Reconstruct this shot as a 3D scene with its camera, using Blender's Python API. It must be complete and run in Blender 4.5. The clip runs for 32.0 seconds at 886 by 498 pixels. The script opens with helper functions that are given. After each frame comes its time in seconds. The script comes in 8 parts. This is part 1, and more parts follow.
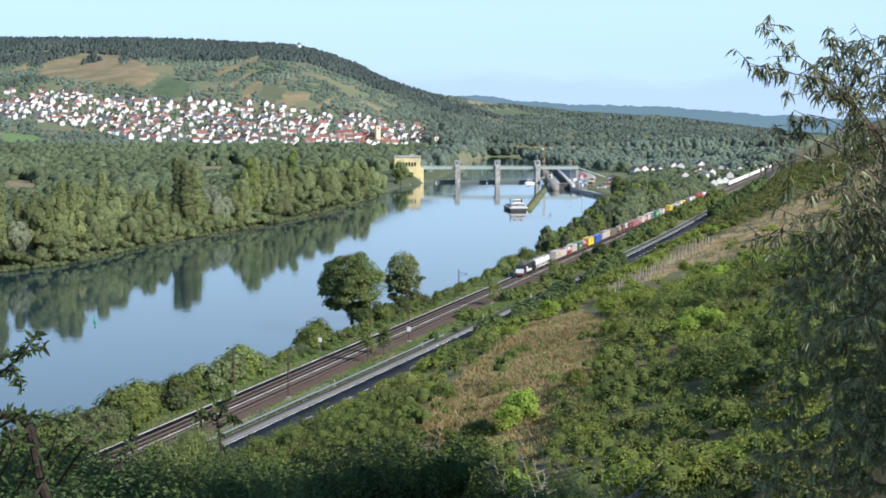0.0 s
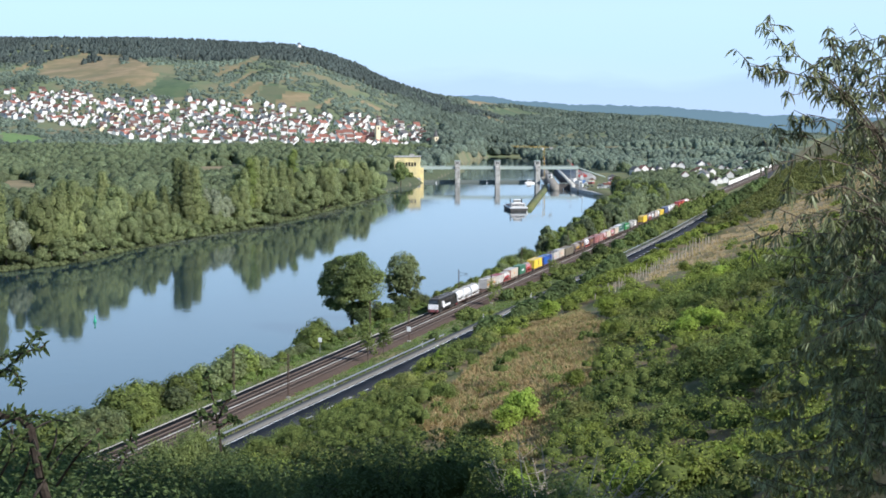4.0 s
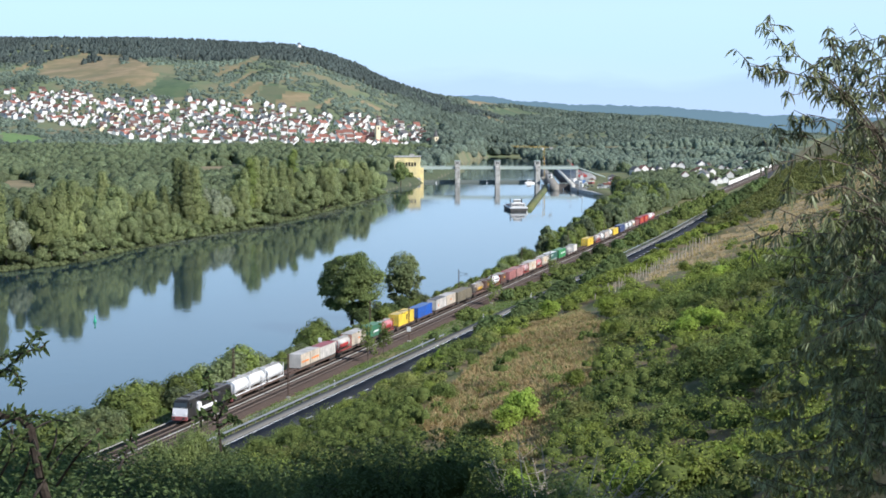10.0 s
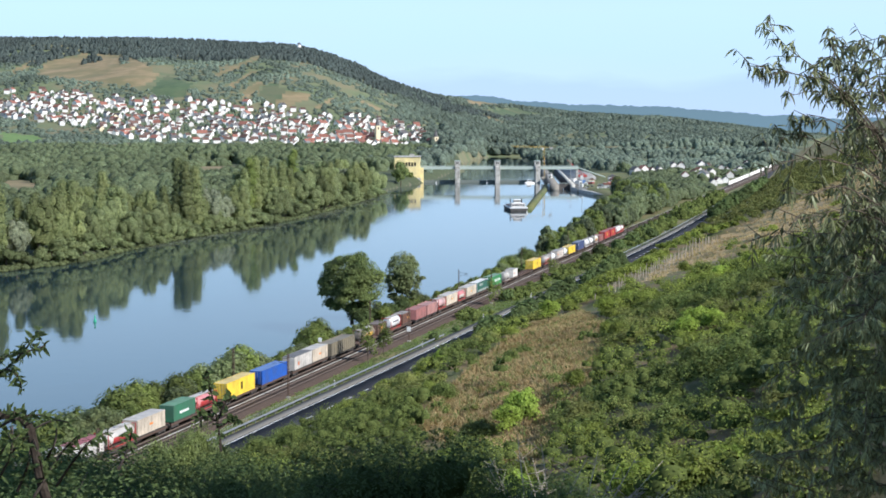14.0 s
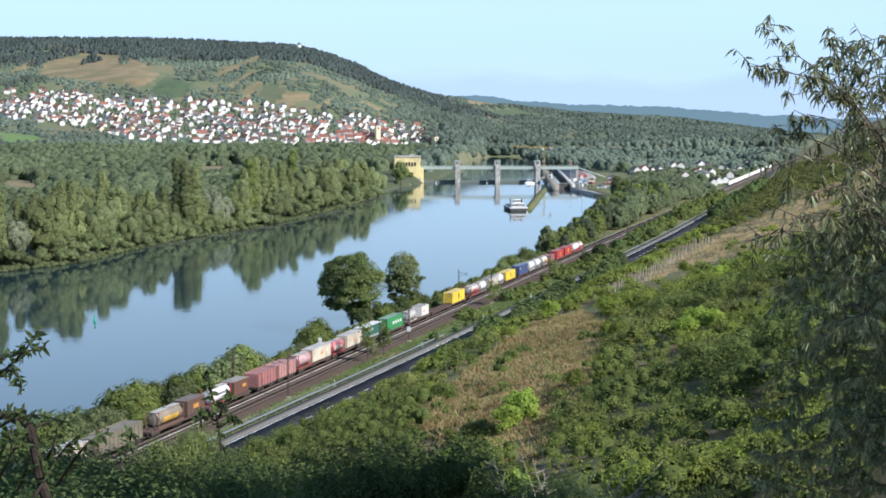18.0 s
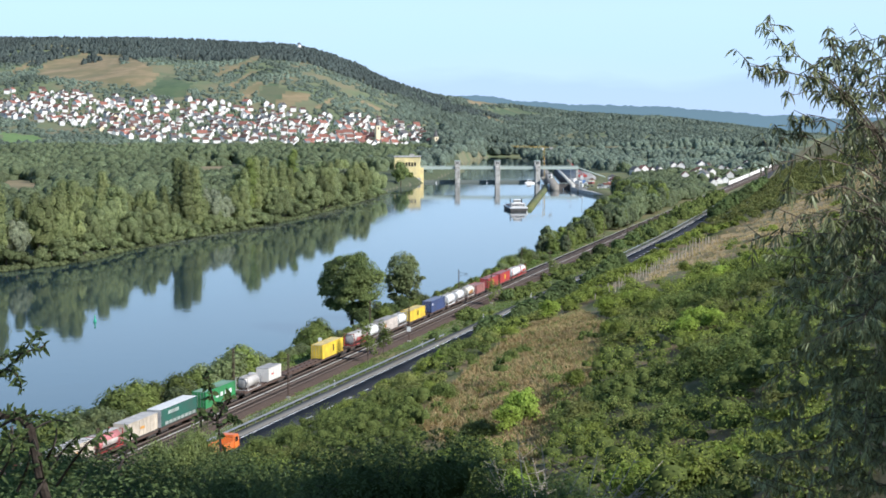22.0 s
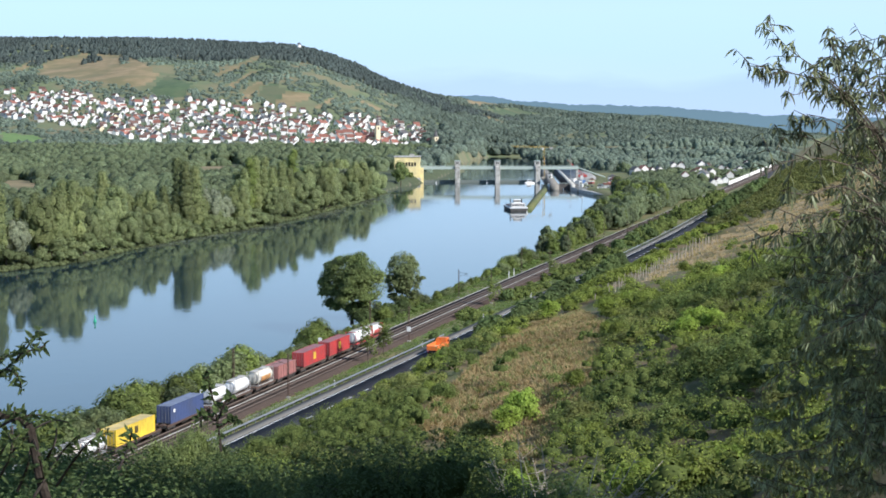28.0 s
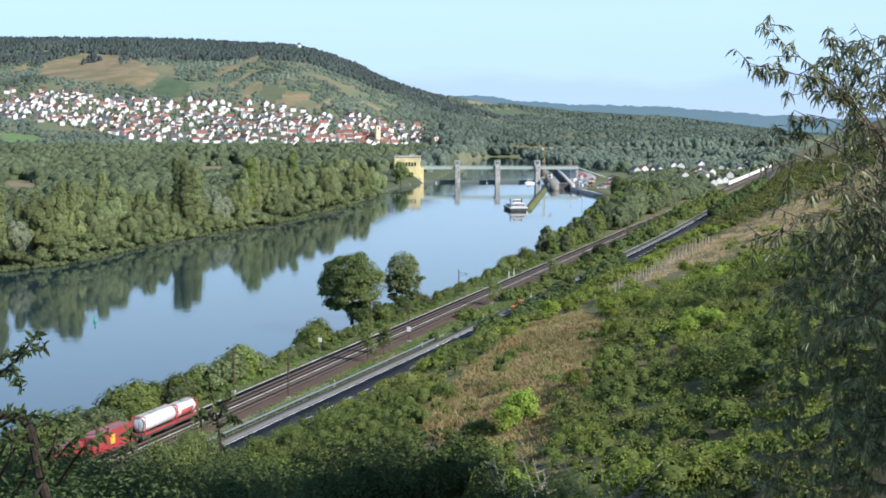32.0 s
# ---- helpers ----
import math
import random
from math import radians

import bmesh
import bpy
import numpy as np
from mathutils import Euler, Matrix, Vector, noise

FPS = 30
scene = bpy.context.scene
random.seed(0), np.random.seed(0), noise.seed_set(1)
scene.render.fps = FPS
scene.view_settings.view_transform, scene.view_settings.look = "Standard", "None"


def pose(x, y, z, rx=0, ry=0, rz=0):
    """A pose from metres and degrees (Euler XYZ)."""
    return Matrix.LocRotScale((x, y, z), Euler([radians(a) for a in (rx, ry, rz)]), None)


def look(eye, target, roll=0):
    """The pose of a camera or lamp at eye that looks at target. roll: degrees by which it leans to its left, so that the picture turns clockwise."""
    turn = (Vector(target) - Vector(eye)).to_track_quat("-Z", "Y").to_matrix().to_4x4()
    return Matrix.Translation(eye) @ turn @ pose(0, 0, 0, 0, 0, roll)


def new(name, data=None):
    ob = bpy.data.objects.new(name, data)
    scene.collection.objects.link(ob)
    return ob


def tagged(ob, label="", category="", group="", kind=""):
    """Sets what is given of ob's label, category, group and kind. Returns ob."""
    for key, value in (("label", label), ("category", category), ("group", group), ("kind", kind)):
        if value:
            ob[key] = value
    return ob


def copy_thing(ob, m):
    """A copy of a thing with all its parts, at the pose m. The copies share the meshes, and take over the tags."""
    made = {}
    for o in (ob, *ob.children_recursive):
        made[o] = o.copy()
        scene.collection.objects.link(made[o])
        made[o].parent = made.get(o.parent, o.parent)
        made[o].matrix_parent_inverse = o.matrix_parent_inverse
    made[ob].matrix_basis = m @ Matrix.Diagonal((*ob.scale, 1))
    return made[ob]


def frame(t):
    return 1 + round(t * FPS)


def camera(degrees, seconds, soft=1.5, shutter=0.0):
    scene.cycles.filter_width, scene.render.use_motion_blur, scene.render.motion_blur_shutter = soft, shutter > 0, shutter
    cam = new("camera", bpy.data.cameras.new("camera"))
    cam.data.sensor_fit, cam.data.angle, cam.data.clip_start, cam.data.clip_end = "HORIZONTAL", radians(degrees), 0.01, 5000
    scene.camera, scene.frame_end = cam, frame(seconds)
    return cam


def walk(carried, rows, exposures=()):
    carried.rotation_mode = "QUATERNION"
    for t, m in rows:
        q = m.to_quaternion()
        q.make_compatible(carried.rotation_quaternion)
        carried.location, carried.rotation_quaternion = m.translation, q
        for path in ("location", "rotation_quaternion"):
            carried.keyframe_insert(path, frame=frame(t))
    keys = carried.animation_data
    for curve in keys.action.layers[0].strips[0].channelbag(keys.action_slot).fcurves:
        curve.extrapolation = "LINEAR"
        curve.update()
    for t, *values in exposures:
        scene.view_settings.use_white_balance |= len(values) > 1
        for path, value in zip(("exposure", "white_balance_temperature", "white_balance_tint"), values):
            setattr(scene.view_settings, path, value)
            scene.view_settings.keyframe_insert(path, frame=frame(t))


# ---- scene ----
# One static camera high on a valley slope above a river, a railway and a road.
EYE = (0.0, 0.0, 53.5)
PITCH = math.atan(223.0 / 2640.0)
LENS = 2640.0
cam = camera(33.10, 32.0, soft=1.7)
STILL = look(EYE, (0.0, 100.0, 53.5 - 100.0 * math.tan(PITCH)))
walk(cam, [(0.0, STILL), (32.0, STILL)], exposures=[(0.0, 0.55, 5650.0, 12.0), (32.0, 0.55, 5650.0, 12.0)])

# ---- daylight ----
SUN_EL, SUN_AZ = radians(35.0), math.atan2(0.82, -0.57)   # azimuth clockwise from +y
SUN_DIR = Vector((math.sin(SUN_AZ) * math.cos(SUN_EL), math.cos(SUN_AZ) * math.cos(SUN_EL), math.sin(SUN_EL)))
sun = new("sun", bpy.data.lights.new("sun", "SUN"))
sun.data.energy, sun.data.angle, sun.data.color = 5.0, radians(0.53), (1.0, 0.91, 0.76)
sun.matrix_world = look(SUN_DIR * 900.0, (0, 0, 0))

world = bpy.data.worlds.new("sky")
scene.world = world
world.use_nodes = True
wn, wl = world.node_tree.nodes, world.node_tree.links
wn.clear()
sky = wn.new("ShaderNodeTexSky")
sky.sky_type, sky.sun_disc = "NISHITA", False
sky.sun_elevation, sky.sun_rotation = SUN_EL, SUN_AZ
sky.altitude, sky.air_density, sky.dust_density, sky.ozone_density = 0.0, 0.9, 0.0, 3.5
bg = wn.new("ShaderNodeBackground")
bg.inputs["Strength"].default_value = 0.095
out = wn.new("ShaderNodeOutputWorld")
# thin high haze evens the sky out, with faint streaks of cloud
way, stretch, cloud, cramp = wn.new("ShaderNodeTexCoord"), wn.new("ShaderNodeMapping"), wn.new("ShaderNodeTexNoise"), wn.new("ShaderNodeValToRGB")
stretch.inputs["Scale"].default_value = (3.0, 3.0, 16.0)
cloud.inputs["Scale"].default_value, cloud.inputs["Detail"].default_value = 1.6, 6.0
cramp.color_ramp.elements[0].position, cramp.color_ramp.elements[1].position = 0.45, 0.80
cramp.color_ramp.elements[0].color, cramp.color_ramp.elements[1].color = (0, 0, 0, 1), (0.5, 0.5, 0.5, 1)
haze = wn.new("ShaderNodeMixRGB")
lift, tone, thick, veil = wn.new("ShaderNodeSeparateXYZ"), wn.new("ShaderNodeValToRGB"), wn.new("ShaderNodeMapRange"), wn.new("ShaderNodeMixRGB")
tone.color_ramp.elements[0].position, tone.color_ramp.elements[1].position = 0.0, 0.30
tone.color_ramp.elements[0].color, tone.color_ramp.elements[1].color = (4.35, 5.7, 7.15, 1), (3.6, 5.2, 6.6, 1)
tone.color_ramp.elements.new(0.075).color = (5.15, 6.75, 7.85, 1)
thick.inputs["From Min"].default_value, thick.inputs["From Max"].default_value = 0.15, 0.75
thick.inputs["To Min"].default_value, thick.inputs["To Max"].default_value = 0.88, 0.05
veil.inputs["Color2"].default_value = (5.2, 6.3, 7.2, 1)
wl.new(way.outputs["Generated"], lift.inputs[0])
wl.new(lift.outputs["Z"], tone.inputs["Fac"])
wl.new(lift.outputs["Z"], thick.inputs["Value"])
wl.new(thick.outputs[0], haze.inputs["Fac"])
wl.new(way.outputs["Generated"], stretch.inputs["Vector"])
wl.new(stretch.outputs[0], cloud.inputs["Vector"])
wl.new(cloud.outputs["Fac"], cramp.inputs["Fac"])
wl.new(sky.outputs[0], haze.inputs["Color1"])
wl.new(cramp.outputs["Color"], veil.inputs["Fac"])
wl.new(tone.outputs["Color"], veil.inputs["Color1"])
# a bank of lavender haze lies over the far hills, with an uneven upper edge and a few small puffs
edge, edge_n, bank, bank_in, bank_mix = wn.new("ShaderNodeMapping"), wn.new("ShaderNodeTexNoise"), wn.new("ShaderNodeMapRange"), wn.new("ShaderNodeMath"), wn.new("ShaderNodeMixRGB")
edge.inputs["Scale"].default_value = (5.0, 5.0, 22.0)
edge_n.inputs["Scale"].default_value, edge_n.inputs["Detail"].default_value = 1.7, 5.0
wl.new(way.outputs["Generated"], edge.inputs["Vector"])
wl.new(edge.outputs[0], edge_n.inputs["Vector"])
bank_in.operation = "MULTIPLY_ADD"
bank_in.inputs[1].default_value = 0.045
wl.new(edge_n.outputs["Fac"], bank_in.inputs[0])
wl.new(lift.outputs["Z"], bank_in.inputs[2])
bank.inputs["From Min"].default_value, bank.inputs["From Max"].default_value = 0.050, 0.060
bank.inputs["To Min"].default_value, bank.inputs["To Max"].default_value = 0.85, 0.0
wl.new(bank_in.outputs[0], bank.inputs["Value"])
wl.new(bank.outputs[0], bank_mix.inputs["Fac"])
wl.new(veil.outputs[0], bank_mix.inputs["Color1"])
bank_mix.inputs["Color2"].default_value = (4.05, 5.25, 7.0, 1)
wl.new(bank_mix.outputs[0], haze.inputs["Color2"])
wl.new(haze.outputs[0], bg.inputs["Color"])
wl.new(bg.outputs[0], out.inputs["Surface"])

# ---- numbers of the plan ----
DIR, NRM = (0.2778, 0.9606), (0.9606, -0.2778)   # along the railway, and to its right


def xy(u, v):
    return (u * DIR[0] + v * NRM[0], u * DIR[1] + v * NRM[1])


def knots(x, xs, ys):
    """Smooth interpolation through a few knots."""
    xs, ys = np.asarray(xs, float), np.asarray(ys, float)
    x = np.clip(np.asarray(x, float), xs[0], xs[-1])
    m = np.gradient(ys, xs)
    i = np.clip(np.searchsorted(xs, x) - 1, 0, len(xs) - 2)
    h = xs[i + 1] - xs[i]
    t = (x - xs[i]) / h
    return ((2 * t**3 - 3 * t**2 + 1) * ys[i] + (t**3 - 2 * t**2 + t) * h * m[i]
            + (-2 * t**3 + 3 * t**2) * ys[i + 1] + (t**3 - t**2) * h * m[i + 1])


def smooth(a, b, x):
    t = np.clip((np.asarray(x, float) - a) / (b - a), 0, 1)
    return t * t * (3 - 2 * t)


LATTICE = np.random.RandomState(7).rand(257, 257)


def rough(x, y, size):
    """Value noise, 0 to 1, with cells of the given size."""
    x, y = np.asarray(x, float) / size, np.asarray(y, float) / size
    i, j = np.floor(x).astype(int), np.floor(y).astype(int)
    a, b = x - i, y - j
    a, b = a * a * (3 - 2 * a), b * b * (3 - 2 * b)
    i, j = i % 256, j % 256
    return ((LATTICE[i, j] * (1 - a) + LATTICE[i + 1, j] * a) * (1 - b)
            + (LATTICE[i, j + 1] * (1 - a) + LATTICE[i + 1, j + 1] * a) * b)


def road_v(u):
    """The white edge line of the road, on the railway's side."""
    return knots(u, (-400, 210, 271, 344, 500, 632, 816, 1048, 1379, 2300), (-97, -95.2, -93.6, -92, -88.8, -86.8, -87.3, -91, -99.8, -140))


def right_shore(u):
    return knots(u, (-400, 300, 520, 690, 800, 985, 1090, 1190, 1290, 1700, 2060, 2500), (-122, -124, -124.5, -130, -138, -165, -200, -232, -240, -343, -478, -560))


def left_shore_x(y):
    return knots(y, (-400, 300, 538, 560, 619, 683, 732, 799, 919, 1115, 1232, 1325, 1700, 2118, 2380), (-450, -225, -160, -147, -136, -124, -108, -92, -71, -50, -39, -22, 12, 36, 70))


AZ = (-0.8, -0.297, -0.1455, -0.085, -0.062, -0.032, -0.0015, 0.021, 0.044, 0.082, 0.12, 0.158, 0.196, 0.234, 0.298, 0.8)
CREST_P = (130, 145, 138, 124, 104, 67, 46, 40, 31, 18, 11, 3, -8, -20, -32, -60)
CREST_R = (3300, 3300, 3300, 3300, 3300, 3350, 3500, 3700, 3900, 4000, 4000, 4000, 4000, 4000, 4000, 4000)
FOOT_R = (1950, 1950, 1950, 1950, 1980, 2050, 2300, 2450, 2600, 2550, 2450, 2400, 2400, 2400, 2400, 2400)


def height(x, y):
    """The height of the ground, in metres over the river."""
    x, y = np.asarray(x, float), np.asarray(y, float)
    u, v = x * DIR[0] + y * DIR[1], x * NRM[0] + y * NRM[1]
    # the near side: bank, railway bench, road, hillside
    rs, rv = right_shore(u), road_v(u)
    slope = knots(v - (rv + 92), (-83, -78, -68, -58, -50, -40, -30, -20, -12, 0, 15, 40, 80, 160, 400, 3000),
                  (4.0, 4.2, 12.6, 14.9, 16.7, 19.1, 21.9, 25.0, 28.0, 34.0, 43, 53, 68, 92, 120, 140))
    slope = slope + smooth(-80, -60, v) * ((rough(x, y, 23) - 0.5) * 3.0 + (rough(x + 9, y, 8) - 0.5) * 1.3)
    spur = 52.2 - 0.28 * np.hypot(x, y + 1.5) + (rough(x, y, 6) - 0.5) * 0.8 * smooth(4, 20, np.hypot(x, y))
    slope = np.where(slope > spur, slope, spur) + 0.0
    bench = 3.7
    near = np.where(v > rv + 8.6, slope, bench)
    near = np.where(v > rv + 8.6, np.minimum(near, bench + (v - rv - 8.6) * 0.9), near)
    near = np.where(v < -113, bench + (rough(x, y, 5) - 0.5) * 0.7, near)
    near = np.where(v < rs + 7, -2.5 + (bench + 2.5) * smooth(rs - 6, rs + 7, v), near)
    # the far side: water meadows, then the hills
    dl = left_shore_x(y) - x
    plain = 3.0 + 13.0 * smooth(1000, 2100, y) + (rough(x, y, 120) - 0.5) * 2.5
    far = -2.5 + (plain + 2.5) * smooth(-5, 6, dl)
    far = np.where(dl < -5, -2.5, far)
    in_river = (v < rs - 6) & (dl < -5)
    h = np.where(v >= rs - 6, near, far)
    h = np.where(in_river, -2.5, h)
    a = x / np.maximum(y, 1.0)
    r0, r1 = knots(a, AZ, FOOT_R), knots(a, AZ, CREST_R)
    top = 53.5 + knots(a, AZ, CREST_P) * r1 / LENS
    t = (y - r0) / (r1 - r0)
    g = np.where(t < 1, 0.75 * np.clip(t, 0, 1) + 0.25 * smooth(0, 1, t), 1.0 - 0.25 * np.clip(t - 1, 0, 1))
    bumps = (rough(x, y, 260) - 0.5) * 26 + (rough(x, y, 90) - 0.5) * 9
    hill = (top - 14) * g + bumps * smooth(0.02, 0.3, t) * (1 - smooth(0.8, 1.0, t)) + 14
    valley = np.where((y > 1500) & (t > 0), hill, h)
    # water stays open up to the bend
    h = np.where((y > 1500) & (v < -100), np.where(in_river, np.where(y < 2390, -2.5, np.maximum(valley, 4.0)), valley), h)
    return h


def ground_z(x, y):
    return float(height(np.array([x]), np.array([y]))[0])


# ---- materials ----
def tree_of(name):
    m = bpy.data.materials.new(name)
    m.use_nodes = True
    return m, m.node_tree.nodes, m.node_tree.links, m.node_tree.nodes["Principled BSDF"]


def mat(name, low, high=None, rough_=0.8, grain=2.0, metal=0.0, bump=0.0, spec=0.4, patch=0.0, third=None, by_object=0.0):
    """Two tones mixed by grain at two scales, with fine relief. patch: metres of the large stains."""
    m, n, l, b = tree_of(name)
    high = high or tuple(min(1, c * 1.35 + 0.01) for c in low)
    pos = n.new("ShaderNodeNewGeometry")
    n1 = n.new("ShaderNodeTexNoise")
    n1.inputs["Scale"].default_value, n1.inputs["Detail"].default_value = grain, 5.0
    l.new(pos.outputs["Position"], n1.inputs["Vector"])
    ramp = n.new("ShaderNodeValToRGB")
    ramp.color_ramp.elements[0].position, ramp.color_ramp.elements[1].position = 0.32, 0.68
    ramp.color_ramp.elements[0].color, ramp.color_ramp.elements[1].color = (*low, 1), (*high, 1)
    l.new(n1.outputs["Fac"], ramp.inputs["Fac"])
    colour = ramp.outputs["Color"]
    if patch:
        n2 = n.new("ShaderNodeTexNoise")
        n2.inputs["Scale"].default_value, n2.inputs["Detail"].default_value = 1.0 / patch, 3.0
        l.new(pos.outputs["Position"], n2.inputs["Vector"])
        r2 = n.new("ShaderNodeValToRGB")
        r2.color_ramp.elements[0].position, r2.color_ramp.elements[1].position = 0.42, 0.62
        l.new(n2.outputs["Fac"], r2.inputs["Fac"])
        mix = n.new("ShaderNodeMixRGB")
        mix.inputs["Color2"].default_value = (*(third or tuple(c * 0.6 for c in low)), 1)
        l.new(r2.outputs["Color"], mix.inputs["Fac"])
        l.new(colour, mix.inputs["Color1"])
        colour = mix.outputs["Color"]
    if by_object:
        info = n.new("ShaderNodeObjectInfo")
        hsv = n.new("ShaderNodeHueSaturation")
        mr = n.new("ShaderNodeMapRange")
        mr.inputs["To Min"].default_value, mr.inputs["To Max"].default_value = 1 - by_object, 1 + by_object
        l.new(info.outputs["Random"], mr.inputs["Value"])
        l.new(mr.outputs[0], hsv.inputs["Value"])
        l.new(colour, hsv.inputs["Color"])
        colour = hsv.outputs["Color"]
    l.new(colour, b.inputs["Base Color"])
    b.inputs["Roughness"].default_value, b.inputs["Metallic"].default_value = rough_, metal
    b.inputs["Specular IOR Level"].default_value = spec
    if bump:
        bn = n.new("ShaderNodeBump")
        bn.inputs["Strength"].default_value, bn.inputs["Distance"].default_value = 0.6, bump
        l.new(n1.outputs["Fac"], bn.inputs["Height"])
        l.new(bn.outputs[0], b.inputs["Normal"])
    return m


def leaf_mat(name, colour, spread=0.27, hue=0.02, through_=0.40, gloss=0.55, by_object=0.28, stand_=0.045, stand_by=0.28, mottle=0.0, relief=0.5):
    """Foliage: tone by leaf and by plant, some light passing through."""
    m, n, l, b = tree_of(name)
    geo, info = n.new("ShaderNodeNewGeometry"), n.new("ShaderNodeObjectInfo")
    hsv = n.new("ShaderNodeHueSaturation")
    hsv.inputs["Color"].default_value = (*colour, 1)
    v1, v2, add = n.new("ShaderNodeMapRange"), n.new("ShaderNodeMapRange"), n.new("ShaderNodeMath")
    v1.inputs["To Min"].default_value, v1.inputs["To Max"].default_value = 1 - spread, 1 + spread
    v2.inputs["To Min"].default_value, v2.inputs["To Max"].default_value = 1 - by_object, 1 + by_object
    l.new(geo.outputs["Random Per Island"], v1.inputs["Value"])
    l.new(info.outputs["Random"], v2.inputs["Value"])
    add.operation = "MULTIPLY"
    l.new(v1.outputs[0], add.inputs[0])
    l.new(v2.outputs[0], add.inputs[1])
    stand, v3, mul = n.new("ShaderNodeTexNoise"), n.new("ShaderNodeMapRange"), n.new("ShaderNodeMath")
    stand.inputs["Scale"].default_value, stand.inputs["Detail"].default_value = stand_, 4.0
    l.new(geo.outputs["Position"], stand.inputs["Vector"])
    v3.inputs["From Min"].default_value, v3.inputs["From Max"].default_value = 0.3, 0.7
    v3.inputs["To Min"].default_value, v3.inputs["To Max"].default_value = 1 - stand_by, 1 + stand_by
    l.new(stand.outputs["Fac"], v3.inputs["Value"])
    mul.operation = "MULTIPLY"
    l.new(add.outputs[0], mul.inputs[0])
    l.new(v3.outputs[0], mul.inputs[1])
    tone_ = mul.outputs[0]
    if mottle:
        # clusters of leaves: small-scale tone and relief
        spray, v4, mul2, bn = n.new("ShaderNodeTexNoise"), n.new("ShaderNodeMapRange"), n.new("ShaderNodeMath"), n.new("ShaderNodeBump")
        spray.inputs["Scale"].default_value, spray.inputs["Detail"].default_value, spray.inputs["Roughness"].default_value = mottle, 6.0, 0.65
        l.new(geo.outputs["Position"], spray.inputs["Vector"])
        v4.inputs["From Min"].default_value, v4.inputs["From Max"].default_value = 0.34, 0.66
        v4.inputs["To Min"].default_value, v4.inputs["To Max"].default_value = 0.55, 1.4
        l.new(spray.outputs["Fac"], v4.inputs["Value"])
        mul2.operation = "MULTIPLY"
        l.new(tone_, mul2.inputs[0])
        l.new(v4.outputs[0], mul2.inputs[1])
        tone_ = mul2.outputs[0]
        bn.inputs["Strength"].default_value, bn.inputs["Distance"].default_value = 0.9, relief
        l.new(spray.outputs["Fac"], bn.inputs["Height"])
        l.new(bn.outputs[0], b.inputs["Normal"])
    l.new(tone_, hsv.inputs["Value"])
    h1 = n.new("ShaderNodeMapRange")
    h1.inputs["To Min"].default_value, h1.inputs["To Max"].default_value = 0.5 - hue, 0.5 + hue
    noise_ = n.new("ShaderNodeTexNoise")
    noise_.inputs["Scale"].default_value = 0.11
    l.new(geo.outputs["Position"], noise_.inputs["Vector"])
    l.new(noise_.outputs["Fac"], h1.inputs["Value"])
    l.new(h1.outputs[0], hsv.inputs["Hue"])
    l.new(hsv.outputs[0], b.inputs["Base Color"])
    b.inputs["Roughness"].default_value, b.inputs["Specular IOR Level"].default_value = gloss, 0.3
    tr = n.new("ShaderNodeBsdfTranslucent")
    mix = n.new("ShaderNodeMixShader")
    mix.inputs[0].default_value = through_
    l.new(hsv.outputs[0], tr.inputs["Color"])
    l.new(b.outputs[0], mix.inputs[1])
    l.new(tr.outputs[0], mix.inputs[2])
    l.new(mix.outputs[0], n["Material Output"].inputs["Surface"])
    return m


M_GRASS = mat("meadow", (0.055, 0.085, 0.022), (0.12, 0.135, 0.045), 0.95, 0.9, bump=0.1, patch=14, third=(0.16, 0.14, 0.06))
M_SLOPE = mat("slope_soil", (0.06, 0.08, 0.022), (0.12, 0.12, 0.042), 0.95, 1.5, bump=0.15, patch=9, third=(0.17, 0.12, 0.058))
# dark core tone: the shade inside bushes, put into colour
M_CORESHADE = mat("core_shade", (0.055, 0.072, 0.022), (0.088, 0.108, 0.034), 1.0, 3.0, spec=0.0)
# blued and greyed in its colour for the haze over far trees
M_FARMASS = mat("hazed_leaf_mass", (0.088, 0.122, 0.078), (0.128, 0.160, 0.098), 1.0, 0.5, bump=0.3, patch=45, third=(0.075, 0.105, 0.07))
M_DRY = mat("dry_grass_ground", (0.26, 0.19, 0.09), (0.40, 0.30, 0.155), 0.95, 2.5, bump=0.2, patch=6, third=(0.10, 0.10, 0.04))
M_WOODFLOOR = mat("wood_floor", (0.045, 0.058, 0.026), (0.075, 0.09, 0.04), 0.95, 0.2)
M_HILL = mat("hill_turf", (0.09, 0.12, 0.058), (0.14, 0.165, 0.082), 0.95, 0.04, patch=90, third=(0.17, 0.155, 0.085))
M_TAN = mat("stubble_field", (0.20, 0.155, 0.08), (0.275, 0.21, 0.115), 0.95, 0.05, patch=60, third=(0.15, 0.135, 0.065))
M_VINE = mat("vine_rows", (0.055, 0.088, 0.042), (0.085, 0.12, 0.056), 0.95, 0.06, patch=70, third=(0.105, 0.115, 0.06))
M_LAWN = mat("green_field", (0.10, 0.17, 0.05), (0.15, 0.22, 0.07), 0.95, 0.1)
M_SAND = mat("river_bed", (0.10, 0.09, 0.06), (0.16, 0.14, 0.09), 0.95, 1.0)
M_BALLAST = mat("ballast", (0.052, 0.038, 0.030), (0.092, 0.068, 0.055), 0.95, 9.0, bump=0.06, spec=0.15, patch=8, third=(0.064, 0.046, 0.037))
M_CONCRETE = mat("concrete", (0.30, 0.29, 0.26), (0.45, 0.43, 0.39), 0.9, 3.0, bump=0.01, patch=5, third=(0.24, 0.23, 0.2))
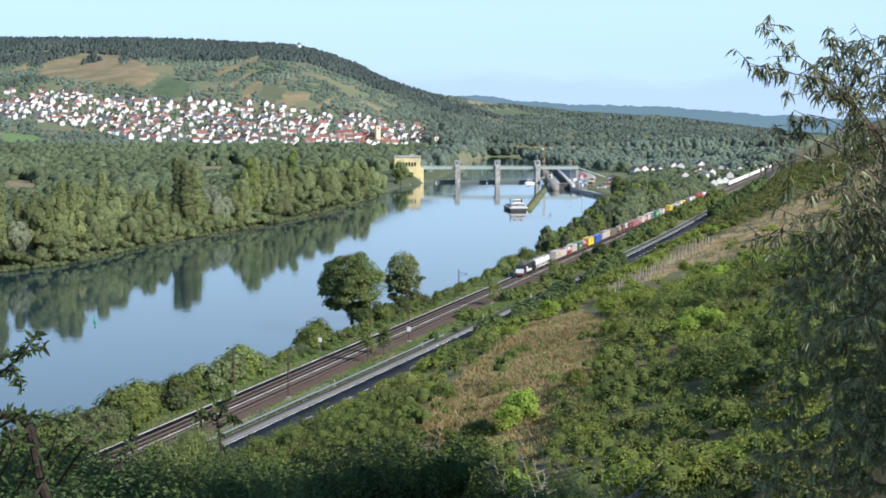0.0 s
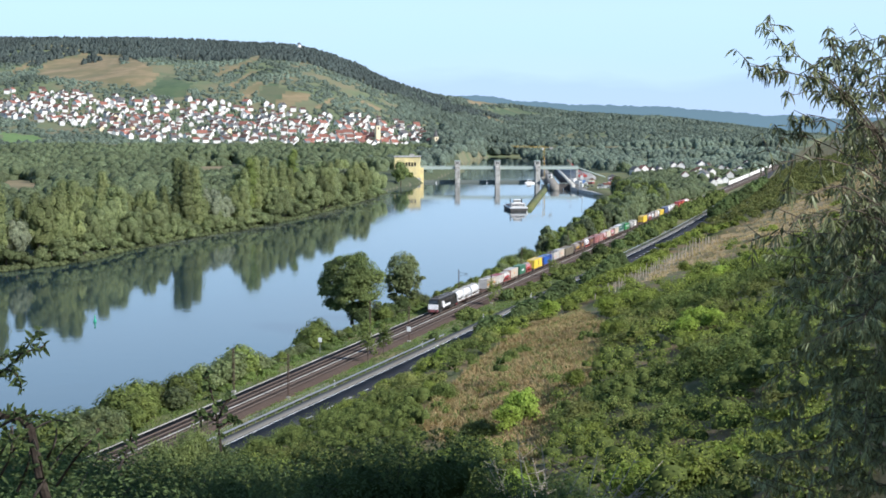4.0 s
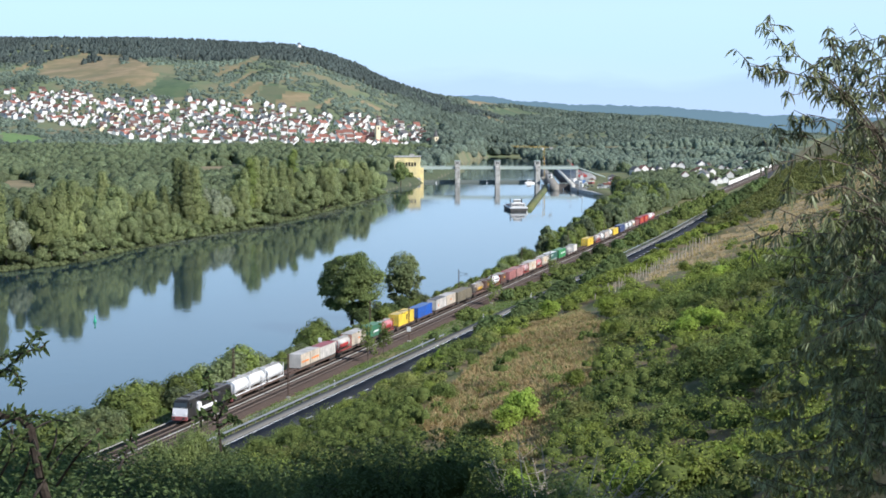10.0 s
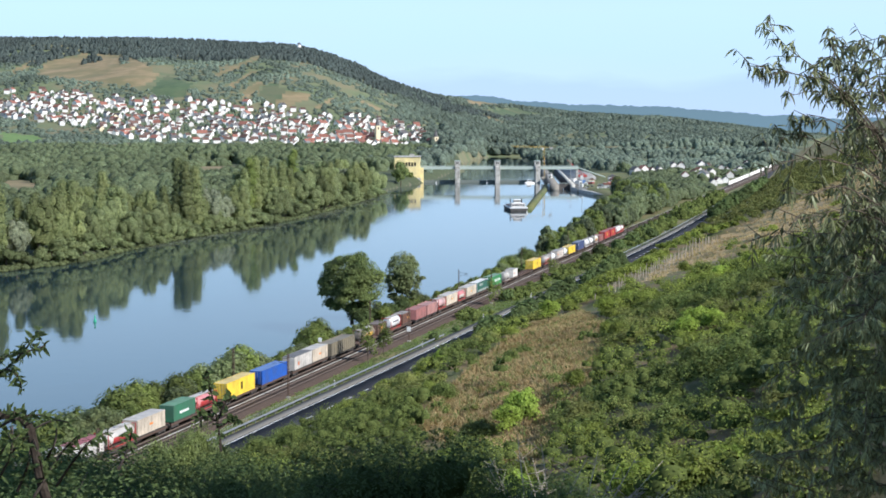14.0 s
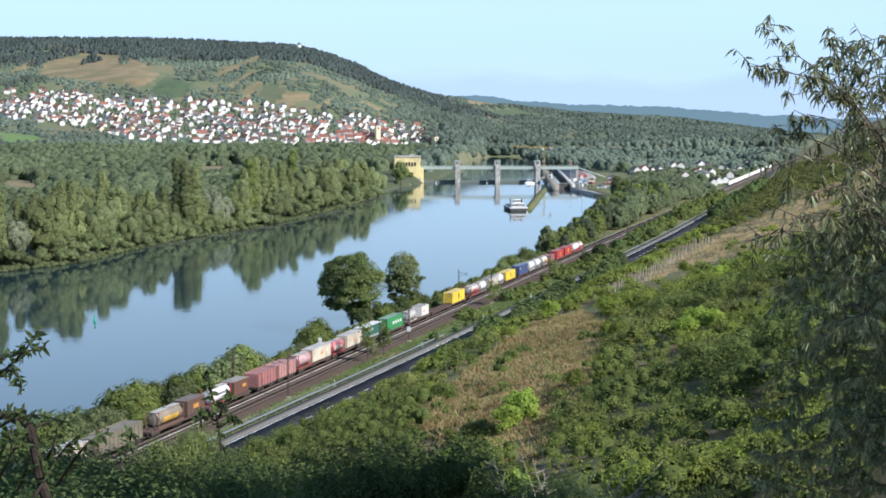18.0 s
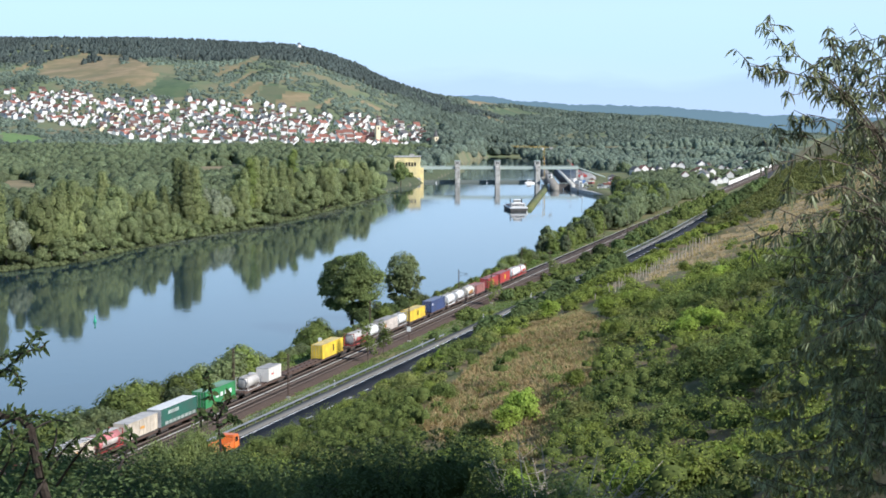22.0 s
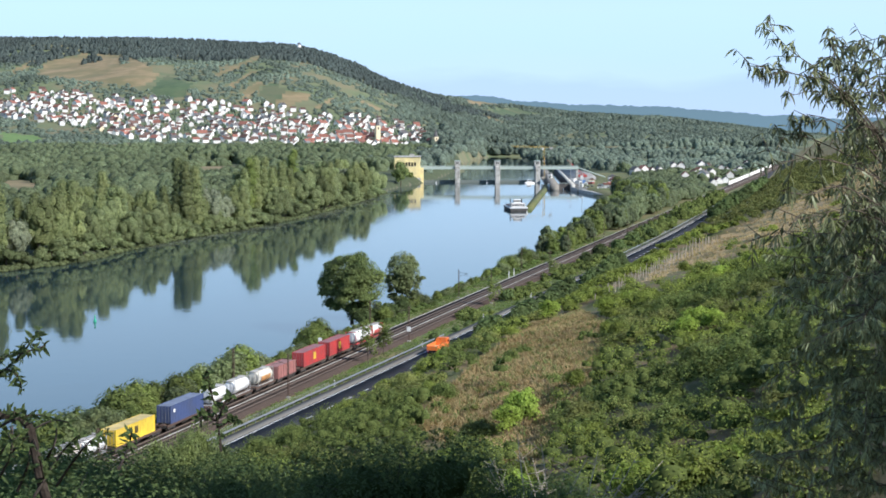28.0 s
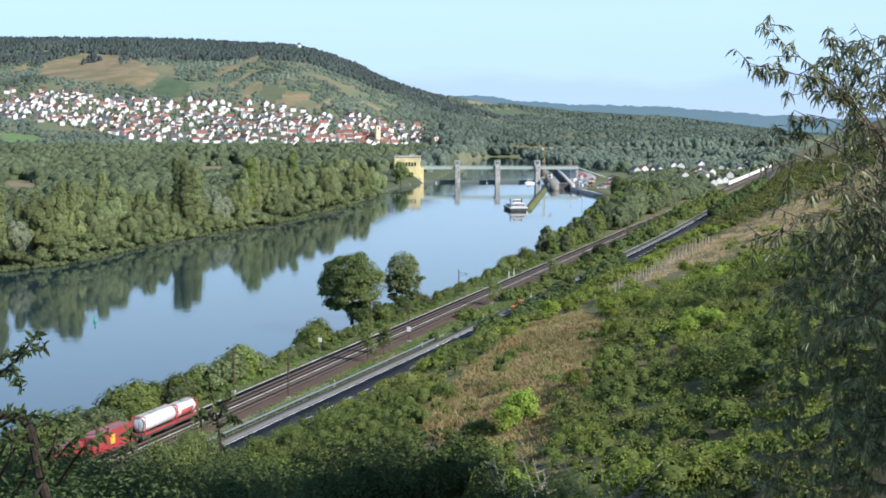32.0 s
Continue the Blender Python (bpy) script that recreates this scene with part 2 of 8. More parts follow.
M_ASPHALT = mat("asphalt", (0.035, 0.036, 0.04), (0.06, 0.06, 0.065), 0.95, 20.0, bump=0.004, spec=0.12, patch=12, third=(0.03, 0.03, 0.033))
M_SHOULDER = mat("pale_paving", (0.13, 0.125, 0.112), (0.19, 0.182, 0.165), 0.95, 4.0, bump=0.005, spec=0.15, patch=7, third=(0.15, 0.14, 0.12))
M_WHITE = mat("white_paint", (0.72, 0.72, 0.70), (0.84, 0.84, 0.82), 0.55, 3.0)
M_STEEL = mat("galvanised_steel", (0.30, 0.31, 0.32), (0.42, 0.43, 0.44), 0.45, 6.0, metal=0.7)
M_RAIL = mat("rail_steel", (0.085, 0.06, 0.046), (0.13, 0.10, 0.08), 0.7, 12.0)
M_SLEEPER = mat("sleeper", (0.058, 0.045, 0.038), (0.085, 0.068, 0.058), 0.95, 8.0, spec=0.15)
M_BARK = mat("bark", (0.055, 0.042, 0.03), (0.12, 0.095, 0.07), 0.95, 7.0, bump=0.03)
M_PALEBARK = mat("pale_bark", (0.30, 0.25, 0.19), (0.46, 0.40, 0.32), 0.9, 7.0, bump=0.02)
M_RUST = mat("rusty_steel", (0.075, 0.05, 0.04), (0.13, 0.085, 0.065), 0.8, 5.0, metal=0.2)
M_DARK = mat("dark_running_gear", (0.035, 0.032, 0.03), (0.07, 0.062, 0.055), 0.75, 4.0)
L_TREE = leaf_mat("leaves_broad", (0.172, 0.216, 0.054), gloss=0.7, mottle=3.0, relief=0.4)
L_LIME = leaf_mat("leaves_bright", (0.205, 0.245, 0.082), mottle=1.1, relief=1.0)
# bank green, greyed in its colour for haze on the far shore
L_BANK = leaf_mat("leaves_bank", (0.228, 0.272, 0.118), spread=0.14, through_=0.45, mottle=1.1, relief=1.2)
L_BIG = leaf_mat("leaves_large_tree", (0.235, 0.300, 0.100), spread=0.18, by_object=0.08, through_=0.45, mottle=1.6, relief=0.8)
# canopy green, lightened in its colour for haze over the meadows
L_CANOPY = leaf_mat("leaves_canopy", (0.180, 0.222, 0.112), spread=0.13, through_=0.45, stand_=0.02, stand_by=0.34, mottle=0.7, relief=2.0)
L_GREY = leaf_mat("leaves_silver", (0.235, 0.262, 0.165), spread=0.14, mottle=1.1, relief=1.2)
# poplar green, lightened in its colour for distance haze
L_POPLAR = leaf_mat("leaves_poplar", (0.226, 0.262, 0.104), spread=0.14, through_=0.45, mottle=1.1, relief=1.2)
L_SHRUB = leaf_mat("leaves_shrub", (0.228, 0.274, 0.050), hue=0.02, spread=0.22, gloss=0.7, mottle=3.5, relief=0.35)
# dark leaf green; on the roadside plants it also carries painted shade
L_SHRUB_DARK = leaf_mat("leaves_dark_shaded_shrub", (0.122, 0.168, 0.056), gloss=0.75, mottle=3.0, relief=0.4)
L_OLIVE = leaf_mat("leaves_olive", (0.215, 0.232, 0.064), spread=0.22, gloss=0.7, mottle=3.5, relief=0.35)
L_PEACH = leaf_mat("leaves_lance", (0.205, 0.230, 0.115), spread=0.5, gloss=0.42, through_=0.30)
# haze over the far woods is put into this paler, bluer green
L_FAR = leaf_mat("hazed_far_leaves", (0.168, 0.212, 0.158), spread=0.12, stand_=0.011, stand_by=0.40, mottle=0.5, relief=2.5)
# pine green lifted and blued in its colour for haze
L_PINE = leaf_mat("hazed_needles", (0.084, 0.108, 0.094), spread=0.14, through_=0.1, stand_=0.012, mottle=0.5, relief=2.5)
L_STRAW = leaf_mat("straw", (0.44, 0.34, 0.16), spread=0.25, through_=0.3)
L_RUSSET = leaf_mat("brown_grass", (0.30, 0.20, 0.075), spread=0.25, through_=0.3)
L_SAPLING = leaf_mat("leaves_sapling", (0.255, 0.335, 0.055), spread=0.22, gloss=0.7, through_=0.45)
L_WEED = leaf_mat("weeds", (0.130, 0.182, 0.046), spread=0.5)

# ---- mesh helpers ----
def mesh_of(name, verts, faces, materials, indices=None, smooth_=False, soft=None):
    """A mesh from arrays; faces all of one length, or a list of tuples."""
    me = bpy.data.meshes.new(name)
    verts = np.asarray(verts, np.float32)
    if isinstance(faces, np.ndarray):
        k = faces.shape[1]
        me.vertices.add(len(verts))
        me.vertices.foreach_set("co", verts.ravel())
        me.loops.add(faces.size)
        me.loops.foreach_set("vertex_index", faces.astype(np.int32).ravel())
        me.polygons.add(len(faces))
        me.polygons.foreach_set("loop_start", np.arange(0, faces.size, k, dtype=np.int32))
        me.update(calc_edges=True)
    else:
        me.from_pydata(verts.tolist(), [], faces)
    for m in (materials if isinstance(materials, (list, tuple)) else [materials]):
        me.materials.append(m)
    if indices is not None:
        me.polygons.foreach_set("material_index", np.asarray(indices, np.int32))
    if soft is not None:
        me.polygons.foreach_set("use_smooth", np.asarray(soft, bool))
    if smooth_:
        me.polygons.foreach_set("use_smooth", np.ones(len(me.polygons), bool))
    me.update()
    return me


def part(name, data, material, parent, label="", at=None):
    """Links a bmesh or a mesh as one object under a thing or a part."""
    if isinstance(data, bmesh.types.BMesh):
        me = bpy.data.meshes.new(name)
        data.to_mesh(me)
        data.free()
        me.materials.append(material)
        data = me
    ob = new(name, data)
    ob.parent = parent
    if at is not None:
        ob.matrix_basis = at
    if label:
        ob["label"] = label
    return ob


def thing(name, label, category, group="", kind="", m=None):
    ob = tagged(new(name), label, category, group, kind)
    if m is not None:
        ob.matrix_basis = m
    return ob


def box(bm, x0, x1, y0, y1, z0, z1, bevel=0.0):
    r = bmesh.ops.create_cube(bm, size=1.0)
    bmesh.ops.scale(bm, vec=(x1 - x0, y1 - y0, z1 - z0), verts=r["verts"])
    bmesh.ops.translate(bm, vec=((x0 + x1) / 2, (y0 + y1) / 2, (z0 + z1) / 2), verts=r["verts"])
    if bevel:
        bmesh.ops.bevel(bm, geom=list({e for v in r["verts"] for e in v.link_edges}), offset=bevel, segments=1, affect="EDGES")
    return bm


def boxed(*a, bevel=0.0):
    return box(bmesh.new(), *a, bevel=bevel)


def rod(bm, p, q, r0, r1=None, sides=8):
    """A tapered rod from p to q."""
    p, q = Vector(p), Vector(q)
    r = bmesh.ops.create_cone(bm, cap_ends=True, segments=sides, radius1=r0, radius2=r0 if r1 is None else r1, depth=(q - p).length)
    m = Matrix.Translation((p + q) / 2) @ (q - p).to_track_quat("Z", "Y").to_matrix().to_4x4()
    bmesh.ops.transform(bm, matrix=m, verts=r["verts"])
    return bm


def rodded(*a, **k):
    return rod(bmesh.new(), *a, **k)


def strip(name, us, lo, hi, z0, z1, material):
    """A slab along the railway between two lateral lines, with sides."""
    us = np.asarray(us, float)
    lo, hi = np.broadcast_to(lo, us.shape), np.broadcast_to(hi, us.shape)
    rows = []
    for s, z in ((lo, z0), (lo, z1), (hi, z1), (hi, z0)):
        rows.append(np.stack([us * DIR[0] + s * NRM[0], us * DIR[1] + s * NRM[1], np.full_like(us, z)], 1))
    v = np.concatenate(rows)
    n = len(us)
    i = np.arange(n - 1)
    f = np.concatenate([np.stack([i + k * n, i + (k + 1) * n, i + 1 + (k + 1) * n, i + 1 + k * n], 1) for k in range(3)])
    return mesh_of(name, v, f[:, ::-1], material)


# ---- foliage ----
def leaves(points, normals, size, aspect, rng, bend=0.0, whole=False):
    """One small leaf or spray for each point, facing about along its normal, at random turns."""
    n = len(points)
    r = rng.normal(size=(n, 3))
    t = np.cross(normals, r)
    t /= np.linalg.norm(t, axis=1, keepdims=True) + 1e-9
    b = np.cross(normals, t)
    s = (size * rng.uniform(0.65, 1.4, n))[:, None]
    a, c = t * s * 0.62, b * s * 0.62 * aspect
    mid = normals * s * bend
    if whole:
        v = np.stack([points - a, points - c + mid, points + a, points + c + mid], 1).reshape(-1, 3)
        q = np.arange(n)[:, None] * 4
        return v, np.concatenate([q + np.array([[0, 1, 2]]), q + np.array([[0, 2, 3]])])
    v = np.stack([points - a - c, points + a - c * 0.6 + mid, points + c * 1.3], 1).reshape(-1, 3)
    return v, np.arange(3 * n).reshape(n, 3)


def hulls(c, r, seg=7, tilts=(-55, -15, 25, 60, 84)):
    """Closed-looking lumps under the leaves: one ellipsoid of quads for each centre and radius."""
    t = np.radians(tilts)
    a = np.linspace(0, 2 * math.pi, seg, endpoint=False)
    unit = np.stack([np.cos(t)[:, None] * np.cos(a), np.cos(t)[:, None] * np.sin(a), np.repeat(np.sin(t)[:, None], seg, 1)], 2).reshape(-1, 3)
    k = len(unit)
    jig = 1 + 0.10 * np.sin(np.arange(len(c))[:, None] * 1.7 + np.arange(k)[None] * 2.3)
    v = (c[:, None, :] + unit[None] * r[:, None, :] * jig[:, :, None]).reshape(-1, 3)
    i, j = np.meshgrid(np.arange(len(tilts) - 1), np.arange(seg), indexing="ij")
    f = np.stack([i * seg + j, i * seg + (j + 1) % seg, (i + 1) * seg + (j + 1) % seg, (i + 1) * seg + j], 2).reshape(-1, 4)
    f = np.concatenate([f[:, :3], f[:, [0, 2, 3]]])
    f = (f[None] + (np.arange(len(c)) * k)[:, None, None]).reshape(-1, 3)
    return v, f


def merged(*meshes):
    v, f, n = [], [], 0
    for a, b in meshes:
        v.append(a), f.append(b + n)
        n += len(a)
    return np.concatenate(v), np.concatenate(f), np.repeat(np.arange(len(meshes)), [len(b) for a, b in meshes])


def lobes(kind, rng, h, w):
    """The lumps of a crown: centres and radii, for a plant of height h and width w that stands on z = 0."""
    c, r, seed_turn = [], [], rng.uniform(0, 6.28)
    if kind == "poplar":
        for k in range(9):
            z = h * (0.12 + 0.80 * k / 8)
            c.append((rng.normal() * w * 0.10, rng.normal() * w * 0.10, z))
            q = w * 0.5 * (0.62 + 0.45 * math.sin(math.pi * (0.12 + 0.80 * k / 8)))
            r.append((q, q, h * 0.11))
    elif kind == "tall":
        # a full crown to the ground: lumps over an egg-shaped shell
        for k in range(26):
            a, z = rng.uniform(0, 6.28), rng.uniform(-0.75, 0.98)
            e = math.sqrt(max(0.0, 1 - z * z)) * (1.0 - 0.18 * z) * rng.uniform(0.6, 0.95)
            q = w * rng.uniform(0.13, 0.20)
            c.append((math.cos(a) * e * w * 0.36, math.sin(a) * e * w * 0.36, h * (0.50 + 0.38 * z)))
            r.append((q, q, q * rng.uniform(0.9, 1.35)))
        c.append((0, 0, h * 0.46)), r.append((w * 0.40, w * 0.40, h * 0.42))
    elif kind == "high":
        for k in range(16):
            a, d = rng.uniform(0, 6.28), w * 0.36 * math.sqrt(rng.rand())
            q = w * rng.uniform(0.16, 0.24)
            c.append((d * math.cos(a), d * math.sin(a), h * rng.uniform(0.72, 0.95)))
            r.append((q, q, h * rng.uniform(0.06, 0.09)))
    elif kind == "shrub":
        for k in range(8):
            a, d = rng.uniform(0, 6.28), w * 0.30 * math.sqrt(rng.rand())
            q = w * rng.uniform(0.20, 0.32)
            c.append((d * math.cos(a), d * math.sin(a), h * rng.uniform(0.30, 0.66)))
            r.append((q, q, h * rng.uniform(0.22, 0.34)))
        c.append((0, 0, h * 0.3)), r.append((w * 0.42, w * 0.42, h * 0.3))
    elif kind == "round":
        # a wide crown of many small sprays round open limbs
        for k in range(70):
            a, z, e = rng.uniform(0, 6.28), rng.uniform(-0.9, 1.0), rng.uniform(0.8, 1.02)
            d = math.sqrt(max(0.0, 1 - z * z)) * e * (1 + 0.10 * math.sin(3 * a + seed_turn))
            q = w * rng.uniform(0.06, 0.11)
            c.append((math.cos(a) * d * w * 0.45, math.sin(a) * d * w * 0.45, h * (0.52 + 0.42 * z * e)))
            r.append((q, q, q * rng.uniform(0.7, 0.95)))
        c.append((0, 0, h * 0.52)), r.append((w * 0.43, w * 0.43, h * 0.42))
    elif kind == "willow":
        for k in range(12):
            a, d = rng.uniform(0, 6.28), w * 0.34 * math.sqrt(rng.rand())
            q = w * rng.uniform(0.17, 0.26)
            c.append((d * math.cos(a), d * math.sin(a), h * rng.uniform(0.22, 0.78)))
            r.append((q, q, h * rng.uniform(0.16, 0.24)))
    else:
        for k in range(15):
            a, d, z = rng.uniform(0, 6.28), w * 0.36 * math.sqrt(rng.rand()), rng.uniform(0.34, 0.86)
            d *= 1.15 - abs(z - 0.55) * 1.3
            q = w * rng.uniform(0.14, 0.24)
            c.append((d * math.cos(a), d * math.sin(a), h * z))
            r.append((q, q, q * rng.uniform(0.75, 1.0)))
        c.append((0, 0, h * 0.6)), r.append((w * 0.30, w * 0.30, h * 0.24))
    return np.array(c), np.array(r)


def crown(kind, seed, h, w, n, size, aspect=0.7, airy=False):
    rng = np.random.RandomState(seed)
    c, r = lobes(kind, rng, h, w)
    weight = r[:, 0] * r[:, 2]
    k = rng.choice(len(c), n, p=weight / weight.sum())
    d = rng.normal(size=(n, 3))
    d /= np.linalg.norm(d, axis=1, keepdims=True)
    d[:, 2] = np.where(d[:, 2] < -0.35, -d[:, 2], d[:, 2])
    reach = np.where(rng.rand(n) < 0.75, rng.uniform(0.86, 1.12, n), rng.uniform(0.45, 0.9, n))[:, None]
    p = c[k] + d * r[k] * reach
    nrm = d * 0.95 + rng.normal(size=(n, 3)) * 0.26 + np.array([0, 0, 0.25])
    nrm /= np.linalg.norm(nrm, axis=1, keepdims=True)
    p[:, 2] = np.maximum(p[:, 2], 0.05)
    return merged(leaves(p, nrm, size, aspect, rng, 0.12, size < 0.2 or n > 4000), hulls(c[:1] if airy else c, (r[:1] if airy else r) * (0.3 if airy else 0.78 if size > 0.5 else 0.62 if size > 0.38 else 0.7 if size > 0.25 else 0.40), 6, (-50, 0, 45, 80)))


def trunk_bm(seed, h, w, r, forks=5, low=0.30):
    """A tapered trunk with limbs."""
    rng = random.Random(seed)
    bm = bmesh.new()
    top = Vector((rng.uniform(-.06, .06) * w, rng.uniform(-.06, .06) * w, h * 0.75))
    knee = Vector((rng.uniform(-.03, .03) * w, rng.uniform(-.03, .03) * w, h * low))
    rod(bm, (0, 0, -0.6), knee, r, r * 0.75, 7)
    rod(bm, knee, top, r * 0.75, r * 0.2, 6)
    for k in range(forks):
        a = 6.28 * k / forks + rng.uniform(-.5, .5)
        s = knee.lerp(top, rng.uniform(0.0, 0.6))
        e = Vector((math.cos(a) * w * 0.34, math.sin(a) * w * 0.34, s.z + h * rng.uniform(0.12, 0.30)))
        rod(bm, s, e, r * 0.38, r * 0.1, 5)
    return bm


def plant(name, label, category, kind, seed, h, w, n, size, leaf, bark=None, r=0.25, aspect=0.7, low=0.30, group="", airy=False):
    """A tree or shrub: trunk or stems, and a crown of many leaves. It stands at the origin."""
    ob = thing(name, label, category, group)
    part("stem" if kind == "shrub" else "trunk", trunk_bm(seed, h, w, r, 5, low), bark or M_BARK, ob)
    v, f, idx = crown(kind, seed, h, w, n, size, aspect, airy)
    # small-leaved crowns get a dark core as painted inner shade
    part("foliage" if kind == "shrub" else "crown", mesh_of("crown", v, f, [leaf, leaf if size > 0.25 else M_CORESHADE], idx, soft=idx == 1), leaf, ob)
    return ob


def set_plant(ob, x, y, z, s, turn, sz=None):
    """A copy of a plant at a place, with its size and turn."""
    m = pose(x, y, z, 0, 0, turn)
    o = copy_thing(ob, m)
    o.scale = (s, s, sz or s)
    return o


def far_trees(name, x, y, z, h, w, leaf, label, category, per=40, seed=3, pointed=None, fine=0.24, core=None, sink=0.0, lumps=0):
    """Woods too far and too many to count: one mesh of leaf clumps."""
    rng = np.random.RandomState(seed)
    n, z = len(x), z - h * sink
    k = np.repeat(np.arange(n), per)
    d = rng.normal(size=(n * per, 3))
    d /= np.linalg.norm(d, axis=1, keepdims=True)
    d[:, 2] = np.where(d[:, 2] < -0.3, -d[:, 2], d[:, 2])
    g = 0.5 + 0.5 * d[:, 2]
    width = np.ones(n * per)
    if pointed is not None:
        width = np.where(pointed[k], np.clip(1.25 - g * 1.15, 0.1, 1), 1.0)
    reach = rng.uniform(0.75, 1.1, n * per)
    p = np.stack([x[k] + d[:, 0] * w[k] * 0.5 * reach * width, y[k] + d[:, 1] * w[k] * 0.5 * reach * width, z[k] + h[k] * (0.5 + 0.5 * d[:, 2] * reach)], 1)
    nrm = d * 0.9 + rng.normal(size=d.shape) * 0.28 + np.array([0, 0, 0.2])
    nrm /= np.linalg.norm(nrm, axis=1, keepdims=True)
    size = (w[k] * fine).clip(0.5, 4.0)
    if lumps:
        # each crown is a cluster of lumps, and its leaves lie on them
        own = np.repeat(np.arange(n), lumps)
        g = rng.normal(size=(n * lumps, 3))
        g /= np.linalg.norm(g, axis=1, keepdims=True)
        g[:, 2] = np.abs(g[:, 2]) * 0.9
        c = np.stack([x[own] + g[:, 0] * w[own] * 0.30, y[own] + g[:, 1] * w[own] * 0.30, z[own] + h[own] * (0.52 + 0.26 * g[:, 2])], 1)
        q = w[own] * rng.uniform(0.20, 0.31, n * lumps)
        r = np.stack([q, q, q * rng.uniform(0.8, 1.15, n * lumps)], 1)
        pick = k * lumps + rng.randint(0, lumps, n * per)
        p = c[pick] + d * r[pick] * rng.uniform(0.85, 1.12, (n * per, 1))
        c = np.concatenate([c, np.stack([x, y, z + h * 0.36], 1)])
        r = np.concatenate([r, np.stack([w * 0.42, w * 0.42, h * 0.36], 1)])
        v, f, idx = merged(leaves(p, nrm, size, 0.8, rng, 0.1), hulls(c, r, 6, (-35, 15, 50, 80)))
        ob = new(name, mesh_of(name, v, f, [leaf, core or leaf], idx, soft=idx == 1))
        return tagged(ob, label, category, kind="stuff")
    c = np.stack([x, y, z + h * 0.5], 1)
    thin = np.ones(n) if pointed is None else np.where(pointed, 0.62, 1.0)
    fat = 0.46
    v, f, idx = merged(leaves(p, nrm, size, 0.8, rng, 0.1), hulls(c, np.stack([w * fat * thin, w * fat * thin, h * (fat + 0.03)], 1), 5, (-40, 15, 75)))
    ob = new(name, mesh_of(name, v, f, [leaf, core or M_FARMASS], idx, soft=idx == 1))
    return tagged(ob, label, category, kind="stuff")

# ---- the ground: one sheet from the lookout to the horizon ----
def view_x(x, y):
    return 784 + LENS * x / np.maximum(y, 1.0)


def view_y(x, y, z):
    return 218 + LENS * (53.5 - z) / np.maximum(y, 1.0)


def inside(px, py, poly):
    """Whether points lie in a polygon."""
    res = np.zeros(np.shape(px), bool)
    for (x0, y0), (x1, y1) in zip(poly, poly[1:] + poly[:1]):
        cut = ((y0 > py) != (y1 > py)) & (px < (x1 - x0) * (py - y0) / (y1 - y0 + 1e-9) + x0)
        res ^= cut
    return res


# land use on the hill, as polygons in picture positions of the camera's view
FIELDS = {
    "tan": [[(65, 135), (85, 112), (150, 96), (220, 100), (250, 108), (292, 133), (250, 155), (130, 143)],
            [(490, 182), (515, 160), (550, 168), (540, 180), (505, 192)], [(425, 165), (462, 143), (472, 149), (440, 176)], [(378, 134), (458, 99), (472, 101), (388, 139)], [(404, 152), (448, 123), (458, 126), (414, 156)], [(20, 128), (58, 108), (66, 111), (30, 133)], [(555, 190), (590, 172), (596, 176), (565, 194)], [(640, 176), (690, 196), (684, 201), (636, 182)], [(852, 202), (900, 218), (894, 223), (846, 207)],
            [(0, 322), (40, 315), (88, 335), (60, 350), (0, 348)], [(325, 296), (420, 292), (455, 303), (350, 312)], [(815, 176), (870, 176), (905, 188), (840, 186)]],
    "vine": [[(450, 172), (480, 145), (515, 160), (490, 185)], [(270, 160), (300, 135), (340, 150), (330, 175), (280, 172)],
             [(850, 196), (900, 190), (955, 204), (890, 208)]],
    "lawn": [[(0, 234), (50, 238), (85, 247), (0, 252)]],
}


KNOLL = [(725, 770), (770, 715), (850, 640), (930, 580), (1030, 552), (1080, 575), (1075, 640), (1035, 715), (985, 790), (935, 845), (860, 830), (790, 795)]


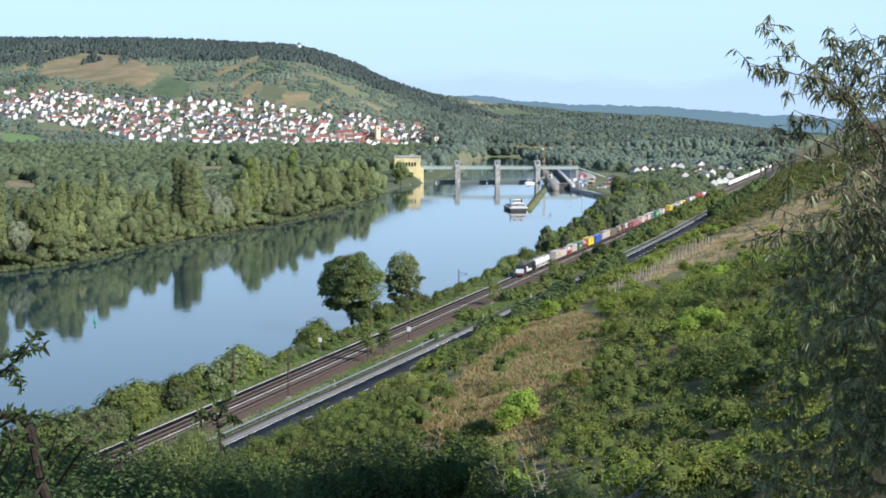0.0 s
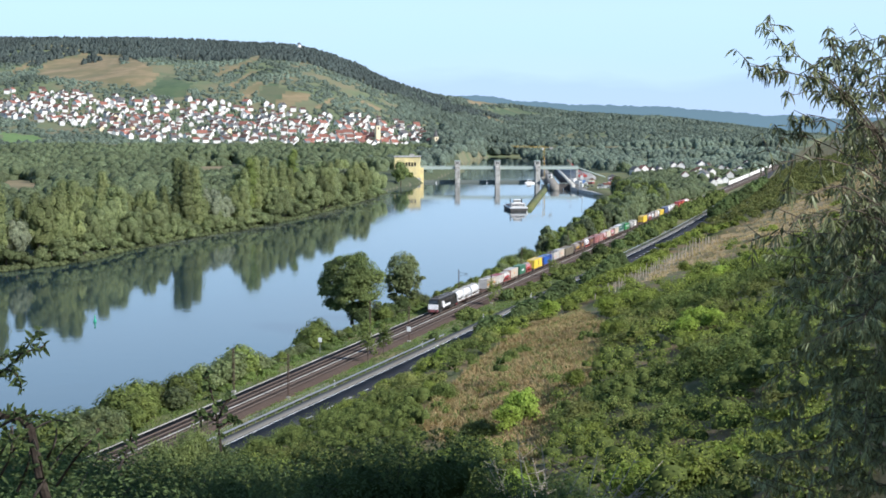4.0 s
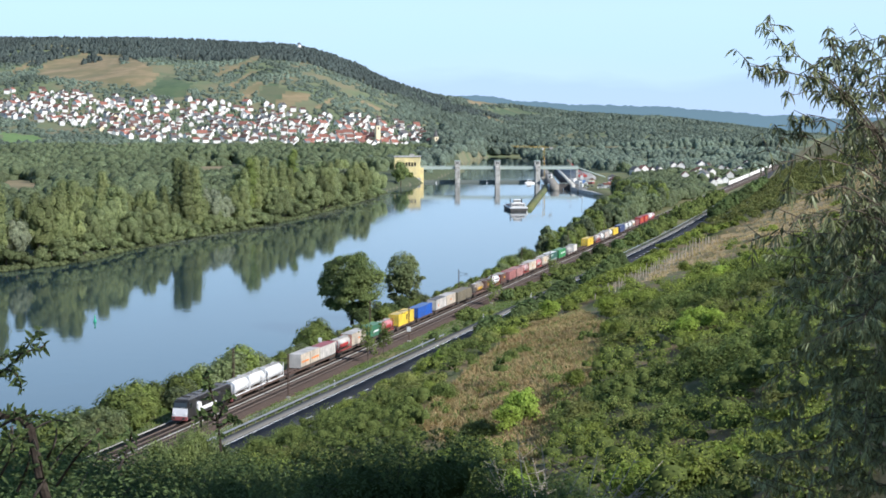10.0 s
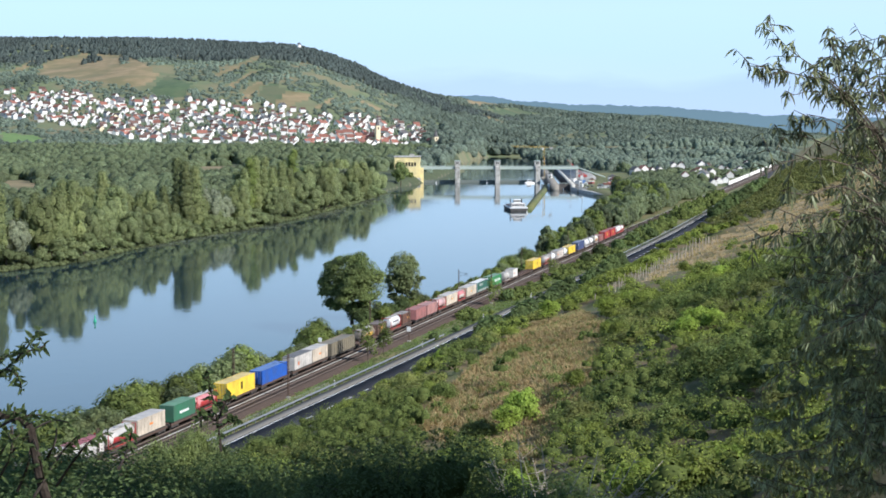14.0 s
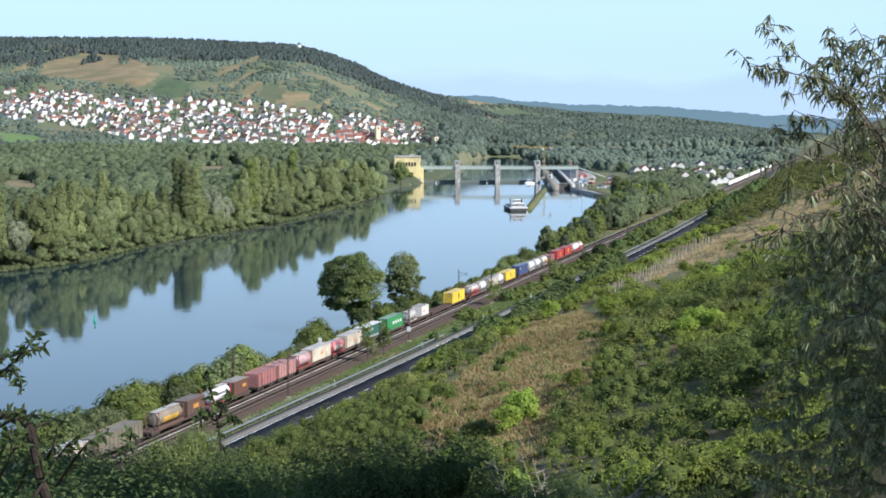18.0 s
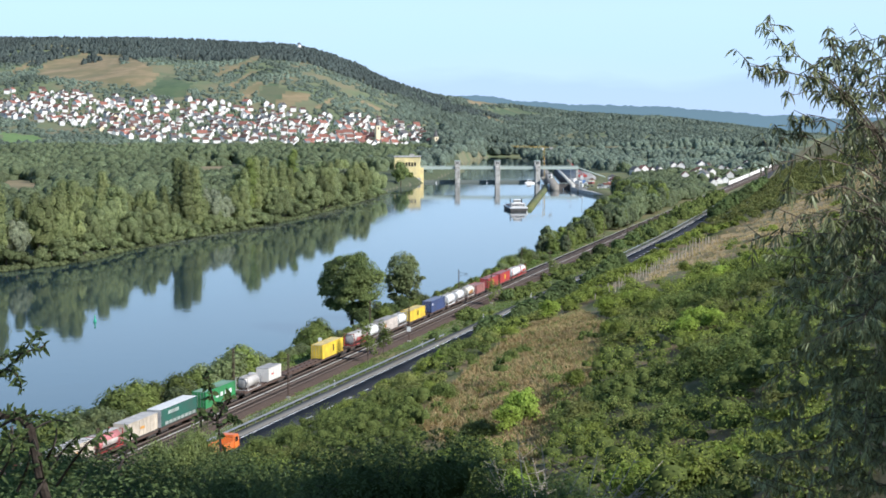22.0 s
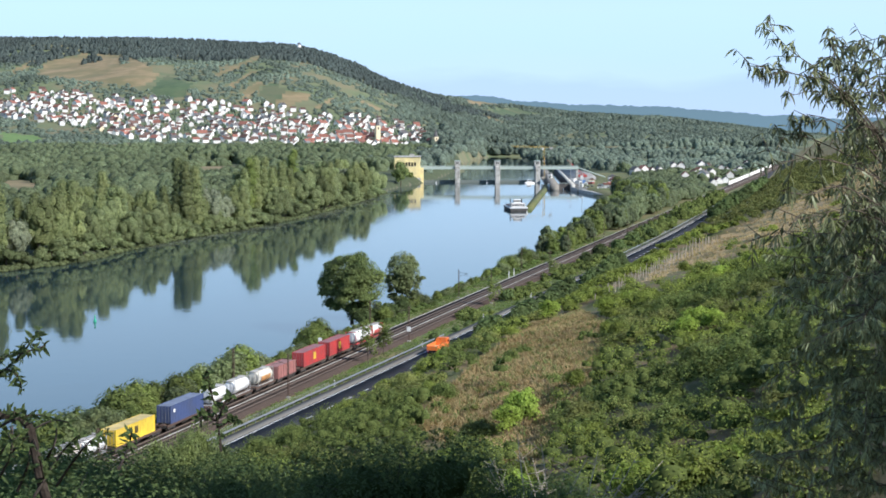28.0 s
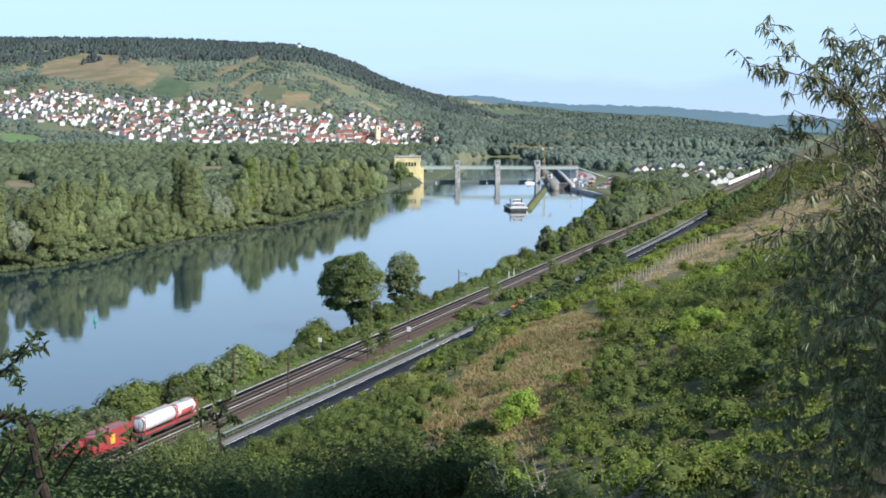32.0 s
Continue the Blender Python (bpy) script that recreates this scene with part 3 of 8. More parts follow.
def build_ground():
    inner = np.linspace(-18.5, 18.5, 300)
    outer = np.concatenate([np.linspace(-180, -22, 34), inner, np.linspace(22, 176, 33)])
    ang = np.radians(outer)
    rad = np.concatenate([[0.0, 1, 2.5, 4.2], np.geomspace(6, 200, 170)[:-1], np.geomspace(200, 1900, 165)[:-1], np.geomspace(1900, 3500, 85)[:-1], np.geomspace(3500, 4950, 16)])
    A, R = np.meshgrid(ang, rad)
    x, y = R * np.sin(A), R * np.cos(A)
    z = height(x, y)
    n, m = len(rad), len(ang)
    v = np.stack([x, y, z], 2).reshape(-1, 3)
    i, j = np.meshgrid(np.arange(n - 1), np.arange(m), indexing="ij")
    k = (j + 1) % m
    f = np.stack([i * m + j, i * m + k, (i + 1) * m + k, (i + 1) * m + j], 2).reshape(-1, 4)
    cx, cy, cz = (v[f].mean(1)).T
    u, w = cx * DIR[0] + cy * DIR[1], cx * NRM[0] + cy * NRM[1]
    idx = np.zeros(len(f), int)
    idx[w > road_v(u) + 8.6] = 1
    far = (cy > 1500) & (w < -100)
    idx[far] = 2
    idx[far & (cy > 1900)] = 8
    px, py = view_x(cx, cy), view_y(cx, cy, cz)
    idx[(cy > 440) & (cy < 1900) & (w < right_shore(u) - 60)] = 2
    px, py = px + (rough(cx, cy, 26) - 0.5) * 11, py + (rough(cx + 500, cy, 20) - 0.5) * 6
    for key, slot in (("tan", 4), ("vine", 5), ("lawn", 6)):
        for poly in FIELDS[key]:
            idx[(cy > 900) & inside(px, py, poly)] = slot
    # the dry knoll on the slope
    dry = rough(cx, cy, 14) * 0.6 + rough(cx + 50, cy, 5) * 0.4
    near = (cy > 40) & (cy < 420) & (idx == 1)
    idx[near & inside(px, py, KNOLL) & (dry > 0.22)] = 3
    idx[(idx == 1) & inside(px, py, [(1130, 505), (1190, 460), (1290, 415), (1560, 290), (1568, 360), (1400, 430), (1240, 470)]) & (dry > 0.20)] = 3
    idx[cz < -0.2] = 7
    me = mesh_of("ground", v, f[:, ::-1], [M_GRASS, M_SLOPE, M_WOODFLOOR, M_DRY, M_TAN, M_VINE, M_LAWN, M_SAND, M_HILL], idx, True)
    return tagged(new("ground", me), "valley ground with grassy slope, meadows and hill fields", "ground", kind="structure")


build_ground()

# ---- the river ----
def water_mat():
    m, n, l, b = tree_of("river_water")
    b.inputs["Base Color"].default_value = (0.020, 0.040, 0.048, 1)
    b.inputs["Roughness"].default_value, b.inputs["IOR"].default_value = 0.045, 1.33
    b.inputs["Specular IOR Level"].default_value = 0.9
    geo, n1, bump = n.new("ShaderNodeNewGeometry"), n.new("ShaderNodeTexNoise"), n.new("ShaderNodeBump")
    n1.inputs["Scale"].default_value, n1.inputs["Detail"].default_value = 0.16, 2.0
    bump.inputs["Strength"].default_value, bump.inputs["Distance"].default_value = 0.06, 0.25
    l.new(geo.outputs["Position"], n1.inputs["Vector"])
    l.new(n1.outputs["Fac"], bump.inputs["Height"])
    l.new(bump.outputs[0], b.inputs["Normal"])
    return m


M_WATER = water_mat()
wv = np.array([(-700, -600, 0), (260, -600, 0), (260, 2440, 0), (-700, 2440, 0)], float)
tagged(new("water", mesh_of("water", wv, np.array([[0, 1, 2, 3]]), M_WATER)), "calm blue river reflecting sky and trees", "water", kind="structure")

# ---- railway and road ----
US = np.arange(-420.0, 1900.0, 6.0)
RV = road_v(US)
def slab(name, lo, hi, z0, z1, m, label, us=US):
    return tagged(new(name, strip(name, us, lo, hi, z0, z1, m)), label, name.replace("_", " "), kind="structure")


slab("ballast_bed", -111.3, -101.6, 3.2, 4.05, M_BALLAST, "brown railway ballast bed for two tracks")
slab("cable_trough", -111.6, -111.3, 3.4, 4.14, M_CONCRETE, "pale concrete cable trough beside the railway")
slab("cable_trough", -106.75, -106.5, 3.4, 4.14, M_CONCRETE, "pale concrete walkway between the two tracks")
slab("road", RV - 0.3, RV + 8.2, 3.2, 4.0, M_ASPHALT, "dark asphalt country road with white markings")
slab("road_shoulder", RV - 2.6, RV - 0.3, 3.2, 4.03, M_SHOULDER, "pale paved strip along the country road")
slab("edge_line", RV - 0.08, RV + 0.09, 3.9, 4.012, M_WHITE, "white edge line on the road")
RAILS = (-109.35, -107.85, -105.35, -103.85)
for rv_ in RAILS:
    slab("rail", rv_ - 0.04, rv_ + 0.04, 4.05, 4.27, M_RAIL, "rusty steel rail of the railway")


def track_pose(u, v=-108.6, z=4.27):
    x, y = xy(u, v)
    return pose(x, y, z, 0, 0, math.degrees(math.atan2(DIR[1], DIR[0])) - 90)

# ---- the train: local +y points back from the nose, +x to the slope's side, z = 0 on the rails ----
SPEED, NOSE = 24.4, 243.9     # metres a second; place of the nose at 9 s
MOVERS = []


def moving(ob, back):
    MOVERS.append((ob, back))
    ob.matrix_basis = track_pose(NOSE + SPEED * 9.0 + back)
    return ob


PAINTS = {}


def paint(c, gloss=0.5, dirt=0.55):
    """Vehicle paint with faded patches and road dirt."""
    key = (c, gloss)
    if key not in PAINTS:
        PAINTS[key] = mat("vehicle_paint", tuple(q * 0.86 for q in c), c, gloss, 1.3, patch=2.2, third=tuple(q * (0.88 if min(c) > 0.5 else dirt + 0.1) + 0.02 for q in c))
    return PAINTS[key]


M_ROOFDUST = mat("dusty_roof", (0.36, 0.34, 0.31), (0.48, 0.46, 0.42), 0.85, 1.2, patch=2, third=(0.27, 0.25, 0.22))
M_GLASSDARK = mat("dark_glazing", (0.012, 0.014, 0.016), (0.02, 0.022, 0.025), 0.08, 1.0, spec=0.8)
M_LAMP = mat("lamp_lens", (0.7, 0.7, 0.68), (0.85, 0.85, 0.82), 0.2, 3.0)
M_BLACK = mat("black_paint", (0.012, 0.012, 0.014), (0.022, 0.022, 0.025), 0.38, 1.0, patch=3, third=(0.03, 0.028, 0.026))


def wheel_mesh():
    bm = bmesh.new()
    rod(bm, (-0.78, 0, 0.46), (-0.66, 0, 0.46), 0.46, sides=16)
    rod(bm, (0.66, 0, 0.46), (0.78, 0, 0.46), 0.46, sides=16)
    rod(bm, (-0.7, 0, 0.46), (0.7, 0, 0.46), 0.08, sides=8)
    me = bpy.data.meshes.new("wheelset")
    bm.to_mesh(me)
    bm.free()
    me.materials.append(M_DARK)
    return me


def bogie_mesh():
    bm = bmesh.new()
    for sx in (-1, 1):
        box(bm, sx * 1.02 - 0.09, sx * 1.02 + 0.09, -1.35, 1.35, 0.42, 0.72, 0.03)
        for y in (-0.9, 0.9):
            box(bm, sx * 1.02 - 0.14, sx * 1.02 + 0.14, y - 0.2, y + 0.2, 0.32, 0.62, 0.03)
    box(bm, -1.0, 1.0, -0.25, 0.25, 0.5, 0.8)
    me = bpy.data.meshes.new("bogie")
    bm.to_mesh(me)
    bm.free()
    me.materials.append(M_DARK)
    return me


WHEELSET, BOGIE = wheel_mesh(), bogie_mesh()


def add_bogie(ob, y):
    b = part("bogie", BOGIE, None, ob, at=pose(0, y, 0))
    for k in (-0.9, 0.9):
        part("wheelset", WHEELSET, None, b, at=pose(0, k, 0))


def add_buffers(ob, y0, y1, z=1.0):
    for y, s in ((y0, -1), (y1, 1)):
        for x in (-0.87, 0.87):
            bm = rodded((x, y, z), (x, y + s * 0.38, z), 0.10)
            rod(bm, (x, y + s * 0.34, z), (x, y + s * 0.42, z), 0.22, sides=12)
            part("buffer", bm, M_DARK, ob)


def locomotive():
    ob = thing("locomotive", "black electric freight locomotive with white cab front and side graphics", "locomotive")
    L = 18.9
    bm = boxed(-1.48, 1.48, 0.5, L - 0.5, 1.05, 3.75, bevel=0.0)
    for v in bm.verts:                       # raked cab fronts and sloping shoulders
        if v.co.z > 3:
            v.co.y += 0.55 if v.co.y < 5 else -0.55
            v.co.x *= 0.90
    bmesh.ops.bevel(bm, geom=bm.edges[:], offset=0.14, segments=2, affect="EDGES")
    part("body", bm, M_BLACK, ob)
    part("roof", boxed(-1.15, 1.15, 1.6, L - 1.6, 3.70, 3.98, bevel=0.1), paint((0.10, 0.10, 0.105), 0.7), ob, "dusty dark grey roof")
    for k in range(5):
        part("roof_hatch", boxed(-0.8, 0.8, 3.0 + k * 2.7, 4.6 + k * 2.7, 3.98, 4.12, bevel=0.04), paint((0.13, 0.13, 0.13), 0.7), ob)
    for y, s in ((0.5, 1), (L - 0.5, -1)):
        bm = boxed(-1.36, 1.36, -0.03, 0.03, 1.25, 2.55, bevel=0.02)
        for v in bm.verts:
            v.co.y += s * (0.19 * (v.co.z - 1.05)) - s * 0.06
        part("cab_front", bm, paint((0.78, 0.77, 0.78), 0.4), ob, "white cab front panel", at=pose(0, y, 0))
        bm = boxed(-1.18, 1.18, -0.03, 0.03, 2.62, 3.45, bevel=0.02)
        for v in bm.verts:
            v.co.y += s * (0.19 * (v.co.z - 1.05)) - s * 0.05
        part("windscreen", bm, M_GLASSDARK, ob, at=pose(0, y, 0))
        part("buffer_beam", boxed(-1.4, 1.4, -0.12, 0.12, 0.55, 1.22, bevel=0.05), paint((0.33, 0.10, 0.10)), ob, "dull red buffer beam", at=pose(0, y, 0))
        for x in (-1.0, 1.0):
            part("headlight", rodded((x, y - s * 0.10, 1.62), (x, y + s * 0.1, 1.62), 0.14, sides=12), M_LAMP, ob)
    for sx in (-1, 1):
        part("side_stripe", boxed(sx * 1.485 - 0.012, sx * 1.485 + 0.012, 5.6, 11.6, 1.45, 2.05), paint((0.80, 0.80, 0.80), 0.4), ob, "broad white band low on the side")
        part("side_emblem", boxed(sx * 1.47 - 0.02, sx * 1.47 + 0.02, 4.0, 5.2, 1.4, 3.1, bevel=0.3), paint((0.80, 0.80, 0.80), 0.4), ob, "white emblem shape")
        for y in (1.75, L - 1.75):
            part("cab_window", boxed(sx * 1.44 - 0.03, sx * 1.44 + 0.03, y - 0.4, y + 0.4, 2.55, 3.3, bevel=0.02), M_GLASSDARK, ob)
        for k in range(4):
            part("grille", boxed(sx * 1.45 - 0.03, sx * 1.45 + 0.03, 6.2 + k * 1.9, 7.5 + k * 1.9, 2.9, 3.4), M_DARK, ob)
    for y in (4.0, L - 4.0):
        bm = bmesh.new()
        for x in (-0.6, 0.6):
            rod(bm, (x, y - 0.9, 4.12), (x * 0.7, y + 1.1, 4.28), 0.035, sides=6)
        rod(bm, (-0.8, y + 1.1, 4.30), (0.8, y + 1.1, 4.30), 0.04, sides=6)
        box(bm, -0.7, 0.7, y - 1.0, y - 0.8, 4.0, 4.2)
        part("pantograph", bm, M_DARK, ob, "lowered pantograph")
    part("underframe", boxed(-1.2, 1.2, 1.0, L - 1.0, 0.75, 1.1, bevel=0.05), M_DARK, ob)
    add_bogie(ob, 4.2), add_bogie(ob, L - 4.2)
    add_buffers(ob, 0.45, L - 0.45)
    return ob


def flat_wagon(n, label):
    """A container flat: two sills, cross members, spigots, bogies."""
    ob = thing("container_wagon", label, "railway wagon", "wagons of the freight train")
    for sx in (-1, 1):
        part("side_sill", boxed(sx * 1.15 - 0.08, sx * 1.15 + 0.08, 0.35, n - 0.35, 0.78, 1.14, bevel=0.02), M_RUST, ob)
    bm = boxed(-0.35, 0.35, 0.35, n - 0.35, 0.80, 1.12)
    for k in range(max(4, int(n / 2.2))):
        y = 0.5 + k * (n - 1.0) / (max(4, int(n / 2.2)) - 1)
        box(bm, -1.08, 1.08, y - 0.12, y + 0.12, 0.84, 1.10)
    part("floor_frame", bm, M_RUST, ob)
    part("brake_gear", boxed(-0.8, 0.8, n * 0.42, n * 0.58, 0.35, 0.78, bevel=0.05), M_DARK, ob)
    add_bogie(ob, 2.0), add_bogie(ob, n - 2.0)
    if n > 21:
        add_bogie(ob, n * 0.5)
    add_buffers(ob, 0.35, n - 0.35)
    return ob


FLOOR = 1.145


def load(name, label, category):
    return thing(name, label, category, "loads on the freight train")


def container(n, h, c, label, marks=None, roof=None, name="freight_container"):
    """A steel box with corrugated walls, corner posts and double end doors."""
    ob = load(name, label, "container")
    w, z0, z1 = 1.20, FLOOR + 0.02, FLOOR + h
    k = max(10, int(n / 0.56))
    ys = np.linspace(0.12, n - 0.12, 4 * k + 1)
    dep = np.tile([0, 0, 0.05, 0.05], k + 1)[:4 * k + 1]
    for sx in (-1, 1):
        xs = sx * (w - dep)
        v = np.concatenate([np.stack([xs, ys, np.full_like(ys, z0 + 0.14)], 1), np.stack([xs, ys, np.full_like(ys, z1 - 0.1)], 1)])
        m_ = len(ys)
        i = np.arange(m_ - 1)
        f = np.stack([i, i + 1, i + 1 + m_, i + m_], 1)
        part("side_wall", mesh_of("side_wall", v, f if sx > 0 else f[:, ::-1], paint(c)), None, ob)
        part("top_rail", boxed(sx * w - 0.05, sx * w + 0.02, 0, n, z1 - 0.12, z1), paint(c), ob)
        part("bottom_rail", boxed(sx * w - 0.05, sx * w + 0.02, 0, n, z0, z0 + 0.16), paint(c), ob)
        for y in (0.08, n - 0.08):
            part("corner_post", boxed(sx * (w - 0.03) - 0.08, sx * (w - 0.03) + 0.08, y - 0.09, y + 0.09, z0 - 0.02, z1 + 0.01), paint(c), ob)
            for y_ in (0,):
                pass
    part("roof", boxed(-w + 0.03, w - 0.03, 0.05, n - 0.05, z1 - 0.09, z1 - 0.02, bevel=0.02), paint(roof) if roof else paint(tuple(q * 0.55 + 0.16 for q in c), 0.8), ob, "faded dusty roof")
    part("floor", boxed(-w + 0.04, w - 0.04, 0.05, n - 0.05, z0, z0 + 0.12), M_DARK, ob)
    for sx in (-1, 1):
        d = part("door", boxed(sx * 0.56 - 0.53, sx * 0.56 + 0.53, 0.03, 0.10, z0 + 0.12, z1 - 0.1, bevel=0.02), paint(c), ob)
        for x in (-0.28, 0.28):
            part("lock_rod", rodded((sx * 0.56 + x, 0.01, z0 + 0.15), (sx * 0.56 + x, 0.01, z1 - 0.14), 0.022, sides=6), M_STEEL, d)
    part("end_wall", boxed(-w + 0.1, w - 0.1, n - 0.10, n - 0.04, z0 + 0.1, z1 - 0.1), paint(c), ob)
    for y0, y1, a, b, col in (marks or ()):
        part("panel_mark", boxed(w - 0.003, w + 0.024, y0, y1, z0 + a, z0 + b), paint(col), ob, "plain painted mark")
    return ob


def swap_body(n, h, c, label, roof=(0.47, 0.45, 0.42), marks=None, ribs=True, end=None):
    """A curtain or panel-sided swap body with posts and a pale roof."""
    ob = load("swap_body", label, "swap body")
    w, z0, z1 = 1.25, FLOOR + 0.02, FLOOR + h
    for sx in (-1, 1):
        part("side_wall", boxed(sx * w - 0.04, sx * w + 0.0, 0.05, n - 0.05, z0 + 0.2, z1 - 0.12), paint(c, 0.6), ob)
        if ribs:
            k = max(3, int(n / 1.15))
            for i in range(k + 1):
                y = 0.08 + i * (n - 0.16) / k
                part("side_post", boxed(sx * w - 0.03, sx * w + 0.025, y - 0.035, y + 0.035, z0 + 0.2, z1 - 0.12), paint(tuple(q * 0.8 for q in c), 0.6), ob)
        part("top_rail", boxed(sx * w - 0.06, sx * w + 0.03, 0, n, z1 - 0.14, z1 - 0.0), paint(tuple(q * 0.9 for q in c), 0.6), ob)
        part("bottom_rail", boxed(sx * w - 0.06, sx * w + 0.03, 0, n, z0, z0 + 0.2), M_DARK, ob)
    part("roof", boxed(-w + 0.02, w - 0.02, 0.02, n - 0.02, z1 - 0.10, z1 + 0.03, bevel=0.03), paint(roof, 0.8), ob, "dusty roof sheet")
    part("front_wall", boxed(-w + 0.02, w - 0.02, 0.0, 0.06, z0 + 0.05, z1 - 0.1), paint(end or c, 0.6), ob)
    part("rear_wall", boxed(-w + 0.02, w - 0.02, n - 0.06, n, z0 + 0.05, z1 - 0.1), paint(end or c, 0.6), ob)
    for y0, y1, a, b, col in (marks or ()):
        part("panel_mark", boxed(w - 0.003, w + 0.032, y0, y1, z0 + a, z0 + b), paint(col), ob, "plain painted mark")
    return ob


def tank(n, c, frame_c, label, band=None, marks=None, r=1.12, low=None):
    """A tank container: a domed barrel in an open frame, walkway on top, ladder at the end."""
    ob = load("tank_container", label, "tank container")
    z0 = FLOOR + 0.02
    zc = z0 + 0.22 + r
    seg, rows = 20, []
    for y, q in ((0.10, 0.02), (0.13, 0.55), (0.25, 0.85), (0.45, 1.0), (n - 0.45, 1.0), (n - 0.25, 0.85), (n - 0.13, 0.55), (n - 0.10, 0.02)):
        a = np.linspace(0, 2 * math.pi, seg, endpoint=False)
        rows.append(np.stack([r * q * np.cos(a), np.full(seg, y), zc + r * q * np.sin(a)], 1))
    v = np.concatenate(rows)
    f = np.array([[i * seg + j, i * seg + (j + 1) % seg, (i + 1) * seg + (j + 1) % seg, (i + 1) * seg + j] for i in range(len(rows) - 1) for j in range(seg)])
    part("barrel", mesh_of("barrel", v, f[:, ::-1], paint(c, 0.35), smooth_=True), None, ob)
    top = zc + r
    for y in (0.06, n - 0.06):
        bm = bmesh.new()
        for sx in (-1, 1):
            box(bm, sx * 1.14 - 0.06, sx * 1.14 + 0.06, y - 0.06, y + 0.06, z0, top + 0.04)
        box(bm, -1.1, 1.1, y - 0.05, y + 0.05, z0, z0 + 0.12)
        box(bm, -1.1, 1.1, y - 0.05, y + 0.05, top - 0.06, top + 0.04)
        part("end_frame", bm, paint(frame_c), ob)
    for sx in (-1, 1):
        part("base_rail", boxed(sx * 1.12 - 0.06, sx * 1.12 + 0.06, 0.1, n - 0.1, z0, z0 + 0.14), paint(frame_c), ob)
        bm = bmesh.new()
        for y0, y1 in ((0.1, 1.3), (n - 0.1, n - 1.3)):
            rod(bm, (sx * 1.14, y0, zc + 0.4), (sx * 1.10, y1, z0 + 0.1), 0.045, sides=6)
        part("side_brace", bm, paint(frame_c), ob)
    part("walkway", boxed(-0.62, 0.62, 0.15, n - 0.15, top + 0.02, top + 0.07), M_ROOFDUST, ob, "dusty grey walkway grating")
    part("manhole", rodded((0, n / 2, top - 0.05), (0, n / 2, top + 0.2), 0.28, sides=14), M_STEEL, ob)
    bm = bmesh.new()
    for x in (0.25, 0.62):
        rod(bm, (x, 0.0, z0), (x, 0.0, top), 0.02, sides=5)
    for k in range(8):
        rod(bm, (0.25, 0.0, z0 + 0.2 + k * 0.28), (0.62, 0.0, z0 + 0.2 + k * 0.28), 0.015, sides=5)
    part("ladder", bm, M_STEEL, ob)
    for y in (n * 0.3, n * 0.7):
        part("barrel_ring", ring(r + 0.015, zc, y, 0.05), paint(tuple(q * 0.8 for q in c)), ob)
    if band:
        part("side_band", ring(r + 0.02, zc, n / 2, n * 0.30, -0.75, 0.15), paint(band), ob, "coloured band along the barrel")
    for y0, y1, a0, a1, col in (marks or ()):
        part("barrel_mark", ring(r + 0.03, zc, (y0 + y1) / 2, (y1 - y0) / 2, a0, a1), paint(col), ob, "plain dark lettering bars")
    return ob


def ring(r, zc, y, half, a0=None, a1=None):
    """A thin sleeve round a barrel, or a part of it by its angles."""
    bm = bmesh.new()
    full = a0 is None
    a = np.linspace(0, 2 * math.pi, 21) if full else np.linspace(a0, a1, 7)
    rows = [[bm.verts.new((q * math.cos(t), y + s, zc + q * math.sin(t))) for t in a] for s, q in ((-half, r - 0.03), (-half, r), (half, r), (half, r - 0.03))]
    for p, q in zip(rows, rows[1:]):
        for i in range(len(a) - 1):
            bm.faces.new((p[i], p[i + 1], q[i + 1], q[i]))
    return bm


def gondola(n, h, c, label):
    """An open wagon with ribbed steel sides."""
    ob = thing("open_wagon", label, "railway wagon", "wagons of the freight train")
    for sx in (-1, 1):
        part("side_wall", boxed(sx * 1.35 - 0.04, sx * 1.35 + 0.04, 0.5, n - 0.5, 1.1, 1.1 + h), paint(c, 0.8), ob)
        for k in range(int(n / 1.2)):
            y = 0.7 + k * (n - 1.4) / (int(n / 1.2) - 1)
            part("side_rib", boxed(sx * 1.4 - 0.03, sx * 1.4 + 0.05, y - 0.07, y + 0.07, 1.0, 1.1 + h), paint(tuple(q * 0.85 for q in c), 0.8), ob)
        part("top_rail", boxed(sx * 1.36 - 0.07, sx * 1.36 + 0.07, 0.5, n - 0.5, 1.1 + h, 1.22 + h), paint(c, 0.8), ob)
    for y in (0.5, n - 0.5):
        part("end_wall", boxed(-1.35, 1.35, y - 0.05, y + 0.05, 1.1, 1.1 + h), paint(c, 0.8), ob)
    part("cover", boxed(-1.3, 1.3, 0.56, n - 0.56, 0.95 + h, 1.08 + h, bevel=0.04), paint(tuple(q * 0.75 + 0.05 for q in c), 0.9), ob, "dull sheeted load")
    part("floor_frame", boxed(-1.3, 1.3, 0.35, n - 0.35, 0.8, 1.1), M_DARK, ob)
    add_bogie(ob, 2.0), add_bogie(ob, n - 2.0)
    add_buffers(ob, 0.35, n - 0.35)
    return ob


CREAM, PALE, WHITE = (0.56, 0.48, 0.38), (0.55, 0.52, 0.48), (0.78, 0.78, 0.77)
RED, YEL, ORG = (0.42, 0.05, 0.05), (0.78, 0.55, 0.05), (0.75, 0.25, 0.05)
GREY_M = (0.30, 0.28, 0.27)


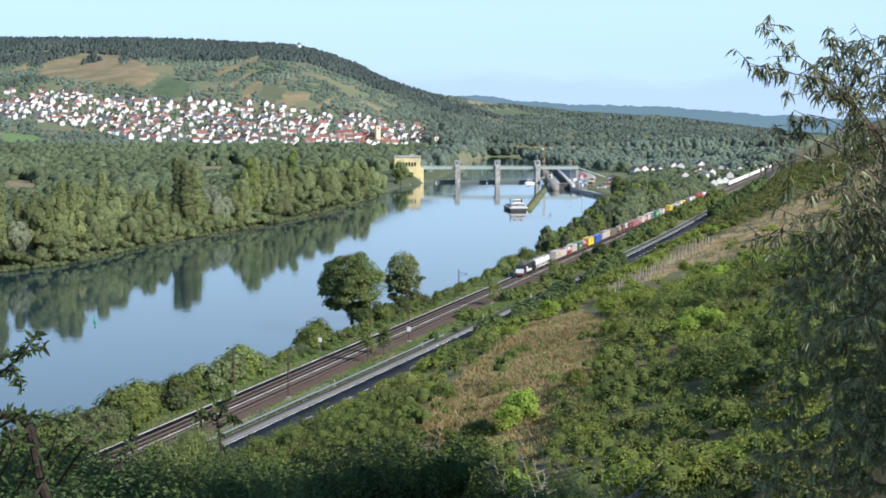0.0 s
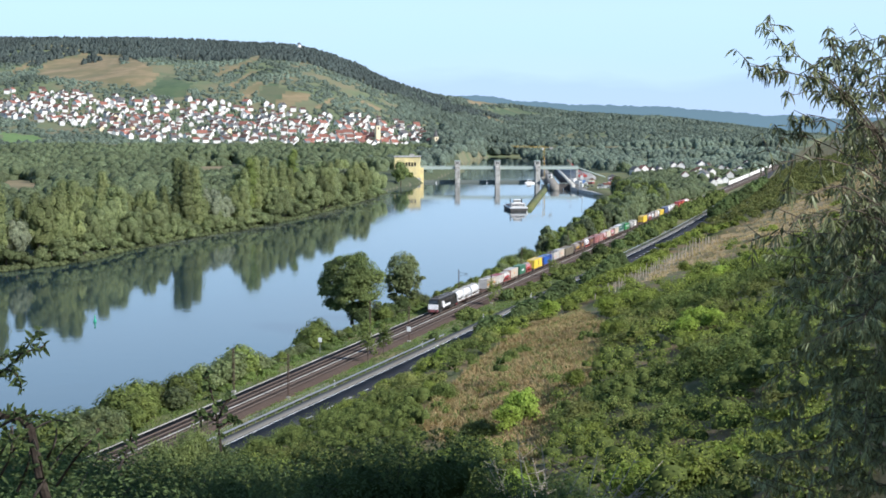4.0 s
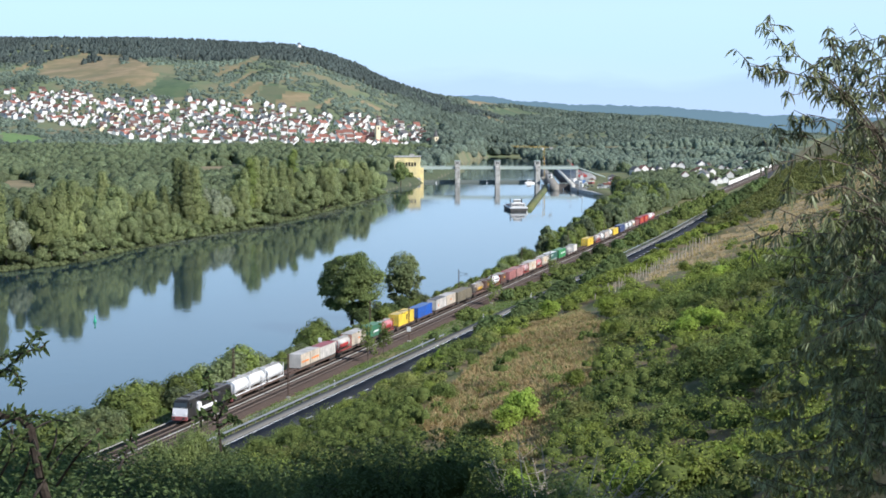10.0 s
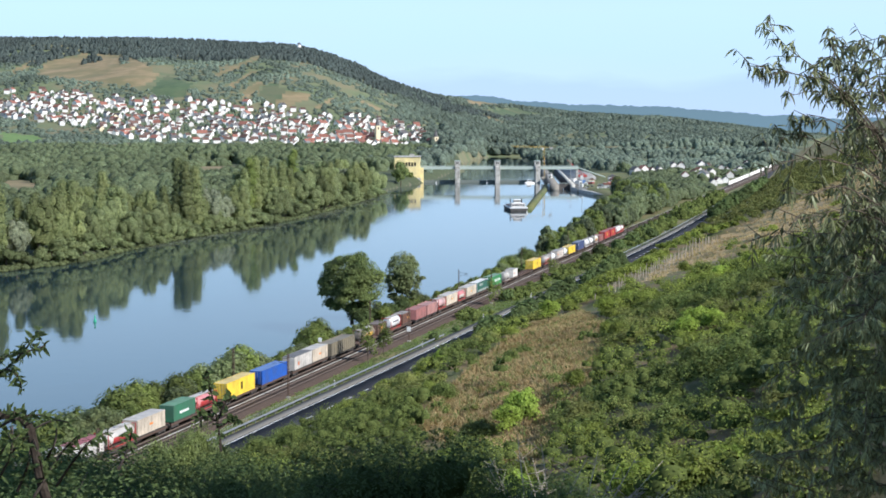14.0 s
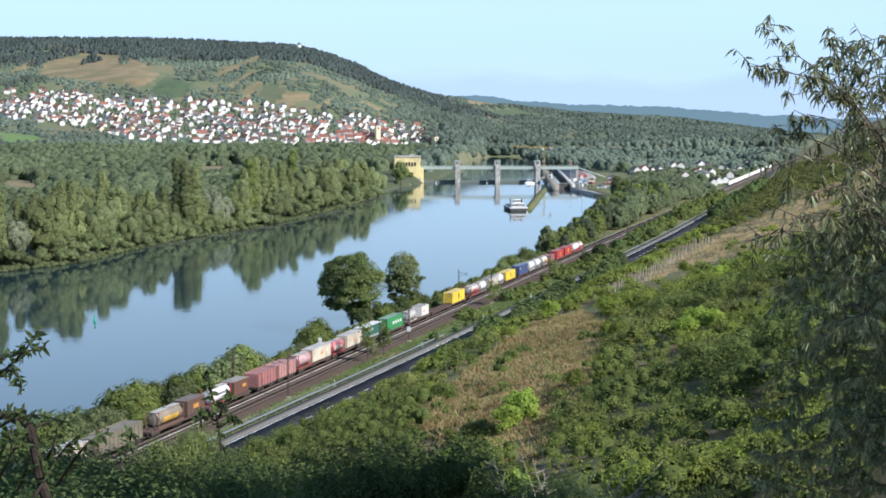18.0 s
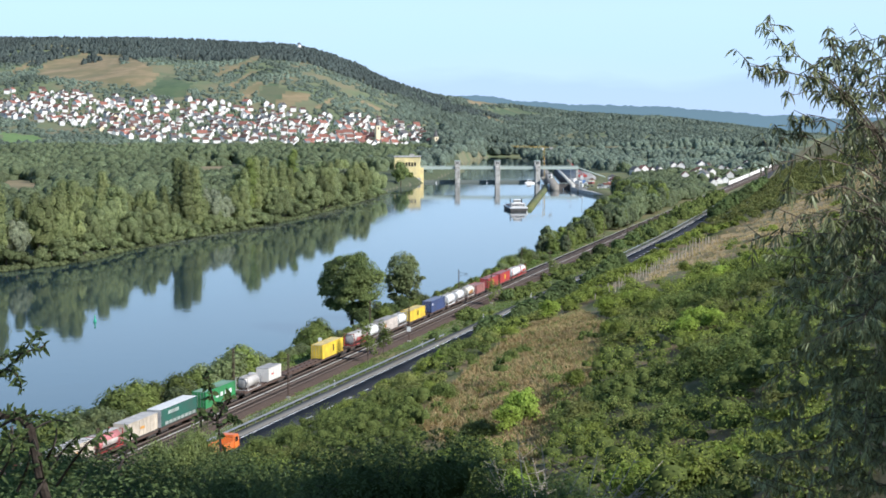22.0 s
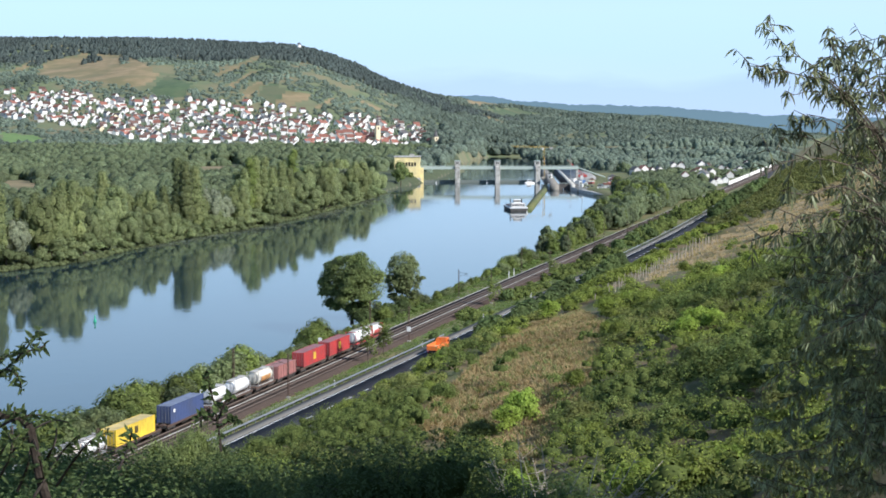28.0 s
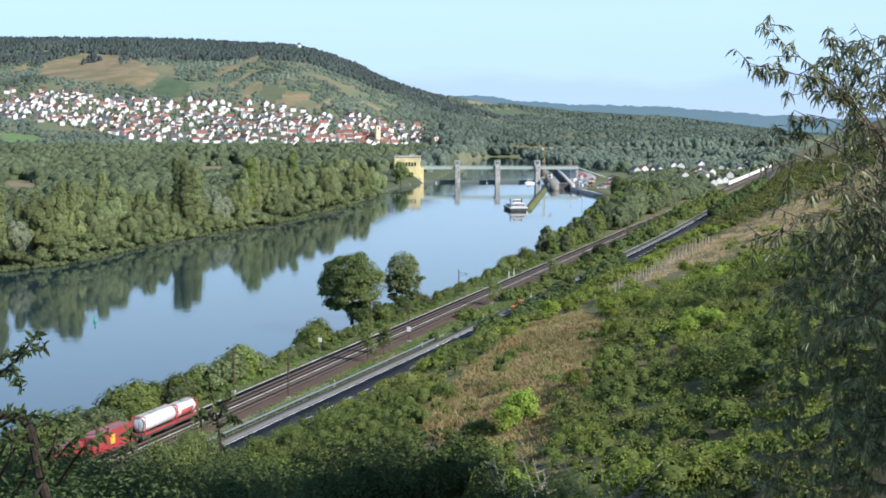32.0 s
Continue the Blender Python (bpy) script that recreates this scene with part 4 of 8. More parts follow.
def build_train():
    moving(locomotive(), 0.0)
    flats = [(19.5, 44), (44.6, 71.3), (71.9, 91.5), (92.2, 111.5), (112.3, 128), (128.6, 143.6), (144.3, 164.4), (183, 203.3), (204, 222.4), (245.1, 263.9),
             (264.2, 283.4), (283.7, 298.6), (299.2, 314.5), (316.5, 336), (336.6, 371), (373, 393.7), (394.3, 414.5), (415.2, 431), (432.5, 447.6), (448.5, 467.2),
             (468, 477.8), (490, 505.2), (505.6, 521), (521.6, 542.5)]
    for a, b in flats:
        moving(flat_wagon(b - a, "rust-brown container flat wagon on the far track" if b - a < 30 else "long rust-brown flat wagon, half of it empty"), a)
    bar = lambda y0, k, w, gap, a, b, c: [(y0 + i * (w + gap), y0 + i * (w + gap) + w, a, b, c) for i in range(k)]
    for a, ob in [
        (20.0, tank(6.3, WHITE, WHITE, "clean white tank container in a white frame", r=1.2)),
        (26.7, tank(7.0, WHITE, WHITE, "clean white tank container in a white frame", r=1.2)),
        (35.0, tank(7.4, WHITE, WHITE, "white tank container behind an empty flat", r=1.2)),
        (51.2, swap_body(5.0, 2.75, CREAM, "cream swap body with an orange stripe", marks=[(0.6, 4.4, 1.0, 1.35, ORG)], end=PALE)),
        (56.4, swap_body(5.2, 2.75, CREAM, "cream swap body with an orange stripe", marks=[(0.6, 4.6, 1.0, 1.35, ORG)])),
        (61.8, swap_body(9.0, 2.6, PALE, "pale swap body with a maroon roof", roof=(0.30, 0.10, 0.11))),
        (72.2, tank(8.6, PALE, RED, "white and red tank container in a red frame", band=RED)),
        (81.1, swap_body(9.3, 2.75, CREAM, "cream swap body with a small orange mark", marks=[(4.0, 5.2, 1.3, 1.6, ORG)])),
        (93.4, swap_body(8.0, 2.75, (0.045, 0.16, 0.09), "green curtain-sided swap body with white marks", roof=(0.12, 0.24, 0.15), marks=bar(2.2, 6, 0.45, 0.12, 1.1, 1.5, WHITE), ribs=False)),
        (102.2, tank(7.8, (0.55, 0.22, 0.22), RED, "dull red tank container in a red frame", band=RED)),
        (114.0, container(12.2, 2.9, YEL, "yellow steel freight container with a dark mark", [(6.0, 6.9, 0.9, 2.2, (0.1, 0.07, 0.02))])),
        (129.6, container(12.2, 2.6, (0.025, 0.10, 0.42), "bright blue steel freight container", roof=(0.12, 0.20, 0.42))),
        (145.5, swap_body(9.4, 2.75, PALE, "pale grey swap body with a dark roof and orange mark", roof=(0.13, 0.13, 0.13), marks=[(1.8, 2.6, 0.9, 1.6, (0.6, 0.2, 0.08))])),
        (155.1, swap_body(8.7, 2.75, CREAM, "cream swap body with a small orange mark", marks=[(3.7, 5.0, 1.3, 1.6, ORG)])),
        (186.0, tank(8.8, (0.30, 0.24, 0.18), (0.2, 0.12, 0.09), "white-ended tank container with a yellow band", band=(0.6, 0.36, 0.06))),
        (196.0, swap_body(6.6, 2.6, (0.13, 0.075, 0.055), "dark brown box container with an orange mark", roof=(0.16, 0.13, 0.11), marks=[(2.2, 4.2, 1.0, 1.7, (0.6, 0.28, 0.06))])),
        (206.0, tank(7.4, WHITE, RED, "white tank container with dark lettering bars in a red frame", marks=[(1.6 + k * 0.85, 2.2 + k * 0.85, 0.05, 0.38, (0.06, 0.03, 0.05)) for k in range(5)], r=1.2)),
        (214.6, swap_body(6.4, 2.6, (0.14, 0.07, 0.05), "dark brown box container with an orange mark", roof=(0.30, 0.27, 0.24), marks=[(3.6, 5.2, 1.2, 1.7, (0.6, 0.28, 0.06))])),
        (245.5, tank(7.0, (0.55, 0.36, 0.35), RED, "pinkish tank container in a red frame", r=1.15)),
        (252.8, swap_body(10.4, 2.75, (0.66, 0.57, 0.45), "long cream swap body with an orange mark", marks=[(4.6, 6.0, 1.2, 1.7, (0.7, 0.36, 0.08))])),
        (264.5, tank(7.4, (0.55, 0.20, 0.20), RED, "red tank container with a white end", band=(0.6, 0.55, 0.5))),
        (273.4, swap_body(9.6, 2.75, (0.60, 0.52, 0.41), "cream swap body with an orange mark", marks=[(3.8, 5.2, 1.2, 1.6, (0.7, 0.36, 0.08))])),
        (284.2, swap_body(13.0, 2.9, (0.035, 0.12, 0.09), "long dark green swap body with a white roof", roof=(0.60, 0.60, 0.58), marks=bar(2.5, 7, 0.4, 0.15, 1.8, 2.35, (0.45, 0.5, 0.46)) + bar(1.4, 8, 1.1, 0.3, 0.25, 0.75, (0.35, 0.38, 0.35)), ribs=False, end=(0.5, 0.5, 0.5))),
        (300.6, container(12.2, 2.9, (0.05, 0.25, 0.085), "green steel freight container with four white marks", bar(4.2, 4, 0.95, 0.85, 1.15, 1.85, WHITE))),
        (318.3, tank(6.1, PALE, PALE, "pale tank container in a white frame", r=1.05)),
        (327.8, swap_body(6.1, 2.6, (0.7, 0.66, 0.6), "white box container with a red mark", roof=(0.34, 0.33, 0.31), marks=[(1.4, 2.4, 1.2, 1.5, (0.55, 0.12, 0.1))])),
        (356.0, container(12.2, 2.9, YEL, "yellow steel freight container with a dark mark", [(6.2, 7.0, 0.9, 2.2, (0.1, 0.07, 0.02))])),
        (375.5, tank(8.8, PALE, RED, "white and red tank container in a red frame", band=(0.42, 0.10, 0.09))),
        (386.0, tank(6.8, WHITE, (0.25, 0.25, 0.25), "white tank container in a grey frame", r=1.15)),
        (395.6, swap_body(10.4, 2.75, (0.60, 0.53, 0.47), "cream swap body with an orange mark", roof=(0.30, 0.29, 0.27), marks=[(0.6, 1.8, 1.2, 1.8, ORG)])),
        (407.0, tank(6.3, WHITE, (0.4, 0.4, 0.4), "white tank container in a grey frame", r=1.2)),
        (416.0, container(12.5, 2.6, YEL, "yellow steel freight container with a dark mark", [(6.0, 7.0, 0.9, 2.0, (0.1, 0.07, 0.02))])),
        (434.0, container(12.2, 2.9, (0.06, 0.085, 0.19), "dark blue steel freight container", [(1.0, 1.7, 1.7, 2.2, WHITE)], roof=(0.17, 0.19, 0.26))),
        (449.9, tank(6.6, WHITE, WHITE, "white tank container in a white frame", r=1.2)),
        (459.2, tank(6.6, WHITE, (0.4, 0.38, 0.36), "white tank container in a grey frame", r=1.2)),
        (469.6, tank(7.0, (0.70, 0.66, 0.56), (0.5, 0.48, 0.44), "cream tank container with an orange stripe", band=(0.55, 0.28, 0.1), r=1.2)),
        (492.0, container(12.2, 2.9, RED, "dull red steel freight container with a yellow mark", [(5.4, 6.8, 0.8, 2.2, (0.7, 0.45, 0.05))], roof=(0.30, 0.11, 0.10))),
        (506.6, container(12.2, 2.9, RED, "dull red steel freight container with a yellow mark", [(5.4, 6.8, 0.8, 2.2, (0.7, 0.45, 0.05))], roof=(0.30, 0.11, 0.10))),
        (523.0, tank(10.8, WHITE, (0.62, 0.05, 0.06), "long white tank container above a bright red frame", r=1.25)),
        (534.2, tank(7.2, (0.72, 0.70, 0.68), (0.5, 0.06, 0.06), "white tank container with a red band", band=(0.55, 0.12, 0.1), r=1.15)),
    ]:
        moving(ob, a)
    moving(gondola(15.4, 2.5, (0.19, 0.165, 0.115), "olive-brown high-sided wagon with a sheeted top"), 165.3)
    moving(gondola(9.5, 2.4, (0.36, 0.15, 0.14), "faded red high-sided wagon"), 224.6)
    moving(gondola(9.7, 2.4, (0.42, 0.22, 0.20), "faded pink and red high-sided wagon"), 234.3)
    moving(gondola(10.0, 2.3, (0.33, 0.14, 0.125), "faded red-brown high-sided wagon"), 478.0)


build_train()


def dump_truck():
    """An orange tipper that drives away from the lookout: local +y is forward."""
    ob = thing("tipper_truck", "orange tipper truck with an open sand-coloured bed", "truck")
    org = paint((0.80, 0.20, 0.035), 0.4)
    bm = boxed(-1.2, 1.2, 6.9, 8.9, 1.0, 3.05)
    for v in bm.verts:
        if v.co.z > 2 and v.co.y > 8:
            v.co.y -= 0.35
    bmesh.ops.bevel(bm, geom=bm.edges[:], offset=0.12, segments=2, affect="EDGES")
    cab = part("cab", bm, org, ob)
    part("rear_window", boxed(-0.8, 0.8, 6.87, 6.92, 2.05, 2.75), M_GLASSDARK, cab)
    part("windscreen", boxed(-1.0, 1.0, 8.66, 8.72, 2.0, 2.8), M_GLASSDARK, cab)
    for sx in (-1, 1):
        part("side_window", boxed(sx * 1.19 - 0.02, sx * 1.19 + 0.02, 7.3, 8.2, 2.0, 2.75), M_GLASSDARK, cab)
        part("mirror", boxed(sx * 1.38 - 0.08, sx * 1.38 + 0.08, 8.5, 8.6, 1.9, 2.6), M_DARK, cab)
        part("bed_side", boxed(sx * 1.22 - 0.05, sx * 1.22 + 0.05, 0.2, 6.5, 1.25, 2.2, bevel=0.03), org, ob)
        part("tail_lamp", boxed(sx * 0.95 - 0.15, sx * 0.95 + 0.15, 0.02, 0.1, 0.85, 1.0), paint((0.5, 0.02, 0.02)), ob)
        part("bed_rail", boxed(sx * 1.24 - 0.09, sx * 1.24 + 0.09, 0.2, 6.5, 2.18, 2.3, bevel=0.03), org, ob)
    part("tailgate", boxed(-1.2, 1.2, 0.12, 0.22, 1.25, 2.15, bevel=0.03), org, ob)
    part("headboard", boxed(-1.25, 1.25, 6.45, 6.6, 1.25, 2.75, bevel=0.03), org, ob)
    part("bed_floor", boxed(-1.18, 1.18, 0.2, 6.5, 1.2, 1.42), mat("sandy_load", (0.5, 0.36, 0.2), (0.66, 0.5, 0.3), 0.9, 3.0, bump=0.03), ob, "pale sandy load in the bed")
    part("chassis", boxed(-0.5, 0.5, 0.3, 8.4, 0.75, 1.2), M_DARK, ob)
    for y in (1.5, 2.9, 7.6):
        for sx in (-1, 1):
            w = part("wheel", rodded((sx * 0.85, y, 0.52), (sx * 1.18, y, 0.52), 0.52, sides=16), mat("tyre", (0.02, 0.02, 0.02), (0.04, 0.04, 0.04), 0.9, 8.0), ob)
            part("rim", rodded((sx * 1.17, y, 0.52), (sx * 1.20, y, 0.52), 0.27, sides=12), M_STEEL, w)
    return ob


TRUCK = dump_truck()


def truck_pose(t):
    u = 248.3 + 17.7 * (t - 25.0)
    v = float(road_v(u)) + 3.3
    dv = float(road_v(u + 4.0) - road_v(u - 4.0)) / 8.0
    x, y = xy(u, v)
    a = math.atan2(DIR[1], DIR[0]) - math.atan(dv)
    return pose(x, y, 4.0, 0, 0, math.degrees(a) - 90)


def motions():
    for ob, back in MOVERS:
        walk(ob, [(t, track_pose(NOSE + SPEED * (9.0 - t) + back)) for t in (0, 4, 8, 12, 16, 20, 24, 28, 32)])
    walk(TRUCK, [(t, truck_pose(t)) for t in range(0, 33, 2)])

# ---- trees and shrubs ----
RNG = np.random.RandomState(11)
HOLD = pose(0, 0, -400)      # the pattern plants are set at their first place below


def kinds(specs):
    return [plant(*s[:-1], **s[-1]) for s in specs]


def spread_plants(pattern, places):
    """The first place takes the pattern itself, the others copies."""
    for k, (x, y, z, s, sz) in enumerate(places):
        turn = random.uniform(0, 360)
        if k == 0:
            pattern.matrix_basis = pose(x, y, z, 0, 0, turn)
            pattern.scale = (s, s, sz)
        else:
            set_plant(pattern, x, y, z, s, turn, sz)


G_BANK = "trees along the far river bank"
BANK = [plant("tree", "tall broad leafy tree on the far river bank", "tree", "tall", 1, 26, 15, 1900, 0.52, L_BANK, r=0.45, group=G_BANK),
        plant("tree", "tall broad leafy tree on the far river bank", "tree", "tall", 2, 24, 16, 1900, 0.52, L_POPLAR, r=0.45, group=G_BANK),
        plant("tree", "rounded dense leafy tree on the far river bank", "tree", "tall", 3, 20, 17, 1900, 0.52, L_BANK, r=0.4, group=G_BANK),
        plant("poplar_tree", "tall slender poplar on the far river bank", "tree", "poplar", 4, 28, 8, 1000, 0.66, L_POPLAR, r=0.35, group=G_BANK),
        plant("poplar_tree", "dark slender poplar on the far river bank", "tree", "poplar", 5, 27, 7, 1000, 0.66, L_TREE, r=0.35, group=G_BANK),
        plant("poplar_tree", "bright yellow-green poplar on the far river bank", "tree", "poplar", 6, 28, 10, 1000, 0.66, L_LIME, r=0.35, group=G_BANK),
        plant("willow_tree", "silvery willow on the far river bank", "tree", "tall", 7, 18, 15, 1900, 0.52, L_GREY, r=0.4, group=G_BANK),
        plant("willow_tree", "low green willow bush hanging over the water", "tree", "willow", 8, 9, 11, 1200, 0.52, L_BANK, r=0.3, group=G_BANK)]
slots = [[] for _ in BANK]
yy = 505.0
while yy < 1112:
    for row, (dl, step) in enumerate(((-2.0, 0), (5, 3), (14, 5))):
        y = yy + step + RNG.uniform(-3, 3)
        x = float(left_shore_x(y)) - dl - RNG.uniform(0, 4)
        zone = 784 + LENS * x / y
        q = RNG.rand()
        if row == 0:
            k = 7 if q < 0.75 else 2 if q < 0.9 else 1
        elif 300 < zone < 350:
            k = 5 if q < 0.45 else 3 if q < 0.7 else 1
        elif 352 < zone < 410:
            k = 6 if q < 0.7 else 2
        elif 410 < zone < 530:
            k = 3 if q < 0.5 else 4 if q < 0.8 else 0
        elif zone > 610:
            k = 6 if q < 0.75 else 1
        else:
            k = 0 if q < 0.22 else 1 if q < 0.60 else 2 if q < 0.72 else 6 if q < 0.8 else 3
        s = RNG.uniform(0.62, 1.20) if row else RNG.uniform(0.75, 1.35)
        slots[k].append((x, y, ground_z(x, y) - 0.3, s, s * RNG.uniform(0.9, 1.1)))
    yy += 8.8 + (yy - 500) * 0.006
for b, p in zip(BANK, slots):
    spread_plants(b, p)

# the pair of big trees between river and railway, and the small verge trees
big = plant("large_tree", "large round leafy tree between river and railway", "tree", "round", 21, 17.9, 18.2, 22000, 0.40, L_BIG, r=0.55, low=0.2)
big.matrix_basis = pose(-23.2, 377, 2.9)
big2 = plant("large_tree", "lighter leafy tree beside the large round tree", "tree", "round", 22, 16.8, 10.6, 9000, 0.39, L_BANK, r=0.4, low=0.25)
big2.matrix_basis = pose(-10.7, 396, 3.0)
under = plant("bush", "dense green shrub below the large trees", "shrub", "shrub", 23, 4, 6, 1500, 0.4, L_SHRUB_DARK, r=0.08)
spread_plants(under, [(-20, 372, 3, 1, 1), (-14, 386, 3, 1.1, 1.1), (-17, 379, 3, 1, 1.2), (-21.5, 374, 3, 1.1, 1.5), (-11, 392, 3, 1, 1.3)])
for k, (u, v, h, w) in enumerate([(290.5, -100.2, 9.5, 4.6), (301, -100.3, 8.5, 4.0), (392, -98.8, 8.0, 4.8), (470, -99, 7, 5)]):
    t = plant("young_tree", "slim young tree on the grass verge beside the railway", "tree", "willow", 30 + k, h, w, 620, 0.34, L_TREE, r=0.10, low=0.40, group="young trees on the verge", airy=True)
    t.matrix_basis = pose(*xy(u, v), 3.7)
# verge bushes take the dark leaf green to carry the roadside shade
bush = plant("verge_bush", "small verge bush with leaves darkened as shade", "shrub", "shrub", 35, 2.6, 2.6, 500, 0.3, L_SHRUB_DARK, r=0.05)
spread_plants(bush, [(*xy(u, float(road_v(u)) + dv), 3.7, s, s) for u, dv, s in ((404, -7.5, 1.6), (324, -3.4, 1), (341, -3.2, 0.7), (350, -3.3, 0.6), (232, -4.5, 0.5), (540, 9, 0.8), (565, 9, 0.9), (600, 9, 0.8), (640, -5, 2.2), (610, -8, 2.5), (575, -8, 2.2), (545, -9, 2.4), (655, 9.5, 0.9), (690, 9.5, 0.9), (715, 9.5, 1.1), (742, 10, 1.8), (768, 10, 3.8), (795, 10, 4), (822, 10, 3.8), (850, 10, 4), (885, 10.5, 4.2), (925, 11, 4.2), (965, 11, 4.2), (1010, 11, 4.4), (1060, 11, 4.2), (1110, 11, 4.2), (1180, 11, 4), (520, -9, 2), (590, -10, 1.6), (660, -11, 2.4), (690, -12, 2), (735, -11, 2.4), (790, -11, 2.2), (321, 9.2, 2.3), (325, 9.6, 2.9), (330, 9.8, 2.7), (336, 9.6, 1.9), (349, 9.4, 2.2), (355, 9.6, 2.7), (362, 9.8, 2.8), (369, 9.4, 2.2), (382, 9.5, 2.6), (389, 10, 3), (397, 10, 3.1), (405, 10, 2.9), (412, 9.5, 2.3), (436, 9.5, 2.6), (443, 9.8, 3), (466, 10, 3.2), (476, 10, 3), (488, 9.8, 2.4))])

# shade of the slope is put into these trees' dark leaf colour
ROADSIDE = plant("roadside_tree", "bushy tree at the road edge, leaves darkened as hill shade", "tree", "tall", 36, 9.0, 7.5, 1500, 0.42, L_SHRUB_DARK, r=0.16, low=0.15, group="trees at the roadside")
spread_plants(ROADSIDE, [(*xy(u, float(road_v(u)) + d), 3.9, s_, s_ * 1.05) for u, d, s_ in ((452, 11, 0.8), (460, 11.5, 0.9), (470, 12, 0.9), (480, 11, 0.75), (398, 11.5, 0.85), (390, 11, 0.7), (746, 12, 0.8), (760, 12, 1.0), (779, 13, 1.1), (800, 13, 1.15), (830, 13, 1.2), (862, 14, 1.2), (900, 14, 1.2), (945, 14, 1.2))])

# shrubs between the water and the railway
SH = [plant("bush", "dense green shrub on the river bank", "shrub", "shrub", 41, 4.0, 5.0, 1500, 0.28, L_BANK, r=0.09, group="shrubs on the near bank"),
      plant("bush", "dense dark shrub on the river bank", "shrub", "shrub", 42, 4.5, 5.0, 1400, 0.28, L_TREE, r=0.09, group="shrubs on the near bank"),
      plant("bush", "low pale weedy shrub on the river bank", "shrub", "shrub", 43, 2.4, 4.4, 900, 0.30, L_WEED, r=0.05, group="shrubs on the near bank")]
slots = [[] for _ in SH]
for u in np.arange(170, 640, 5.2):
    for v in (-123.0, -119.5, -115.6):
        lump = rough(u, 0, 26)
        if v > -117 and (u > 235 or RNG.rand() < 0.2):
            k, s = 2, RNG.uniform(0.4, 0.8)
        else:
            k = 0 if RNG.rand() < 0.5 else 1
            s = 0.5 + 1.0 * lump * RNG.uniform(0.7, 1.15)
            s = 1.6 * RNG.uniform(0.85, 1.1) if (u < 258 or 262 < u < 276 or 306 < u < 318) and v < -117 else s
        if 322 < u < 352 and v < -117:
            s *= 0.7
        if 392 < u < 470:
            s *= 0.5
        x, y = xy(u + RNG.uniform(-2, 2), v + RNG.uniform(-1, 1))
        slots[k].append((x, y, ground_z(x, y) - 0.25, s, s * RNG.uniform(0.85, 1.1)))
for b, p in zip(SH, slots):
    spread_plants(b, p)

# the wooded bank towards the lock
WB = [plant("tree", "round leafy tree on the near bank below the lock", "tree", "tall", 51, 12, 9, 900, 0.58, L_TREE, r=0.3, low=0.2, group="trees on the near bank"),
      plant("tree", "round leafy tree on the near bank below the lock", "tree", "tall", 52, 11, 10, 900, 0.58, L_CANOPY, r=0.3, low=0.2, group="trees on the near bank")]
slots = [[], []]
for u in np.arange(560, 1010, 8.0):
    rs = float(right_shore(u))
    for d in (3, 9, 16, 24):
        v = rs + d + RNG.uniform(-1.5, 2)
        if v > -114.2:
            continue
        s = RNG.uniform(0.55, 0.85) + 0.45 * float(smooth(600, 760, u))
        x, y = xy(u + RNG.uniform(-3, 3), v)
        slots[int(RNG.rand() < 0.5)].append((x, y, 3.2, s, s * RNG.uniform(0.8, 1.1)))
for b, p in zip(WB, slots):
    spread_plants(b, p)


def scatter(n, y0, y1, a0, a1, seed):
    """Random ground points, even in area, by distance and bearing."""
    rng = np.random.RandomState(seed)
    y = np.sqrt(rng.uniform(y0 * y0, y1 * y1, n))
    x = y * rng.uniform(a0, a1, n)
    return x, y, rng


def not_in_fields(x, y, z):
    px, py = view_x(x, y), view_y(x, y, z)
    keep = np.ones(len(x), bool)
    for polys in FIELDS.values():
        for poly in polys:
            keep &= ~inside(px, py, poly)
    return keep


VILLAGE = [(-60, 160), (100, 163), (200, 174), (300, 177), (440, 184), (505, 188), (560, 204), (640, 207), (760, 224), (825, 240), (770, 248), (700, 263), (560, 263), (420, 256), (250, 250), (130, 226), (60, 214), (-60, 206)]

# the woods on the water meadows
x, y, rng = scatter(4300, 560, 1960, -0.34, 0.02, 61)
z = height(x, y)
keep = (left_shore_x(y) - x > 36) & not_in_fields(x, y, z) & ~inside(view_x(x, y), view_y(x, y, z), VILLAGE)
keep &= ~((y > 1215) & (y < 1420) & (x > -75)) & ((y < 1120) | (left_shore_x(y) - x > 30)) & (rough(x, y, 70) > 0.12)
x, y, z = x[keep], y[keep], z[keep]
px = view_x(x, y)
low = ((px > 320) & (px < 460) & (y > 930) & (y < 1600)) | ((px < 100) & (y > 640) & (y < 1220))
far_trees("meadow_wood", x, y, z, rng.uniform(17, 23, len(x)) * (0.78 + 0.44 * rough(x, y, 150)) * np.where(low, 0.28, 1.0), rng.uniform(11, 20, len(x)), L_CANOPY, "mixed leafy wood on the water meadows", "woodland", 40, 5, fine=0.07, sink=0.30, lumps=4)

# the woods on the hills
x, y, rng = scatter(15000, 1960, 3420, -0.345, 0.07, 62)
z = height(x, y)
a = x / y
t = (y - knots(a, AZ, FOOT_R)) / (knots(a, AZ, CREST_R) - knots(a, AZ, FOOT_R))
dense = t + 0.22 * (rough(x, y, 300) - 0.5)
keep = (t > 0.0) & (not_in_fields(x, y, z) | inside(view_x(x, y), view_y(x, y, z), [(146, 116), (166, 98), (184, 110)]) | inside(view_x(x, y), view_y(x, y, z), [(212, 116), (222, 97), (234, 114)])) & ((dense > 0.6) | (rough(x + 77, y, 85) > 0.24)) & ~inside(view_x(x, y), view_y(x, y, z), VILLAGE)
